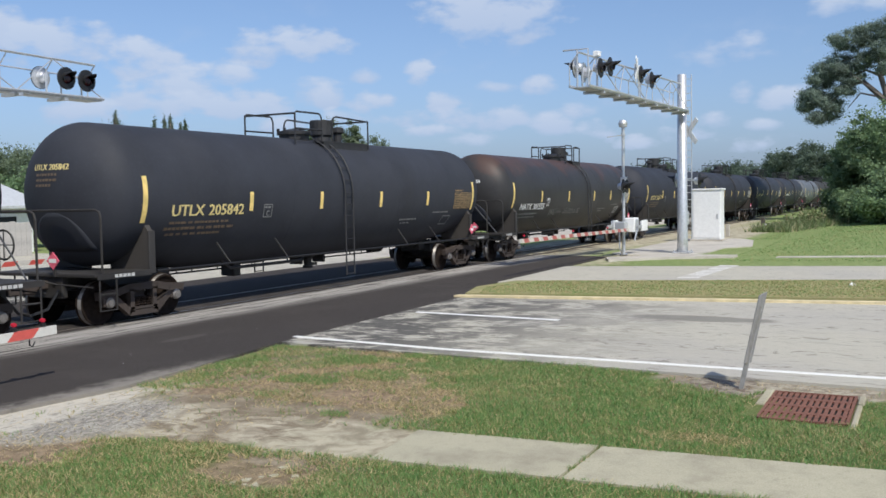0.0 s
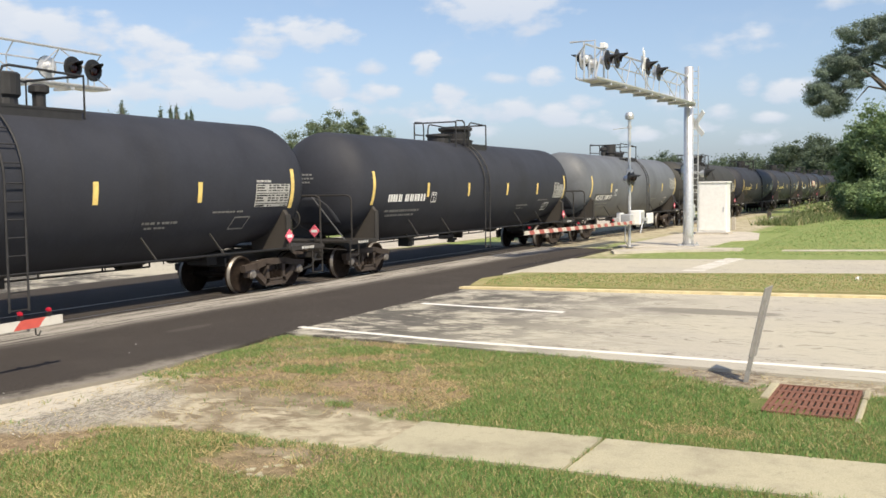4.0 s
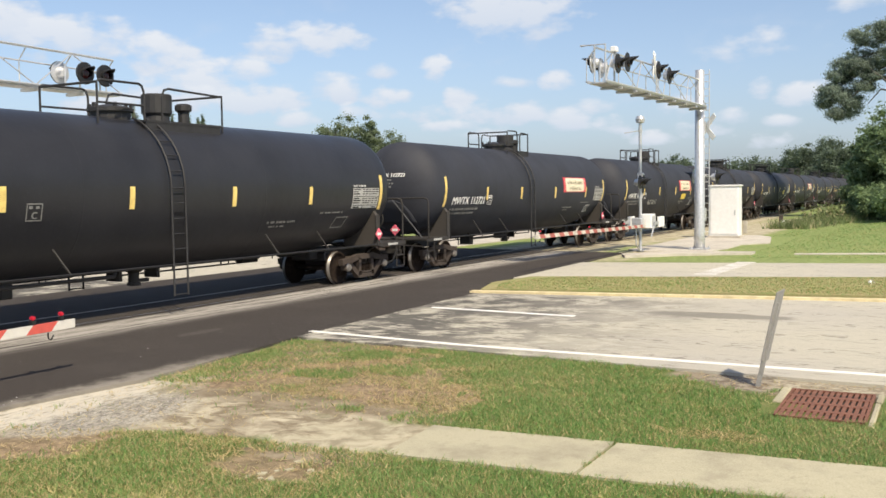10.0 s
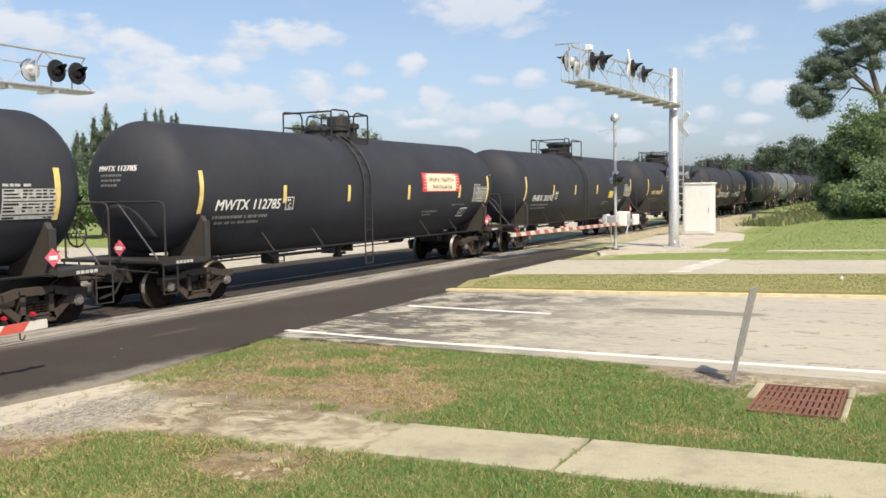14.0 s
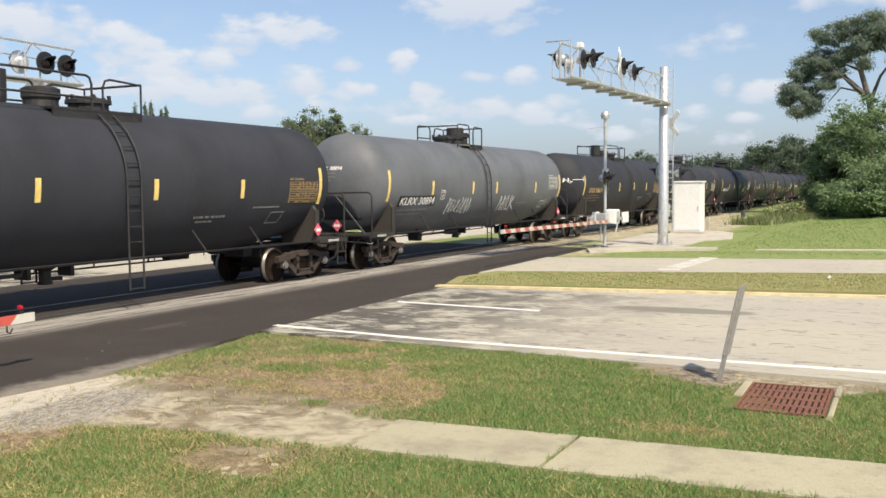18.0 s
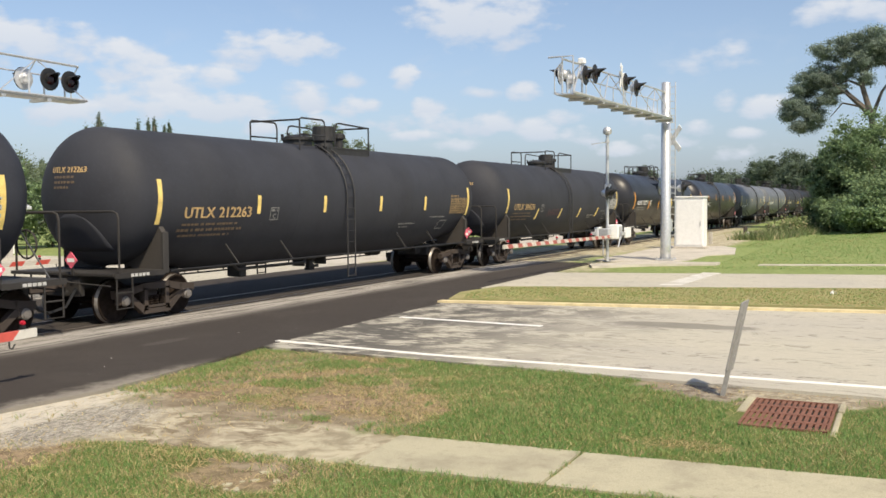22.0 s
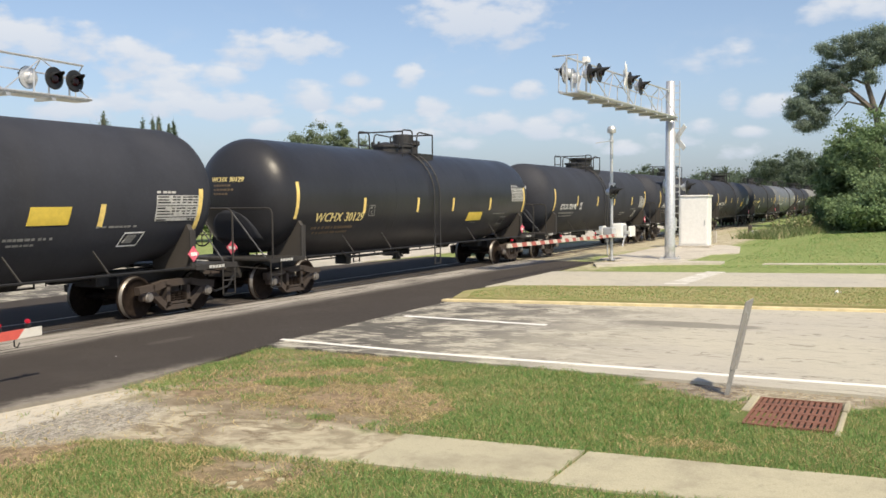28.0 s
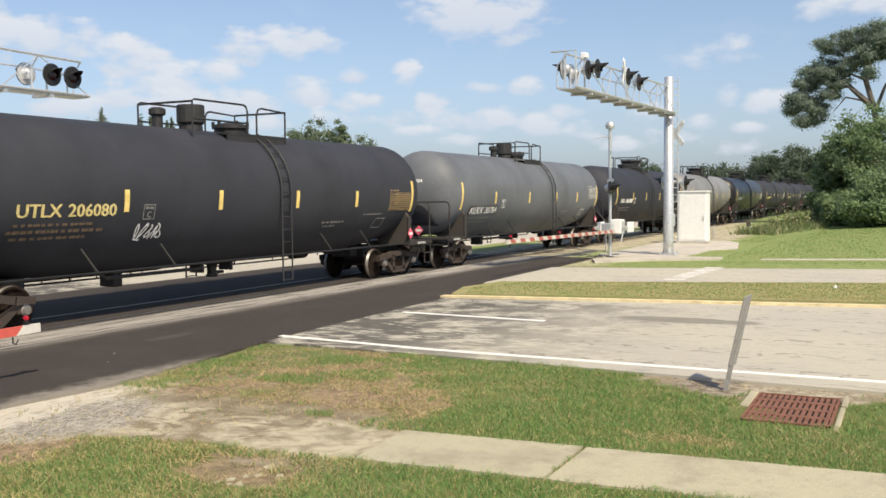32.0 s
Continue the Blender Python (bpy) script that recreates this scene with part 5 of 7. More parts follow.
    for r, (y0, y1) in enumerate(((0.46, -0.10), (0.46, -0.16), (0.46, 0.0))):
        z = (3.08 if union else 2.94) - r * 0.11
        y = y0
        while y > y1:
            w = random.uniform(0.05, 0.11)
            bm.faces.new([bm.verts.new((-HALF - head_x(p, q) - 0.008, p, q)) for p, q in ((y, z), (y - w, z), (y - w, z + 0.05), (y, z + 0.05))])
            y -= w + 0.025
    fine(part("end_stencil", bm, dim, car))
    if "s" in extra:
        sign = part("sign_board", side_strip(2.70, 5.44, 2.50, 3.12, 0.0, 0.014), M_RED, car, "red and cream painted sign board")
        part("sign_face", side_strip(2.98, 5.14, 2.53, 3.09, 0.0, 0.018), M_CREAM, sign)
        bm = bmesh.new()
        for words, z, h in (((3.10, 3.92, 4.04, 5.02), 2.83, 0.18), ((3.40, 4.42, 4.54, 4.78), 2.59, 0.16)):
            for a, b in zip(words[::2], words[1::2]):
                x = a
                while x < b - 0.03:
                    w = random.uniform(0.045, 0.085)
                    lift = random.uniform(0.0, 0.35)
                    for p0, p1, q0, q1 in ((x, x + w * 0.38, z, z + h * (1 - lift)), (x + w * 0.38, x + w, z + h * random.choice((0.0, 0.25, 0.5)), z + h * (0.35 + random.random() * 0.3))):
                        bm.faces.new([bm.verts.new(on_side(p, q, 0.021)) for p, q in ((p0, q0), (p1, q0), (p1, q1), (p0, q1))])
                    x += w + 0.022
        for x0, x1 in ((2.80, 3.04), (5.08, 5.34)):
            for z in (2.62, 2.72, 2.82, 2.92, 3.00):
                part("ray", side_strip(x0, x1, z, z + 0.024, 0.0, 0.019, 1), M_CREAM, sign)
        fine(part("sign_lettering", bm, M_SIGN_INK, sign))
    if "r" in extra:
        bm, rnd, rows = bmesh.new(), random.Random(3), []
        for i in range(27):
            z = 1.42 + 2.50 * i / 26
            end = 0.85 - 0.22 * abs(z - 2.6) - 0.45 * max(0.0, z - 3.2) + rnd.uniform(-0.07, 0.07)
            rows.append([bm.verts.new(on_side(-0.45 + (end + 0.45) * k / 5 + 0.02 * rnd.random(), z, 0.005)) for k in range(6)])
        for a, b in zip(rows, rows[1:]):
            for k in range(5):
                bm.faces.new((a[k], a[k + 1], b[k + 1], b[k]))
        part("bare_patch", bm, M_PATCH, car, "bare grey patch where paint is worn off", True)
        fine(part("spray_tag", scrawl(-0.36, 0.70, 2.50, 3.00, 15, 0.026, 0.8), M_INK_W, car))
        fine(part("spray_tag", scrawl(-0.42, 0.85, 2.58, 3.06, 5, 0.03), M_INK_W, car))
    if "p" in extra or "y" in extra or "P" in extra:
        x, wide, z, tall = {"p": (3.30, 0.98, 2.00, 0.32), "y": (3.66, 1.05, 1.95, 0.34), "P": (-2.45, 1.2, 1.66, 0.27)}[[c for c in extra if c in "pyP"][0]]
        x, wide, z, tall = {"mid": (0.60, 0.88, 2.40, 0.31), "low": (3.37, 0.94, 2.11, 0.34), "slim": (2.72, 1.2, 1.82, 0.30), "spaced": (3.72, 0.74, 1.95, 0.34), "plain": (3.86, 0.74, 2.06, 0.34)}.get(kind, (x, wide, z, tall))
        plate = part("plate", side_strip(x, x + wide, z, z + tall, 0.06, 0.012), M_AMBER if kind == "spaced" else M_PLATE if "P" not in extra or kind == "slim" else M_PALE_PLATE, car, "yellow notice plate" if "P" not in extra or kind == "slim" else "pale faded notice plate")
        fine(part("plate_lettering", bars_on_side([(x + 0.10, x + wide - 0.08, z + 0.06, 0.07), (x + 0.14, x + wide - 0.10, z + tall - 0.12, 0.035)]), M_DARK, plate))
    if "g" in extra:
        if "i" in extra:
            for x0, x1, seed in ((-3.74, -2.54, 4), (-1.98, 0.12, 6)):
                fine(part("spray_tag", scrawl(x0, x1, 1.72, 1.95, seed), M_INK_G, car))
        elif "b" in extra:
            bm = bmesh.new()
            for p, q in (((1.05, 1.60), (1.17, 2.16)), ((1.17, 2.16), (1.38, 1.60)), ((1.38, 1.60), (1.54, 2.18)), ((1.54, 2.18), (1.62, 1.58)), ((1.76, 2.12), (1.79, 1.60)), ((1.92, 2.20), (1.95, 1.62)), ((1.95, 1.62), (2.16, 1.66)), ((2.24, 2.18), (2.27, 1.55)), ((2.27, 1.86), (2.50, 2.12)), ((2.27, 1.86), (2.74, 1.62))):
                off = Vector((-(q[1] - p[1]), q[0] - p[0])).normalized() * 0.028
                for k in range(7):
                    a, b = (Vector(p).lerp(Vector(q), (k + e) / 7) for e in (0, 1))
                    bm.faces.new([bm.verts.new(on_side(c.x + s * off.x, c.y + s * off.y, 0.016)) for c, s in ((a, -1), (b, -1), (b, 1), (a, 1))])
            fine(part("spray_tag", bm, M_INK_W, car))
            fine(part("spray_tag", scrawl(6.38, 7.19, 1.68, 2.06, 8, 0.04), M_TABLE, car))
            fine(part("spray_tag", scrawl(-3.63, -1.81, 1.58, 2.14, 13, 0.035), M_INK_W, car))
        else:
            fine(part("spray_tag", scrawl(-3.78, -2.13, 1.78, 2.02, 9), M_INK_W, car))
    if "G" in extra:
        for x0, x1, z0, z1, seed, w in ((-4.9, -2.6, 1.70, 2.18, 21, 0.05), (-1.95, 0.22, 1.66, 2.10, 22, 0.045), (1.45, 5.13, 1.70, 2.12, 23, 0.045)):
            fine(part("spray_tag", scrawl(x0, x1, z0, z1, seed, w, 1.7), M_INK_W, car))
            fine(part("spray_tag", scrawl(x0 + 0.05, x1 - 0.1, z0 + 0.06, z1 - 0.04, seed + 20, w * 0.7, 1.1), M_INK_W, car))
    if "a" in extra:
        bm = bmesh.new()
        tags = (((-8.32, 2.78), (-7.70, 2.80)), ((-7.86, 2.90), (-7.70, 2.80)), ((-7.86, 2.69), (-7.70, 2.80)), ((-8.50, 2.86), (-8.52, 2.66)), ((-8.42, 2.86), (-8.44, 2.66)), ((-8.52, 2.76), (-8.42, 2.76)),
                ((-8.40, 2.72), (-8.34, 2.68)), ((-8.34, 2.68), (-8.42, 2.62)))
        for p, q in tags:
            for k in range(4):
                ends = [Vector(p).lerp(Vector(q), (k + e) / 4) for e in (0, 1)]
                off = Vector((-(q[1] - p[1]), q[0] - p[0])).normalized() * 0.013
                bm.faces.new([bm.verts.new(on_dome(c.x + s * off.x - 0.36, c.y + s * off.y + 0.08)) for c, s in ((ends[0], -1), (ends[1], -1), (ends[1], 1), (ends[0], 1))])
        fine(part("spray_arrow", bm, M_INK_W, car, "white spray-painted arrow"))
    if "m" in extra:
        fine(part("spray_tag", scrawl(-3.0, -1.35, 1.90, 2.22, 17, 0.034, 0.9), M_MAROON, car, "faded maroon sprayed writing"))
    if "h" in extra:
        fine(part("spray_tag", scrawl(-4.08, -3.28, 1.68, 2.00, 33, 0.03, 0.6), M_INK_W, car))
    if kind == "mid":
        for ch in car.children:
            if ch.name.split(".")[0] == "stripe" and ch.data.vertices[0].co.x < 0:
                ch.data = ch.data.copy()
                ch.data.materials[0] = M_ORANGE


TWIN = ("UTLX 205842", "UTLX 207265", "UTLX 204241", "UTLX 212190", "UTLX 212263", "UTLX 212105")


def kind_of(mark):
    """The build of a car, by its lettering."""
    one = {"UTLX 204231": "tilt", "UTLX 203360": "old", "UTLX 206168": "old", "UTLX 206111": "old", "KLRX 30777": "mid", "KLRX 30894": "gapped", "KLRX 30857": "low", "CTCX 731220": "amber", "FHRX 30527": "spaced", "FHRX 30540": "spaced"}
    if mark in one:
        return one[mark]
    if mark in TWIN:
        return "twin"
    return {"UT": "long", "MW": "short", "KL": "even", "NA": "worn", "WC": "slim", "CT": "stout"}.get(mark[:2], "plain")


def build_train():
    first, cars = {}, []
    for k, row in enumerate(CARS):
        kind = kind_of(row[0])
        if kind in first:
            cars.append((copy_thing(first[kind], pose(0, 0, 0)), row))
        else:
            first[kind] = build_car(kind)
            cars.append((first[kind], row))
    for k, (car, row) in enumerate(cars):
        car.location = (20.0 + LENGTH * (k - 1), TRACK_Y, TRACK_Z)
    for car, row in cars:
        dress(car, *row)
    return [car for car, row in cars]


TRAIN = build_train()

# ---- signals and gates ----
def flasher(parent, at, face, label="", scale=1.0, silver=False):
    """A round crossing lamp: dark backing disc, housing, lens and hood; face is +1 or -1 along y."""
    x, y, z = at
    r = 0.32 * scale
    bm = bmesh.new()
    lathe(bm, [(r, 0.0), (r, 0.02), (r * 0.9, 0.03)], "y", 22)
    disc = part("backing_disc", bm, M_BLACKP, parent, label)
    disc.matrix_basis = pose(x, y, z, 0, 0, 0 if face > 0 else 180)
    bm = bmesh.new()
    lathe(bm, [(0.10 * scale, -0.22), (0.15 * scale, -0.16), (0.16 * scale, 0.0)], "y", 16)
    part("lamp_housing", bm, M_ALU, disc)
    part("back_plate", lathe(bmesh.new(), [(r * 0.97, -0.012), (r * 0.97, -0.002)], "y", 22), M_ALU, disc)
    bm = bmesh.new()
    lathe(bm, [(0.155 * scale, 0.03), (0.155 * scale, 0.05), (0.09 * scale, 0.075), (0.01, 0.08)], "y", 16)
    part("lens", bm, M_LENS, disc)
    bm = bmesh.new()
    n = 10
    rows = []
    for i in range(n + 1):
        a = math.pi * (-0.15 + 1.3 * i / n)
        c, s = 0.175 * scale * math.cos(a), 0.175 * scale * math.sin(a)
        reach = 0.03 + 0.36 * scale * max(0.25, math.sin(max(0.0, min(math.pi, a))))
        rows.append([bm.verts.new(p) for p in ((c, 0.02, s), (c * 1.02, reach, s * 1.02), (c * 0.95, reach, s * 0.95), (c * 0.93, 0.02, s * 0.93))])
    for a, b in zip(rows, rows[1:]):
        for k in range(4):
            bm.faces.new((a[k], a[(k + 1) % 4], b[(k + 1) % 4], b[k]))
    part("hood", bm, M_BLACKP, disc)
    return disc


def crossbuck(parent, at, turn, size=1.2):
    sign = part("crossbuck", boxes((-0.03, 0.03, -0.03, 0.03, -0.25, 0.25)), M_GALV, parent, "white crossed sign boards")
    sign.matrix_basis = pose(*at, 0, 0, turn)
    for lean in (45, -45):
        bm = boxes((-size / 2, size / 2, -0.012, 0.012, -0.115, 0.115), bevel=0.004)
        board = part("board", bm, M_WHITE, sign)
        board.matrix_basis = pose(0, -0.05 - (0.026 if lean > 0 else 0), 0, 0, lean, 0)
    return sign


def truss_arm(gantry, x0, x1, y0, y1, z_low, z_top0, z_top1, bays):
    """A cantilever walkway truss from the mast at x0 to its tip at x1."""
    def at(f, side, z):
        return (x0 + (x1 - x0) * f, y0 + (y1 - y0) * f + side, z)
    for side in (-0.32, 0.32):
        part("lower_chord", tubes(0.042, [at(0, side, z_low), at(1, side, z_low)]), M_ALU, gantry)
    part("upper_chord", tubes(0.034, [at(0, 0, z_top0), at(1, 0, z_top1)]), M_ALU, gantry)
    part("hand_rail", tubes(0.024, [at(0, 0.32, z_top0 - 0.35), at(1, 0.32, z_top1 - 0.35)], n=5), M_ALU, gantry)
    for i in range(bays + 1):
        f = i / bays
        top = z_top0 + (z_top1 - z_top0) * f
        part("strut", tubes(0.019, [at(f, 0.32, z_low), at(f, 0.32, top - 0.35), at(f, 0, top)], n=5), M_ALU, gantry)
        if i < bays and i % 2 == 0:
            part("web_diagonal", tubes(0.019, [at(f, -0.32, z_low), at(f + 1 / bays, 0, z_top0 + (z_top1 - z_top0) * (f + 1 / bays))], n=5), M_ALU, gantry)
        elif i < bays:
            part("web_diagonal", tubes(0.019, [at(f, 0, top), at(f + 1 / bays, -0.32, z_low)], n=5), M_ALU, gantry)
    d = 1 if x1 > x0 else -1
    for i in range(bays):
        a, b = at((i + 0.03) / bays, 0, 0), at((i + 0.97) / bays, 0, 0)
        part("grating", slab(((a[0], a[1] - 0.30), (b[0], b[1] - 0.30), (b[0], b[1] + 0.30), (a[0], a[1] + 0.30)), z_low - 0.06, z_low - 0.02), M_ALU, gantry)
        part("bracket", boxes((min(a[0], a[0] + d * 0.14), max(a[0], a[0] + d * 0.14), a[1] - 0.36, a[1] + 0.36, z_low - 0.14, z_low - 0.065)), M_GALV, gantry)


def mast(parent, h, r0, r1, name="mast"):
    bm = bmesh.new()
    lathe(bm, [(r0, 0.02), (r0, 0.6), (r1, h), (r1 * 0.5, h + 0.03)], "z", 20)
    return part(name, bm, M_ALU, parent, "", True)


def ladder_up(parent, x, y, z0, z1):
    lad = part("mast_ladder", tubes(0.024, [(x, y - 0.2, z0), (x, y - 0.2, z1)], [(x, y + 0.2, z0), (x, y + 0.2, z1)], n=5), M_ALU, parent)
    z = z0 + 0.15
    me = mesh_of("rung", tubes(0.014, [(x, y - 0.2, 0), (x, y + 0.2, 0)], n=5), M_ALU)
    while z < z1:
        part("rung", me, None, lad).location = (0, 0, z)
        z += 0.3


def build_gantry_near():
    g = thing("cantilever_signal", (40.15, -6.38, -0.02), "silver cantilever crossing signal with truss walkway and black lamps", "railway signal", "crossing signals")
    mast(g, 7.5, 0.22, 0.185)
    part("base_plate", boxes((-0.38, 0.38, -0.38, 0.38, 0.0, 0.06), bevel=0.01), M_GALV, g)
    for sx in (-0.3, 0.3):
        for sy in (-0.3, 0.3):
            part("anchor_bolt", lathe(bmesh.new(), [(0.03, 0.05), (0.03, 0.14)], "z", 8, (sx, sy, 0)), M_GALV, g)
    ladder_up(g, 0.34, -0.12, 0.6, 7.55)
    truss_arm(g, -0.2, -11.4, 0.0, 0.60, 5.97, 7.10, 7.02, 8)
    # end frame at the tip
    part("end_frame", tubes(0.03, [(-11.35, 0.32, 5.95), (-11.35, 0.32, 7.12), (-11.35, 1.15, 7.12)], [(-11.35, 0.68, 5.95), (-11.35, 0.68, 7.12)]), M_ALU, g)
    for x, y, z in ((-11.15, 0.80, 6.58), (-10.45, 0.76, 6.50)):
        flasher(g, (x, y, z), 1)
    for x, z in ((-10.35, 6.62), (-9.45, 6.76), (-6.25, 6.84), (-5.0, 6.76)):
        flasher(g, (x, -0.05 * x - 0.28, z), -1)
    for x in (-9.9, -5.6):
        part("lamp_arm", tubes(0.035, [(x, -0.05 * x, 6.0), (x, -0.05 * x, 7.08)], n=6), M_ALU, g)
        part("junction_box", boxes((x - 0.14, x + 0.14, -0.05 * x - 0.1, -0.05 * x + 0.1, 7.06, 7.24), bevel=0.02), M_WHITE, g)
    for x in (-11.1, -10.4):
        part("lamp_arm", tubes(0.035, [(x, 0.6, 6.0), (x, 0.6, 6.7)], n=6), M_ALU, g)
    crossbuck(g, (-6.75, 0.1, 6.92), 10, 1.2)
    crossbuck(g, (0.42, -0.12, 5.15), 56, 1.4)
    flasher(g, (0.42, -0.62, 3.05), -1)
    flasher(g, (0.42, 0.35, 3.1), 1)
    part("lamp_arm", tubes(0.04, [(0.0, 0.0, 3.1), (0.42, 0, 3.1), (0.42, -0.6, 3.05)], n=6), M_GALV, g)
    part("control_box", boxes((0.24, 0.42, -0.2, 0.2, 1.2, 1.75), bevel=0.015), M_GALV, g)


def build_gantry_far():
    g = thing("cantilever_signal", (8.2, 6.4, -0.02), "silver cantilever crossing signal reaching over the road behind the train", "railway signal", "crossing signals")
    mast(g, 7.3, 0.22, 0.185)
    part("base_plate", boxes((-0.38, 0.38, -0.38, 0.38, 0.0, 0.06), bevel=0.01), M_GALV, g)
    truss_arm(g, 0.2, 12.2, 0.0, 0.0, 5.58, 6.75, 6.60, 8)
    for x, face in ((10.45, 1), (10.95, -1), (11.68, -1)):
        flasher(g, (x, 0.22 * face, 6.08), face)
        part("lamp_arm", tubes(0.03, [(x, 0, 5.6), (x, 0, 6.3)], n=6), M_ALU, g)


def gate_arm(parent, length, direction, first_red=True, lamps=(), hook=True, paints=(M_GATE_RED, M_GATE_WHITE)):
    """A red and white striped arm from the origin along x."""
    arm = part("arm", tubes(0.03, [(0, 0, 0), (direction * 0.6, 0, 0)]), M_GALV, parent)
    step = 0.41
    n = int(length / step)
    for i in range(n):
        a, b = i * step, (i + 1) * step
        slant = 0.12
        bm = bmesh.new()
        h = 0.062
        vs = [bm.verts.new((direction * x, y, z)) for y in (-0.02, 0.02) for x, z in ((a, -h), (b, -h), (b + slant * (i < n - 1), h), (a + slant * (i > 0), h))]
        for f in ((0, 1, 2, 3), (7, 6, 5, 4), (0, 4, 5, 1), (1, 5, 6, 2), (2, 6, 7, 3), (3, 7, 4, 0)):
            bm.faces.new([vs[k] for k in f])
        bmesh.ops.recalc_face_normals(bm, faces=bm.faces)
        red = ((n - 1 - i) % 2 == 1) if first_red else ((n - 1 - i) % 2 == 0)
        part("stripe_panel", bm, paints[0] if red else paints[1], arm, "red panel" if red else "white panel")
    for x in lamps:
        lamp = part("gate_lamp", boxes((direction * x - 0.03, direction * x + 0.03, -0.03, 0.03, 0.075, 0.12)), M_BLACKP, arm)
        bm = bmesh.new()
        lathe(bm, [(0.024, -0.035), (0.032, -0.012), (0.032, 0.012), (0.024, 0.035)], "y", 12, (direction * x, 0, 0.16))
        part("lamp_lens", bm, M_LAMP_RED, lamp, "lit red lamp")
    if hook:
        part("tip_hook", tubes(0.012, [(direction * (length - 0.45), 0, -0.075), (direction * (length - 0.45), 0, -0.16), (direction * (length - 0.40), 0, -0.18), (direction * (length - 0.36), 0, -0.12)], n=5), M_BLACKP, arm)
    return arm


def build_gate_far():
    g = thing("crossing_gate", (38.59, -4.29, -0.02), "lowered red and white striped gate on a silver pole", "crossing gate", "crossing gates")
    bm = bmesh.new()
    lathe(bm, [(0.16, 0.0), (0.16, 0.05), (0.065, 0.06), (0.065, 5.3)], "z", 14)
    part("pole", bm, M_ALU, g)
    bm = bmesh.new()
    lathe(bm, [(0.05, 5.3), (0.17, 5.34), (0.19, 5.48), (0.14, 5.60), (0.02, 5.63)], "z", 16)
    part("bell", bm, M_GALV, g, "round weathered bell")
    part("side_rod", tubes(0.018, [(0, 0, 5.0), (-1.35, 0.25, 4.85)], n=5), M_ALU, g)
    part("collar", lathe(bmesh.new(), [(0.09, 4.95), (0.09, 5.06)], "z", 12), M_GALV, g)
    part("cross_arm", tubes(0.035, [(-0.75, 0, 2.92), (0.0, 0, 3.02), (0.5, 0, 3.08)]), M_GALV, g)
    for x in (-0.72, -0.2):
        flasher(g, (x, -0.2, 2.86), -1, "", 0.9)
    part("terminal_box", boxes((-0.10, 0.12, -0.14, 0.10, 2.95, 3.25), bevel=0.02), M_GALV, g)
    part("gate_drive", boxes((-0.32, 0.32, -0.55, -0.12, 0.95, 1.55), bevel=0.03), M_WHITE, g, "white gate drive housing")
    part("drive_cover", boxes((-0.20, 0.20, -0.60, -0.555, 1.02, 1.48), bevel=0.02), M_GALV, g)
    for y in (-0.66, 0.62):
        part("counterweight", boxes((0.35, 1.15, y - 0.05, y + 0.05, 0.98, 1.42), bevel=0.02), M_WHITE, g)
        part("counter_arm", boxes((-0.25, 0.6, y - 0.03, y + 0.03, 1.10, 1.24), bevel=0.01), M_GALV, g)
    part("motor_case", boxes((-0.86, -0.40, -0.30, 0.12, 1.02, 1.40), bevel=0.03), M_GALV, g)
    part("conduit", tubes(0.03, [(-0.6, 0.0, 1.02), (-0.6, 0.0, 0.3), (-0.15, 0.0, 0.05)], n=6), M_GALV, g)
    part("push_rod", tubes(0.028, [(-0.55, -0.62, 0.62), (-0.1, -0.62, 1.16)], n=6), M_ALU, g)
    arm = gate_arm(g, 11.95, -1, lamps=(3.0, 7.0, 11.5), paints=(M_GATE_OLD, M_GATE_GRIMY))
    arm.matrix_basis = pose(-0.2, -0.3, 1.06, 0, 0.4, 0)


def build_gate_near():
    g = thing("crossing_gate", (3.4, -4.6, -0.02), "lowered red and white striped gate with lit red lamps", "crossing gate", "crossing gates")
    bm = bmesh.new()
    lathe(bm, [(0.16, 0.0), (0.16, 0.05), (0.065, 0.06), (0.065, 3.4)], "z", 14)
    part("pole", bm, M_ALU, g)
    part("gate_drive", boxes((-0.3, 0.3, 0.12, 0.55, 0.5, 1.1), bevel=0.03), M_WHITE, g)
    arm = gate_arm(g, 5.74, 1, lamps=(5.05, 5.52))
    arm.matrix_basis = pose(0.2, 0, 0.62, 0, -0.9, 0)


def build_gate_behind():
    g = thing("crossing_gate", (7.6, 5.2, -0.02), "lowered red and white striped gate beyond the train", "crossing gate", "crossing gates")
    bm = bmesh.new()
    lathe(bm, [(0.16, 0.0), (0.16, 0.05), (0.065, 0.06), (0.065, 3.6)], "z", 14)
    part("pole", bm, M_ALU, g)
    part("gate_drive", boxes((-0.3, 0.3, 0.12, 0.55, 0.7, 1.3), bevel=0.03), M_WHITE, g)
    arm = gate_arm(g, 11.0, 1, lamps=(4.0, 10.0))
    arm.matrix_basis = pose(0.2, 0, 1.0, 0, 0, 0)


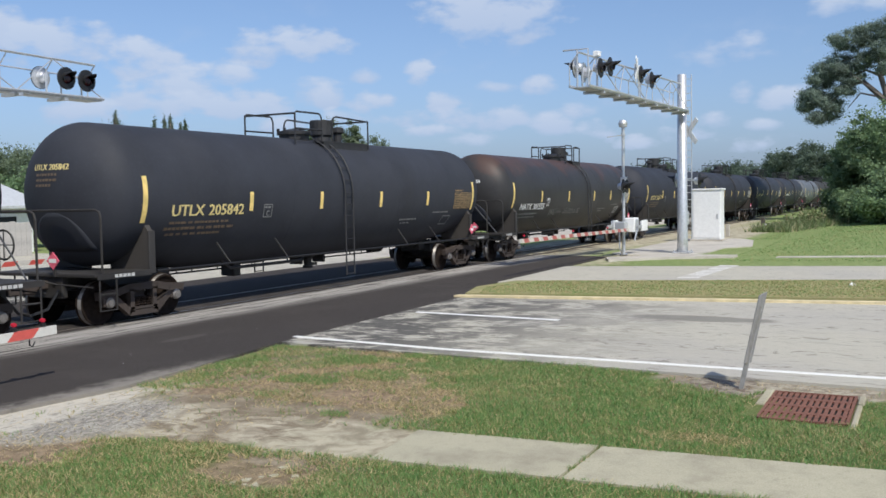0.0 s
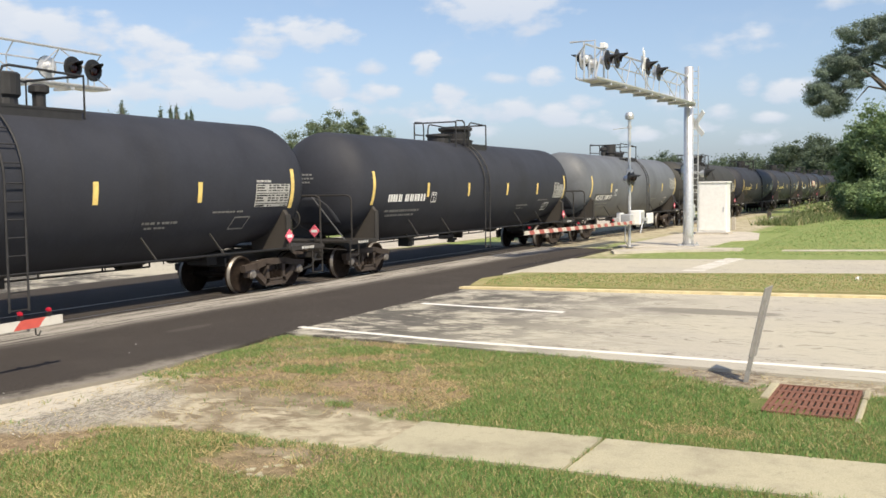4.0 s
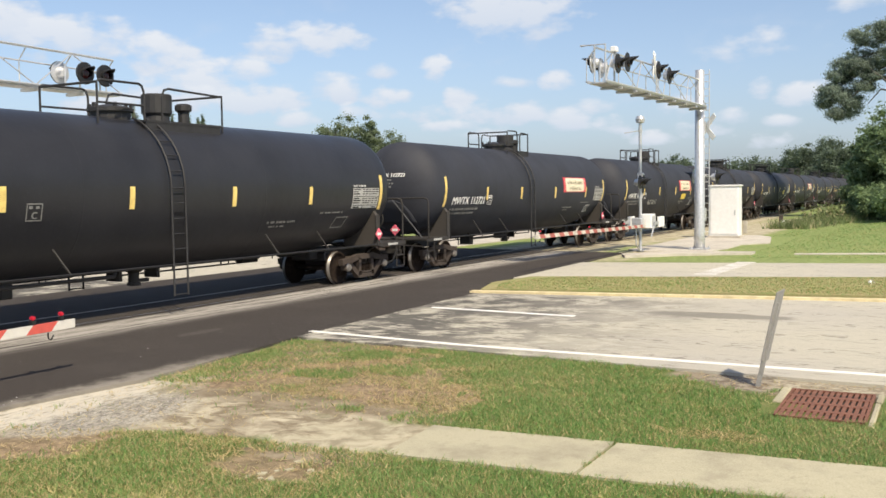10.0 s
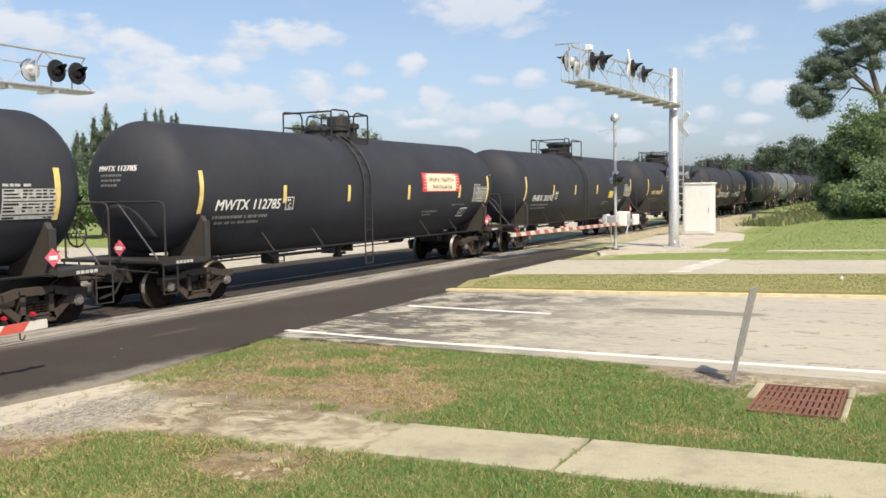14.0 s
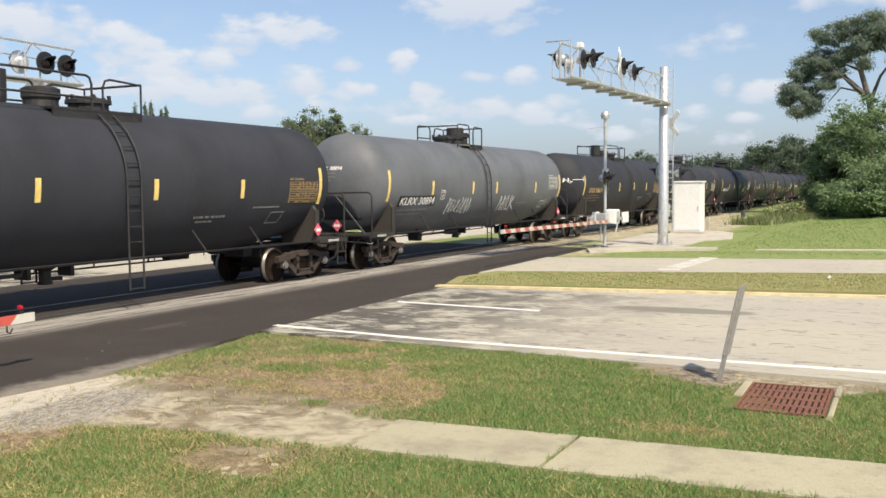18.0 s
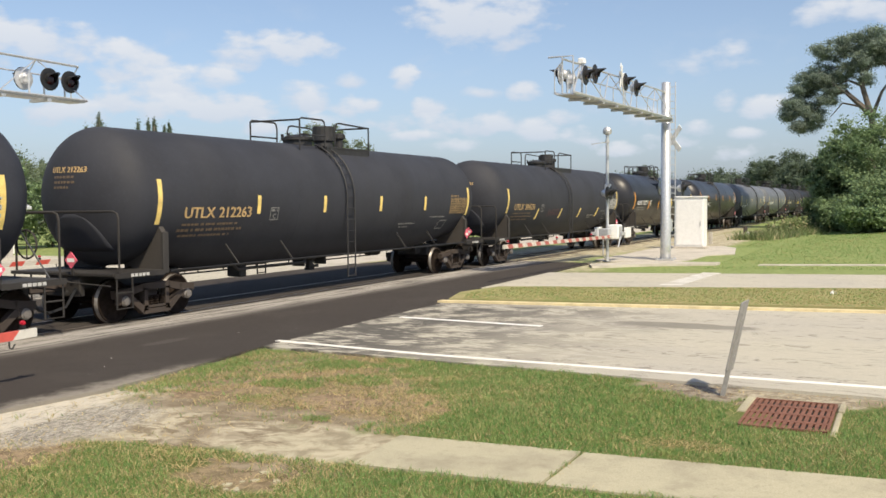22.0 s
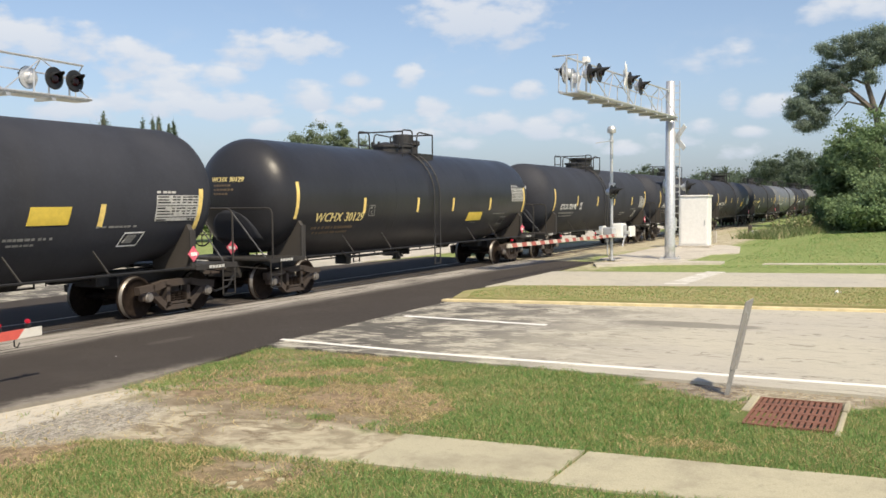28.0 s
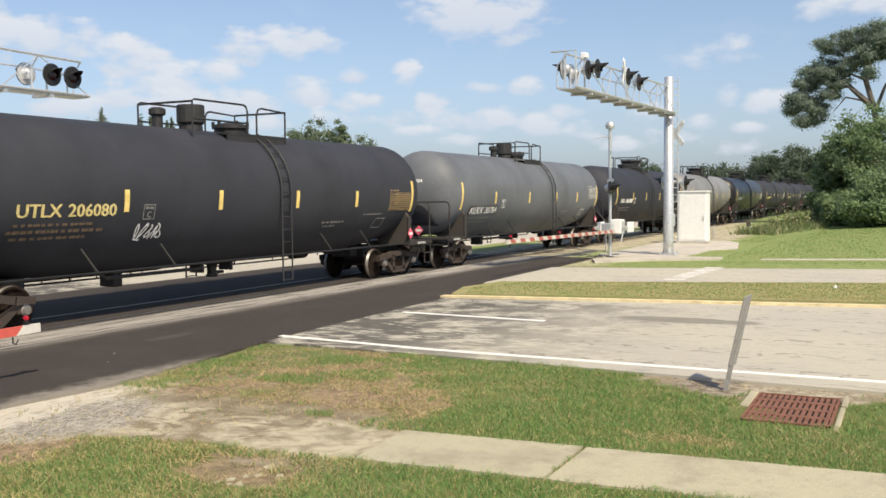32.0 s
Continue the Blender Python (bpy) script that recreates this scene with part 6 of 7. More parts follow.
def build_cabinet():
    c = thing("signal_cabinet", (50.95, -5.25, -0.03), "tall white steel signal cabinet on a concrete pad", "cabinet")
    part("body", boxes((-0.48, 0.48, -0.74, 0.74, 0.10, 2.70), bevel=0.02), M_WHITE, c)
    part("roof", boxes((-0.54, 0.54, -0.80, 0.80, 2.70, 2.78), bevel=0.015), M_WHITE, c)
    part("door", boxes((-0.505, -0.483, -0.68, 0.68, 0.2, 2.60), bevel=0.006), M_WHITE, c)
    part("door_handle", boxes((-0.53, -0.507, -0.60, -0.55, 1.2, 1.45)), M_GALV, c)
    part("plinth", boxes((-0.6, 0.6, -0.85, 0.85, 0.0, 0.10), bevel=0.01), M_PAD, c)
    p = thing("marker_post", (57.0, -5.15, -0.06), "short white concrete marker post", "post", "marker posts")
    part("shaft", boxes((-0.1, 0.1, -0.1, 0.1, 0, 0.72), bevel=0.02), M_PAD, p)
    p = thing("marker_post", (65.6, -5.85, -0.07), "weathered grey wooden stub post with a white tag", "post", "marker posts")
    part("shaft", boxes((-0.12, 0.12, -0.12, 0.12, 0, 0.85), bevel=0.02), M_TIE, p)
    part("tag", boxes((-0.14, -0.125, -0.25, -0.08, 0.1, 0.5)), M_WHITE, p)


def build_pads():
    setting("kerb_pad", slab(((34.8, -4.8), (36.0, -4.3), (38.3, -5.9), (38.7, -8.9), (37.9, -8.9), (36.6, -6.6)), -0.3, 0.03), M_PAD, "low pale concrete kerb at the corner of the road", "pad")
    setting("concrete_pad", slab(((38.6, -4.0), (38.9, -6.9), (41.0, -7.3), (44.5, -7.3), (46.0, -8.3), (52.0, -7.4), (53.5, -6.6), (53.5, -3.4), (39.5, -3.5)), -0.3, -0.02), M_PAD, "pale concrete and sand pad round the signal base", "pad")
    setting("side_path", slab(((38.3, -10.4), (38.9, -10.4), (40.6, -15.8), (46.0, -40), (45.3, -40), (40.0, -15.8)), -0.3, -0.03), M_PAD, "thin pale concrete path through the lawn", "path")


def build_delineator():
    d = thing("delineator_sign", (12.43, -13.52, -0.05), "leaning bare metal road sign seen edge-on in a dirt patch", "road sign")
    grey = plain("dull_weathered_zinc", (0.28, 0.275, 0.26), 0.7, 0.1, 0.2, 8)
    d.matrix_basis = pose(12.43, -13.52, -0.06, 11.5, 4.0, 0)
    part("post", boxes((-0.03, 0.03, -0.025, 0.0, -0.2, 1.1), (-0.03, -0.02, 0.0, 0.03, -0.2, 1.1), (0.02, 0.03, 0.0, 0.03, -0.2, 1.1)), grey, d)
    bm = boxes((-0.008, 0.008, -0.155, 0.155, 0.0, 0.92), bevel=0.003)
    for v in bm.verts:
        if v.co.z > 0.8:
            v.co.z += 0.16 * v.co.y
    plate = part("plate", bm, grey, d, "worn galvanised plate")
    plate.matrix_basis = pose(0.045, 0.0, 0.34, 0, 0, -97)
    for z in (0.2, 0.7):
        part("bolt", lathe(bmesh.new(), [(0.018, 0.008), (0.018, 0.022)], "x", 8, (0, 0, z)), M_GALV, plate)


def build_drain():
    g = thing("storm_drain", (11.55, -14.43, -0.05), "rusty brown cast-iron drain grate in a concrete frame", "drain")
    rust = plain("rusty_cast_iron", (0.185, 0.080, 0.052), 0.85, 0.0, 0.35, 14)
    pit = plain("drain_pit_shade_black", (0.018, 0.015, 0.013), 0.95)
    hx, hy = 0.78, 0.475
    part("surround", boxes((-hx + 0.75, hx + 0.06, hy + 0.015, hy + 0.12, -0.1, 0.025), bevel=0.015), M_WALK, g)
    part("surround", boxes((hx - 0.35, hx + 0.06, -hy - 0.09, -hy - 0.015, -0.1, 0.02), bevel=0.015), M_WALK, g)
    part("surround", boxes((-hx - 0.06, hx - 0.45, -hy - 0.08, -hy - 0.015, -0.1, 0.015), bevel=0.015), M_WALK, g)
    part("surround", boxes((hx + 0.015, hx + 0.09, -hy + 0.1, hy - 0.05, -0.1, 0.018), bevel=0.015), M_WALK, g)
    # solid near-black block under the bars: shade and grime put into its colour
    part("pit", boxes((-hx, hx, -hy, hy, -0.3, -0.003)), pit, g)
    part("rim", boxes((-hx, hx, hy - 0.03, hy, -0.05, 0.028), (-hx, hx, -hy, -hy + 0.03, -0.05, 0.028), (-hx, -hx + 0.045, -hy, hy, -0.05, 0.027), (hx - 0.045, hx, -hy, hy, -0.05, 0.027)), rust, g)
    me = mesh_of("grate_bar", boxes((-hx + 0.03, hx - 0.03, -0.021, 0.021, 0.004, 0.022), bevel=0.003), rust)
    n = 14
    for i in range(1, n):
        part("grate_bar", me, None, g).location = (0, -hy + 2 * hy * i / n, 0)
    me = mesh_of("cross_bar", boxes((-0.045, 0.045, -hy + 0.03, hy - 0.03, 0.004, 0.0235), bevel=0.003), rust)
    for i in range(1, 4):
        part("cross_bar", me, None, g).location = (-hx + 2 * hx * i / 4, 0, 0)


build_pads()
build_gantry_near()
build_gantry_far()
build_gate_far()
build_gate_near()
build_gate_behind()
build_cabinet()
build_delineator()
build_drain()


# ---- planting ----
def leaf_material(name, dark, light, straw=None, patch=None):
    n = Net(name)
    c = n.mix(n.island(), dark, light)
    c = n.mix(n.ramp(n.noise(0.35, 3, 0.5, n.world()), 0.35, 0.7), c, tuple(v * 0.7 for v in light))
    if patch:
        c = n.mix(n.math("MULTIPLY", n.ramp(n.noise(1.7, 4, 0.62, n.world()), 0.54, 0.66), 0.5), c, patch)
    if straw:
        c = n.mix(n.ramp(n.island(), 0.76, 0.82), c, straw)
    m = n.done(c, 0.6, 0, None, 0, 0.25)
    tr = n.t.nodes.new("ShaderNodeBsdfTranslucent")
    n.t.links.new(c, tr.inputs[0])
    mx = n.t.nodes.new("ShaderNodeMixShader")
    mx.inputs[0].default_value = 0.4
    out = n.t.nodes["Material Output"]
    n.t.links.new(n.b.outputs[0], mx.inputs[1]), n.t.links.new(tr.outputs[0], mx.inputs[2])
    n.t.links.new(mx.outputs[0], out.inputs[0])
    return m


M_PINE = leaf_material("pine_needles", (0.175, 0.235, 0.190), (0.335, 0.410, 0.335))
M_LEAF = leaf_material("broad_green_leaves", (0.130, 0.210, 0.100), (0.285, 0.390, 0.195))
M_FAR = leaf_material("distant_dark_foliage", (0.100, 0.140, 0.100), (0.180, 0.235, 0.165))
M_GROVE = leaf_material("hazy_grove_foliage", (0.125, 0.170, 0.110), (0.250, 0.310, 0.195))
M_WEED = leaf_material("tall_weeds", (0.110, 0.165, 0.062), (0.270, 0.330, 0.145), (0.40, 0.37, 0.21))
M_BARK = plain("grey_pine_bark", (0.17, 0.145, 0.125), 0.9, 0, 0.35, 3, 0.02)
M_GRASS = leaf_material("lawn_grass", (0.120, 0.235, 0.064), (0.300, 0.480, 0.165), (0.46, 0.39, 0.19), (0.42, 0.42, 0.17))
M_STRAW = leaf_material("dry_straw_grass", (0.36, 0.275, 0.135), (0.80, 0.64, 0.36), (0.26, 0.28, 0.10), (0.80, 0.68, 0.36))


def leaves(rng, clumps, count, size, flat=0.7, loose=0.62):
    """Quads of leaf scattered through clumps of (x, y, z, radius, height)."""
    cl = np.array(clumps, dtype=float)
    wgt = cl[:, 3] ** 2 * cl[:, 4]
    pick = rng.choice(len(cl), count, p=wgt / wgt.sum())
    d = rng.normal(size=(count, 3))
    d /= np.linalg.norm(d, axis=1)[:, None]
    rad = np.abs(rng.normal(size=count)) * loose
    c = cl[pick, :3] + d * np.minimum(rad, 1.5)[:, None] * np.stack([cl[pick, 3], cl[pick, 3], cl[pick, 4]], 1)
    u = rng.normal(size=(count, 3))
    u[:, 2] *= flat
    u /= np.linalg.norm(u, axis=1)[:, None]
    v = np.cross(u, d + 0.35 * rng.normal(size=(count, 3)))
    v /= np.linalg.norm(v, axis=1)[:, None] + 1e-9
    s = size * (0.6 + 0.8 * rng.random(count))[:, None]
    verts = np.stack([c - u * s * 0.5, c + v * s * 0.3, c + u * s * 0.6, c - v * s * 0.3], 1).reshape(-1, 3)
    return verts, np.arange(4 * count).reshape(-1, 4)


def spread(rng, centre, radii, n, r0, r1, shell=0.5):
    """Clumps filling an uneven oval."""
    out = []
    for _ in range(n):
        d = rng.normal(size=3)
        d /= np.linalg.norm(d)
        f = shell + (1 - shell) * rng.random()
        r = rng.uniform(r0, r1)
        out.append((centre[0] + d[0] * radii[0] * f, centre[1] + d[1] * radii[1] * f, centre[2] + d[2] * radii[2] * f, r, r * rng.uniform(0.6, 0.9)))
    return out


def bend(rng, a, b, sag, n=6):
    a, b = Vector(a), Vector(b)
    j = Vector(rng.normal(size=3)) * (b - a).length * 0.05
    return [a.lerp(b, i / n) + (j + Vector((0, 0, sag * (b - a).length))) * math.sin(math.pi * i / n) for i in range(n + 1)]


def tree(name, base, label, category, clumps, count, size, mat, trunk, limbs=10, seed=1, group="", bark=None, loose=0.62):
    """trunk: points and the radius at the foot; clumps lie round the base."""
    rng = np.random.default_rng(seed)
    t = thing(name, base, label, category, group)
    pts, r = trunk
    bm = bmesh.new()
    tube(bm, pts, r, 10, r * 0.35)
    order = rng.permutation(len(clumps))[:limbs]
    for i in order:
        c = Vector(clumps[i][:3])
        k = int(rng.integers(max(1, len(pts) // 2), len(pts)))
        tube(bm, bend(rng, pts[k], c, -0.08), r * 0.33, 6, r * 0.06)
    part("trunk", bm, bark or M_BARK, t, "", True)
    v, f = leaves(rng, clumps, count, size, 0.7, loose)
    part("crown", cloud_mesh("crown", v, f, mat), None, t)
    return t


def towards(az, dist):
    """A place on the ground at an azimuth from the eye."""
    a = radians(az)
    return (dist * math.cos(a), -15.645 + dist * math.sin(a), -0.1)


def build_trees():
    rng = np.random.default_rng(5)
    # the big pine by the field: bare forked trunk under a broad crown of rounded needle tufts
    base, far = towards(1.70, 90), 90

    def up(az, el, deep=0.0):
        """A place in the pine by its bearing and height angle from the eye."""
        return (deep, far * math.radians(az - 1.70), 2.55 + far * math.tan(math.radians(el)))
    cl = []
    for az, el, wide, tall in ((4.0, 8.25, 0.88, 0.5), (2.85, 8.5, 0.85, 0.5), (1.72, 8.6, 0.8, 0.55), (5.39, 6.39, 0.68, 0.68), (4.51, 7.02, 0.8, 0.6), (5.85, 5.35, 0.55, 0.48), (6.25, 4.83, 0.25, 0.18), (5.08, 5.12, 0.66, 0.42),
                               (3.92, 6.37, 0.6, 0.52), (5.54, 4.14, 0.38, 0.25), (4.89, 4.43, 0.42, 0.34), (3.35, 7.02, 0.5, 0.42), (2.55, 7.45, 0.5, 0.38), (1.82, 7.83, 0.5, 0.42), (2.2, 6.64, 0.25, 0.18), (0.83, 8.41, 0.88, 0.55),
                               (0.0, 7.4, 0.88, 0.7), (-0.84, 6.1, 0.74, 0.65), (0.53, 7.02, 0.5, 0.36), (-0.59, 4.85, 0.59, 0.44), (4.26, 5.59, 0.42, 0.2)):
        for _ in range(int(10 + 62 * wide * tall)):
            a, f = rng.uniform(0, 2 * math.pi), math.sqrt(rng.random())
            r = rng.uniform(0.34, 0.66)
            x, y, z = up(az + wide * f * math.cos(a), el + tall * f * math.sin(a), rng.uniform(-2.2, 2.2))
            cl.append((x, y, z, r, r * 0.66))
    pine = tree("pine_tree", base, "tall pine with a bare forked trunk and broad ragged crown", "tree", cl, 210000, 0.125, M_PINE,
                ([(0, 0.3, 0), (0, 0.2, 3), up(1.69, 1.64), up(1.77, 3.65), up(1.95, 4.74), up(2.4, 6.29), up(2.13, 7.49), up(1.71, 8.06)], 0.40), 6, 3, "", None, 0.74)
    for r, line in ((0.27, ((1.95, 4.74), (2.67, 5.45), (3.25, 6.03), (3.74, 5.96), (4.4, 5.53), (5.13, 4.72))), (0.13, ((2.4, 6.29), (3.11, 6.64), (3.83, 6.37))), (0.11, ((2.01, 5.04), (3.39, 5.42), (4.02, 4.67))),
                    (0.18, ((1.89, 4.58), (1.41, 5.93), (0.59, 7.08))), (0.12, ((2.26, 6.89), (2.84, 7.84), (3.71, 8.14))), (0.12, ((3.3, 6.0), (4.1, 6.5), (5.0, 6.6)))):
        limb = bmesh.new()
        tube(limb, [up(az, el) for az, el in line], r, 8, r * 0.3)
        part("limb", limb, M_BARK, pine, "", True)
    # dense broad-leaved growth at its foot
    for i, (az, dist, rad, h, seed) in enumerate(((1.6, 84, 3.9, 10.6, 11), (-0.9, 86, 5.2, 7.6, 12), (3.0, 88, 2.6, 5.6, 13), (3.5, 80, 1.9, 3.0, 14), (0.3, 76, 4.2, 5.0, 15), (-1.8, 78, 4.5, 5.8, 16), (2.0, 74, 2.6, 3.4, 17), (4.1, 92, 2.0, 3.6, 18), (-3.5, 84, 6.0, 9.0, 19), (3.2, 87, 2.6, 9.8, 20), (4.2, 86, 1.7, 7.6, 21))):
        r2 = np.random.default_rng(seed)
        cl = spread(r2, (0, 0, h * 0.52), (rad, rad, h * 0.42), 130, rad * 0.12, rad * 0.26, 0.35)
        tree("shade_tree", towards(az, dist), "dense bright green broad-leaved tree at the field's edge", "tree", cl, 23000, 0.21, M_LEAF,
             ([(0, 0, 0), (0.1, 0.1, h * 0.3), (0, 0.2, h * 0.55)], 0.2), 8, seed, "trees at the field's edge", None, 0.78)
    # dark trees far along the track
    far = ((6.6, 190, 6.6, 13.0), (5.3, 178, 5.0, 11.2), (7.9, 205, 5.0, 9.6), (10.2, 260, 8.0, 11.6), (11.6, 280, 7.5, 10.4), (9.2, 250, 6.0, 8.4), (13.9, 270, 6.5, 13.0), (15.2, 265, 7.0, 11.6), (12.4, 300, 7.0, 9.4), (16.5, 280, 6.0, 9.0),
           (18.5, 290, 7.0, 6.0), (21.0, 260, 8.0, 6.4), (24.0, 240, 8.0, 6.2), (27.0, 220, 7.0, 6.4), (3.0, 180, 8.0, 9.0))
    for i, (az, dist, rad, h) in enumerate(far):
        r2 = np.random.default_rng(40 + i)
        cl = spread(r2, (0, 0, h * 0.55), (rad, rad, h * 0.40), 170, rad * 0.15, rad * 0.28, 0.3)
        tree("distant_tree", towards(az, dist), "dark rounded tree far along the track", "tree", cl, 44000 if i < 3 else 15000, 0.32 if i < 3 else 0.5, M_FAR, ([(0, 0, 0), (0, 0.2, h * 0.5)], 0.3), 4, 60 + i, "distant trees", None, 0.60)
    # behind the train: spires and a loose grove
    for i, (az, dist, h, rad) in enumerate(((46.18, 120, 13.7, 1.5), (46.9, 121, 12.2, 1.4), (47.47, 122, 10.3, 1.2), (47.8, 119, 10.2, 1.2), (45.69, 124, 11.8, 1.3), (44.07, 124, 13.1, 1.0), (43.51, 122, 13.1, 0.9), (43.2, 123, 13.4, 0.9), (42.64, 125, 12.7, 0.9), (42.36, 122, 12.8, 0.9), (48.3, 118, 8.6, 2.0), (45.0, 128, 10.6, 1.9), (49.2, 118, 8.0, 2.2), (41.8, 128, 10.4, 1.8))):
        r2 = np.random.default_rng(80 + i)
        cl = []
        for k in range(44):
            f = (k + 1) / 44
            w = rad * (1.02 - f) ** 0.8 * 1.5
            cl.append((r2.uniform(-w, w) * 0.7, r2.uniform(-w, w) * 0.7, h * (0.30 + 0.69 * f), 0.22 + w * 0.6, 0.7))
        con = tree("cypress", towards(az, dist), "slim dark conifer behind the train", "tree", cl, 15000, 0.19, M_FAR, ([(0, 0, 0), (0, 0, h * 0.5), (0, 0, h * 0.97)], 0.2), 2, 90 + i, "conifers", None, 0.5)
        heart = bmesh.new()
        lathe(heart, [(max(0.04, rad * (1.02 - f) ** 0.8 * 1.05 * r2.uniform(0.75, 1.15)), h * (0.05 + 0.93 * f)) for f in (k / 16 for k in range(17))], "z", 11)
        for v in heart.verts:
            v.co.x, v.co.y = v.co.x * r2.uniform(0.8, 1.2), v.co.y * r2.uniform(0.8, 1.2)
        part("inner_foliage", heart, M_FAR, con)
    for i, (az, dist, h, rad) in enumerate(((35.2, 110, 11.4, 2.2), (34.6, 108, 12.0, 2.0), (34.0, 112, 12.2, 2.0), (33.2, 110, 11.4, 2.0), (32.5, 109, 12.9, 1.0), (31.8, 112, 10.4, 1.8), (30.9, 112, 10.6, 1.7), (36.1, 112, 10.0, 2.2), (33.9, 113, 11.2, 2.6), (50.8, 95, 8.2, 3.0), (52.4, 92, 8.6, 3.2), (53.8, 96, 9.0, 3.4), (29.0, 118, 6.4, 2.4))):
        r2 = np.random.default_rng(120 + i)
        cl = spread(r2, (0, 0, h * 0.6), (rad, rad, h * 0.37), 130, rad * 0.22, rad * 0.40, 0.1)
        tree("grove_tree", towards(az, dist), "dark loose-crowned tree beyond the railway", "tree", cl, 23000, 0.19, M_GROVE, ([(0, 0, 0), (0.1, 0, h * 0.4), (0, 0.1, h * 0.8)], 0.22), 6, 140 + i, "grove trees", None, 0.78)


def build_hedge():
    """Bright shrubs along the lawn beyond the railway, seen through the gaps between the cars."""
    for i, (az, dist, rad, h) in enumerate(((40.2, 66, 2.4, 4.4), (42.4, 64, 2.6, 5.0), (44.6, 66, 2.3, 4.2), (46.6, 63, 2.6, 5.2), (48.8, 64, 2.5, 4.6), (50.8, 62, 2.3, 5.0), (52.4, 70, 2.4, 5.4))):
        cl = spread(np.random.default_rng(170 + i), (0, 0, h * 0.5), (rad, rad, h * 0.46), 50, rad * 0.2, rad * 0.4, 0.2)
        tree("shrub", towards(az, dist), "leafy green shrub on the lawn beyond the railway", "shrub", cl, 9000, 0.22, M_LEAF, ([(0, 0, 0), (0.1, 0, h * 0.5)], 0.12), 5, 180 + i, "hedge shrubs", None, 0.5)


def build_litter():
    scrap = thing("litter", (25.97, -13.95, 0.055), "crumpled scrap of white paper on the dry median", "litter")
    bm = bmesh.new()
    rng = random.Random(8)
    for k in range(5):
        a = k * 1.257
        tip = bm.verts.new((0.08 * math.cos(a), 0.08 * math.sin(a), rng.uniform(0.02, 0.08)))
        low = bm.verts.new((0.085 * math.cos(a + 0.7), 0.085 * math.sin(a + 0.7), 0.0))
        top = bm.verts.new((rng.uniform(-0.03, 0.03), rng.uniform(-0.03, 0.03), 0.10))
        bm.faces.new((tip, low, top))
    part("sheet", bm, M_WHITE, scrap)


def build_house():
    h = thing("house", (28.6, 30.4, -0.06), "low white house with a pale metal roof behind the track", "house", turn=8)
    part("wall", boxes((-6.5, 6.5, -3.5, 3.5, 0, 2.5)), M_WHITE, h)
    bm = bmesh.new()
    prof = [(-4.2, 2.4), (0, 3.9), (4.2, 2.4), (4.2, 2.55), (0, 4.08), (-4.2, 2.55)]
    rings = [[bm.verts.new((x, y, z)) for y, z in prof] for x in (-7.1, 7.1)]
    for k in range(6):
        bm.faces.new((rings[0][k], rings[0][(k + 1) % 6], rings[1][(k + 1) % 6], rings[1][k]))
    bm.faces.new(rings[0][::-1]), bm.faces.new(rings[1])
    part("roof", bm, plain("pale_metal_roof", (0.55, 0.56, 0.56), 0.5, 0.1), h)
    glass = plain("dark_window_glass", (0.03, 0.035, 0.04), 0.15)
    for x in (-4.6, -1.6, 1.8, 4.6):
        w = part("window", boxes((x - 0.75, x + 0.75, -3.56, -3.502, 0.95, 2.05)), M_WHITE, h)
        part("pane", boxes((x - 0.66, x + 0.66, -3.585, -3.565, 1.03, 1.97)), glass, w)
    part("chimney", boxes((1.5, 2.2, -0.35, 0.35, 3.6, 4.5)), M_PAD, h)
    f = thing("fence", (0, 24.2, -0.06), "weathered grey board fence beyond the track", "fence")
    me = mesh_of("board", boxes((-0.15, 0.15, -0.012, 0.012, 0, 1.75)), plain("silvered_timber", (0.42, 0.40, 0.37), 0.9, 0, 0.2, 2))
    for i in range(60):
        part("board", me, None, f).matrix_basis = pose(14 + 0.31 * i, random.uniform(-0.01, 0.01), random.uniform(-0.03, 0.03))
    part("fence_rail", boxes((14, 32.5, 0.015, 0.06, 1.2, 1.3)), M_TIE, f)


def wave(x, y, s, k):
    return np.sin(x * s + 1.7 * np.sin(y * s * 0.8 + k)) * np.sin(y * s * 1.13 + 1.3 * np.sin(x * s * 0.9 + 2 * k))


def field(name, rng, n, where, height, width, mat, label, category, loose=0.45):
    """Blades of grass as leaning triangles; where(rng, n) gives their feet."""
    p = where(rng, n)
    n = len(p)
    a = rng.random(n) * 2 * math.pi
    lean = rng.normal(size=(n, 2)) * loose
    h = height * (0.45 + 0.9 * rng.random(n)) * (1.0 + 0.35 * wave(p[:, 0], p[:, 1], 7.0, 2.0))
    side = np.stack([np.cos(a), np.sin(a), np.zeros(n)], 1) * (width * (0.6 + 0.8 * rng.random(n)))[:, None]
    tip = p + np.stack([lean[:, 0] * h, lean[:, 1] * h, h], 1)
    verts = np.stack([p - side / 2, p + side / 2, tip], 1).reshape(-1, 3)
    ob = new(name, cloud_mesh(name, verts, np.arange(3 * n).reshape(-1, 3), mat))
    return tagged(ob, label, category, kind="stuff")


def oval_np(x, y, cx, cy, rx, ry):
    return ((x - cx) / rx) ** 2 + ((y - cy) / ry) ** 2 < 1 + 0.45 * wave(x, y, 5.0, cx) + 0.25 * wave(x, y, 13.0, cy)


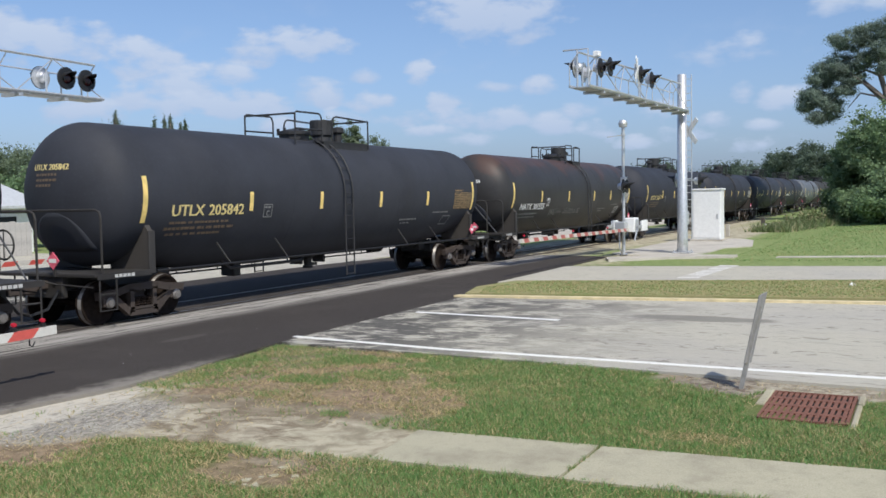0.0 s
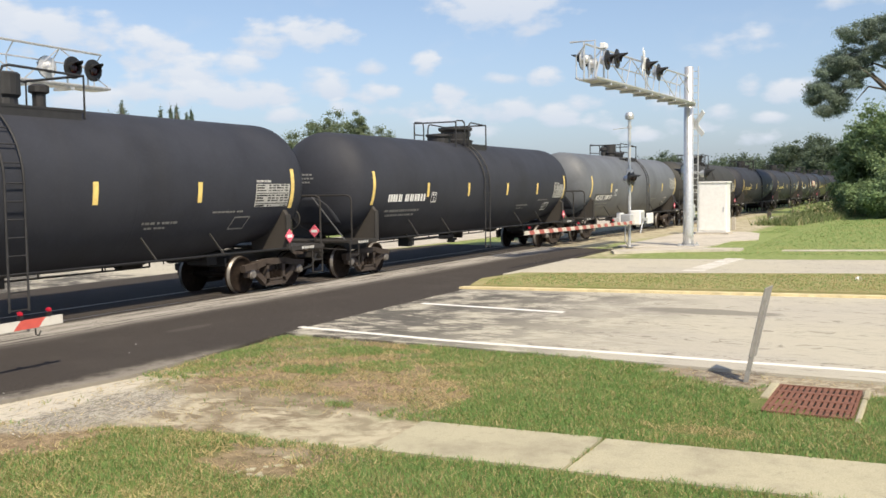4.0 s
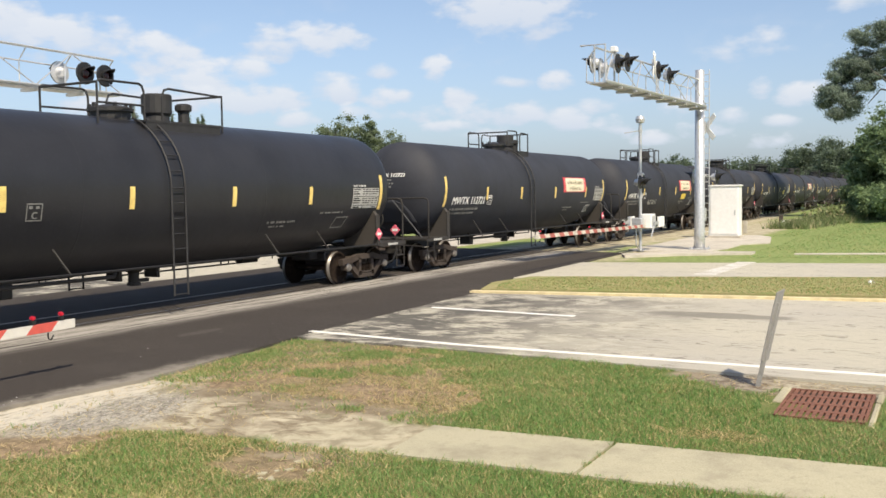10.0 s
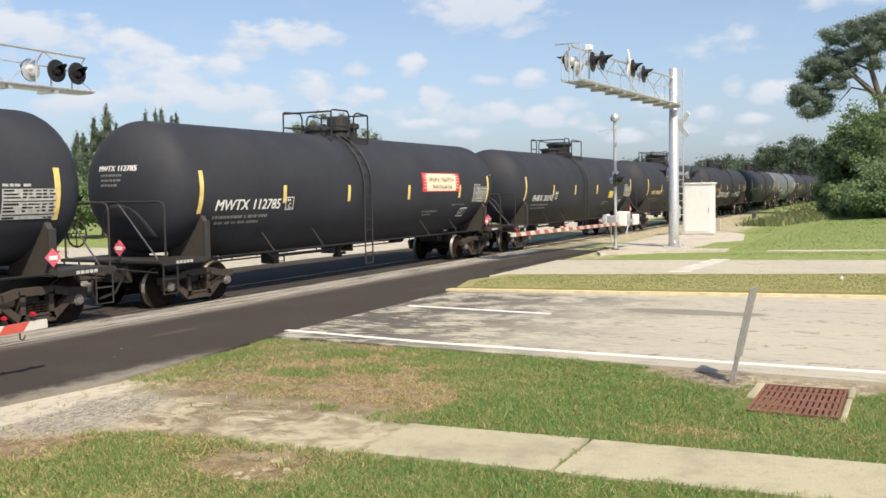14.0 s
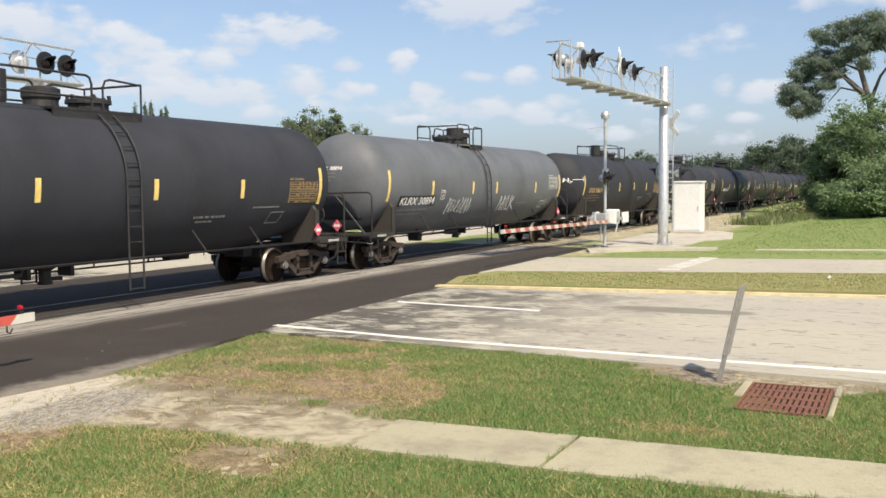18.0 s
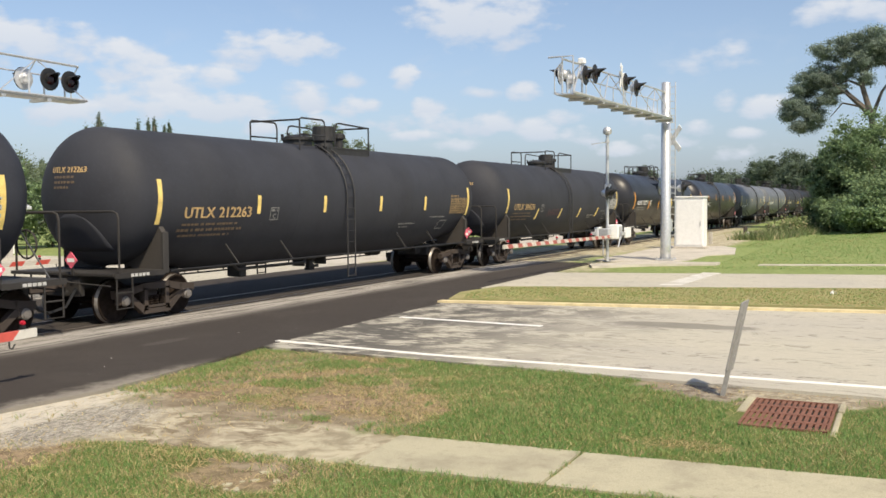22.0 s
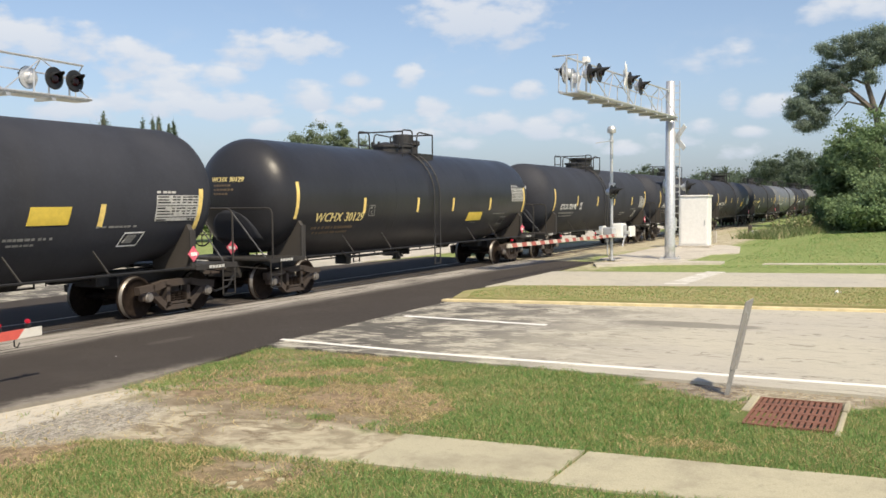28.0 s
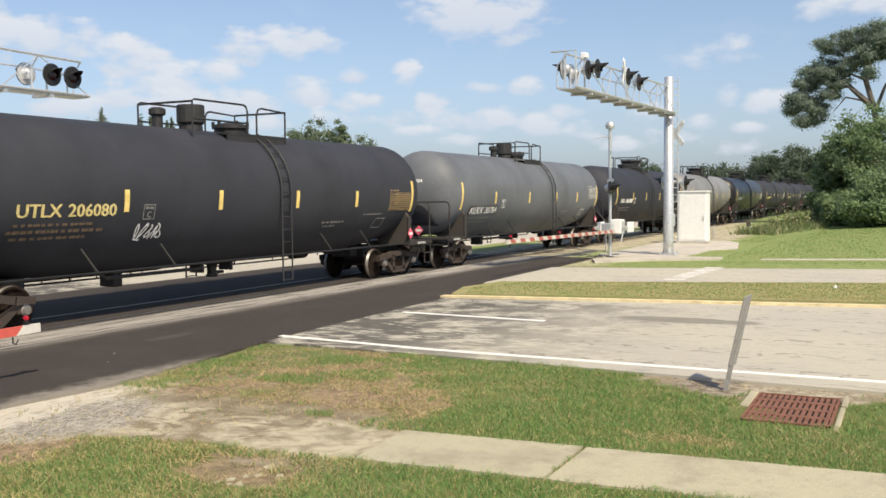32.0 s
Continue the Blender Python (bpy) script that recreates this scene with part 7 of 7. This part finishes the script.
DRY = ((10.6, -8.0, 1.9, 1.9), (9.8, -9.6, 1.15, 1.1), (12.2, -7.0, 1.5, 1.6), (10.6, -6.6, 1.5, 0.9), (6.55, -7.1, 0.5, 0.7), (6.9, -9.8, 0.35, 0.5), (9.65, -13.6, 0.22, 0.7))
def washed(x, y):
    """The strip of bare sand and silt between the lawn and the dry grass."""
    near = np.interp(y, (-10.8, -9.77, -8.98, -7.84, -7.44, -6.74, -6.5, -5.6), (7.69, 7.58, 7.46, 7.28, 7.03, 6.98, 6.75, 6.2))
    far = np.interp(y, (-10.65, -9.72, -8.2, -7.38, -7.0, -6.2, -5.5), (8.84, 8.93, 8.98, 9.22, 9.15, 9.5, 9.8))
    frayed = 0.10 * wave(x, y, 4.0, 2.0) + 0.06 * wave(x, y, 11.0, 5.0)
    return (x > near + frayed) & (x < far + 1.4 * frayed) & (y > -10.8)


TUFTS = ((11.5, -6.15, 0.6, 0.35), (10.74, -7.9, 0.30, 0.5), (11.4, -8.75, 0.35, 0.45), (9.1, -9.46, 0.14, 0.22), (12.3, -7.6, 0.4, 0.5), (10.2, -6.35, 0.6, 0.2))
SPARSE = ((9.35, -7.35, 0.40, 0.65), (9.15, -8.4, 0.40, 0.75), (9.25, -9.5, 0.38, 0.85), (10.0, -9.2, 0.35, 0.5), (6.75, -7.3, 0.55, 0.75), (6.4, -7.5, 0.6, 0.5), (6.9, -10.1, 0.42, 0.55))
BARE = ((12.65, -14.35, 0.6, 0.8), (12.75, -13.4, 0.75, 0.6), (12.5, -15.1, 0.45, 0.35), (11.5, -13.9, 0.6, 0.16), (13.0, -13.1, 0.7, 0.9), (13.1, -15.2, 0.6, 0.7), (6.62, -10.4, 0.16, 0.32))


def verge(dry):
    def where(rng, n):
        x, y = rng.uniform(3.2, 13.55, n), rng.uniform(-19, -5.6, n)
        joint = (np.abs(y + 12.76) < 0.03) & (wave(x, y, 8, 1) > -0.2)
        keep = ~((x > 7.64 - 0.077 * (y + 10.9) + 0.05 * wave(x, y, 6, 1) + 0.03 * wave(x, y, 17, 3)) & (x < 8.77 - 0.082 * (y + 10.9) + 0.04 * wave(x, y, 5, 2) + 0.03 * wave(x, y, 15, 4)) & (y < -9.0)) | joint
        keep &= ~((x > 10.82) & (x < 12.5) & (y > -15.02) & (y < -13.85))
        keep &= x < 13.25 + 0.12 * wave(x, y, 4, 3) + np.clip(y + 9, -4, 0) * 0.03
        keep &= y < -5.95 - 0.12 * (x - 9.5 < 0) + 0.10 * (x - 9.5) * 0.8 * (x > 9.5) + 0.06 * wave(x, y, 4, 4)
        sight = np.degrees(np.arctan2(y + 15.645, x))
        keep &= (sight < 58) & (sight > -4)
        brown = np.zeros(n, bool)
        for o in DRY:
            brown |= oval_np(x, y, *o)
        scant = np.zeros(n, bool)
        for o in SPARSE:
            scant |= oval_np(x, y, *o)
        for o in TUFTS:
            inside = oval_np(x, y, *o)
            brown &= ~inside
            scant &= ~inside
        bare = washed(x, y)
        for o in BARE:
            bare |= oval_np(x, y, *o)
        thin = rng.random(n)
        keep &= ~bare | (thin < 0.04)
        keep &= ~scant | (rng.random(n) < (0.30 if dry else 0.07) + 0.25 * (wave(x, y, 6.0, 3) > 0.3))
        patch = 0.5 + 0.5 * wave(x, y, 1.6, 7)
        if dry:
            keep &= brown & (thin < 0.62 - 0.45 * (wave(x, y, 3.1, 5) > 0.3) - np.where(y > -8.0 + 0.5 * wave(x, y, 1.3, 4), 0.2, 0.0)) | ~brown & (thin < 0.08 + (0.45 * patch + 0.35) * (x < 7.7) * (y > -11.0) + 0.18 * patch + 0.3 * (wave(x, y, 1.9, 9) > 0.62))
        else:
            keep &= ~brown & (thin > 0.3 * patch + 0.35 * patch * (x < 7.6) * (y > -10.6)) | brown & (thin < 0.02 + 0.30 * (wave(x, y, 2.4, 3) > 0.6) + np.where(y > -7.2 + 0.5 * wave(x, y, 1.3, 4), 0.22, 0.0))
        x, y = x[keep], y[keep]
        return np.stack([x, y, np.full(len(x), -0.06) + 0.01], 1)
    return where


def strip(x0, x1, y0, y1, test, z):
    def where(rng, n):
        x, y = rng.uniform(x0, x1, n), rng.uniform(y0, y1, n)
        keep = test(x, y)
        x, y = x[keep], y[keep]
        return np.stack([x, y, z(x, y) if callable(z) else np.full(len(x), z)], 1)
    return where


def build_grass():
    rng = np.random.default_rng(77)
    field("grass_verge", rng, 500000, verge(False), 0.045, 0.010, M_GRASS, "short green lawn grass of the verge", "grass")
    field("dry_grass", rng, 260000, verge(True), 0.040, 0.011, M_STRAW, "trodden straw-coloured dry grass", "grass", 1.5)
    med = lambda x, y: (x > 21.5 - 0.18 * (y + 5.1)) & (x < 25.1 - 0.31 * (y + 5.0)) & (y < -5.0 - 0.3 * np.abs(x - 23.2))
    field("median_grass", rng, 26000, strip(21.3, 29, -16.5, -4.9, med, 0.05), 0.016, 0.03, M_STRAW, "dry grass on the median", "grass")
    field("median_grass_green", rng, 30000, strip(21.3, 29, -16.5, -4.9, med, 0.05), 0.017, 0.03, M_GRASS, "green grass on the median", "grass")
    rise = lambda x, y: -0.07 + np.clip((x - 44) / 30, 0, 1) * np.clip((-9 - y) / 14, 0, 1) * 0.75
    lawn = lambda x, y: (x > 34.6 - 0.26 * (y + 4) * 0 + np.clip(-(y + 4), 0, 12) * 0.24) & (y < -6.9 - 0.02 * (x - 40)) & ~((x < 53) & (y > -8.7) & (x > 36)) & (x < 85) & (np.abs(x - 38.6 + 0.28 * (y + 10.4)) > 0.75)
    field("field_grass", rng, 90000, strip(35, 85, -26, -6.5, lawn, rise), 0.035, 0.05, M_GRASS, "mown green grass field", "grass")
    # tall weeds along the field's edge
    def weeds(rng, n):
        f = rng.random(n)
        x = 63 + 50 * f
        y = -6.2 - 5.8 * f + rng.normal(size=n) * (0.6 + 0.5 * f) - 0.3
        return np.stack([x, y, np.full(n, -0.05)], 1)
    field("weeds", rng, 15000, weeds, 0.45, 0.08, M_WEED, "tall pale weeds along the field's edge", "weeds")
    r2 = np.random.default_rng(9)
    cl = []
    for _ in range(90):
        f = r2.random() ** 0.8
        x = 71 + 42 * f
        cl.append((x, -6.6 - 5.6 * f + r2.normal() * 0.7, 0.35 + 0.3 * r2.random(), 0.6 + 0.5 * r2.random(), 0.45 + 0.5 * r2.random()))
    v, fc = leaves(r2, cl, 12000, 0.20)
    tagged(new("hedge_bushes", cloud_mesh("hedge_bushes", v, fc, M_WEED)), "low tangled bushes beside the gravel track", "bushes", kind="stuff")
    # broken bits of old concrete worn bare in the lawn
    r4 = random.Random(12)
    for _ in range(9):
        x, y = r4.uniform(6.45, 7.1), r4.uniform(-10.55, -10.1)
        bit = thing("concrete_chip", (x, y, -0.062), "broken flat bit of pale concrete in the lawn", "rubble", "concrete bits in the lawn", r4.uniform(0, 180))
        a, b = r4.uniform(0.02, 0.065), r4.uniform(0.02, 0.05)
        part("chip", slab(((-a, -b), (0.3 * a, -1.1 * b), (a, -0.3 * b), (0.7 * a, b), (-0.6 * a, 0.9 * b)), 0.0, r4.uniform(0.010, 0.018)), M_WALK, bit)
    # loose pale stones by the asphalt
    bm = bmesh.new()
    r3 = random.Random(4)
    for _ in range(170):
        x, y = r3.gauss(7.3, 0.9), r3.gauss(-6.5, 0.5)
        if r3.random() < 0.035:
            x, y = r3.uniform(8, 16), r3.uniform(-5.6, -2.5)
        s = r3.uniform(0.004, 0.013)
        z = -0.045 if y < -5.7 else -0.012
        vs = [bm.verts.new((x + s * dx * r3.uniform(0.7, 1.2), y + s * dy * r3.uniform(0.7, 1.2), z + s * dz)) for dx, dy, dz in ((1, 0, 0.2), (0, 1, 0.2), (-1, 0, 0.2), (0, -1, 0.2), (0, 0, 1.0))]
        for a, b in ((0, 1), (1, 2), (2, 3), (3, 0)):
            bm.faces.new((vs[a], vs[b], vs[4]))
    tagged(new("stones", mesh_of("stones", bm, M_TABLE)), "scattered small pale limestone pieces", "stones", kind="stuff")


build_trees()
build_hedge()
build_house()
build_litter()
build_grass()


# How far the train is ahead of or behind its mean speed: seconds, metres; and each car's play in its couplings.
SLACK = ((0.0, 2.28), (2.0, 1.93), (4.0, 1.59), (6.0, 1.25), (8.0, 0.92), (10.0, 0.63), (12.0, 0.38), (14.0, 0.20), (16.0, 0.01), (18.0, -0.17), (20.0, -0.32), (22.0, -0.42), (24.0, -0.42), (26.0, -0.35), (28.0, -0.22), (30.0, -0.03), (32.0, 0.18))
PLAY = (0.14, 0.14, 0.06, 0.08, 0.02, -0.06, -0.08, -0.10, 0.07, 0.21, 0.04, 0.16, -0.02, 0.06, -0.10, -0.04, -0.07, -0.02, -0.05, -0.07, -0.10, -0.17, -0.13, -0.07, -0.06, -0.06, -0.08, -0.19, -0.23, -0.23, -0.04, 0.01, 0.06, 0.09, 0.09, 0.04, 0.18, 0.25)


def motions():
    """The train rolls by at one steady speed; its wheels turn with it."""
    for k, car in enumerate(TRAIN):
        x = 20.0 + LENGTH * (k - 1) + PLAY[min(k, len(PLAY) - 1)]
        walk(car, [(t, pose(x + slack - SPEED * t, TRACK_Y, TRACK_Z)) for t, slack in SLACK])
    turn = math.degrees(SPEED / 0.457)
    sets = [w for car in TRAIN for truck in car.children for w in truck.children if w.name.split(".")[0] == "wheelset"]
    for dx in (-0.95, 0.95):
        same = [w for w in sets if (w.location.x > 0) == (dx > 0)]
        walk(same[0], [(i / 40, pose(dx, 0, 0.457, 0, -turn * i / 40, 0)) for i in range(1281)])
        for w in same[1:]:
            w.rotation_mode = "QUATERNION"
            w.animation_data_create().action = same[0].animation_data.action
            w.animation_data.action_slot = same[0].animation_data.action_slot


motions()
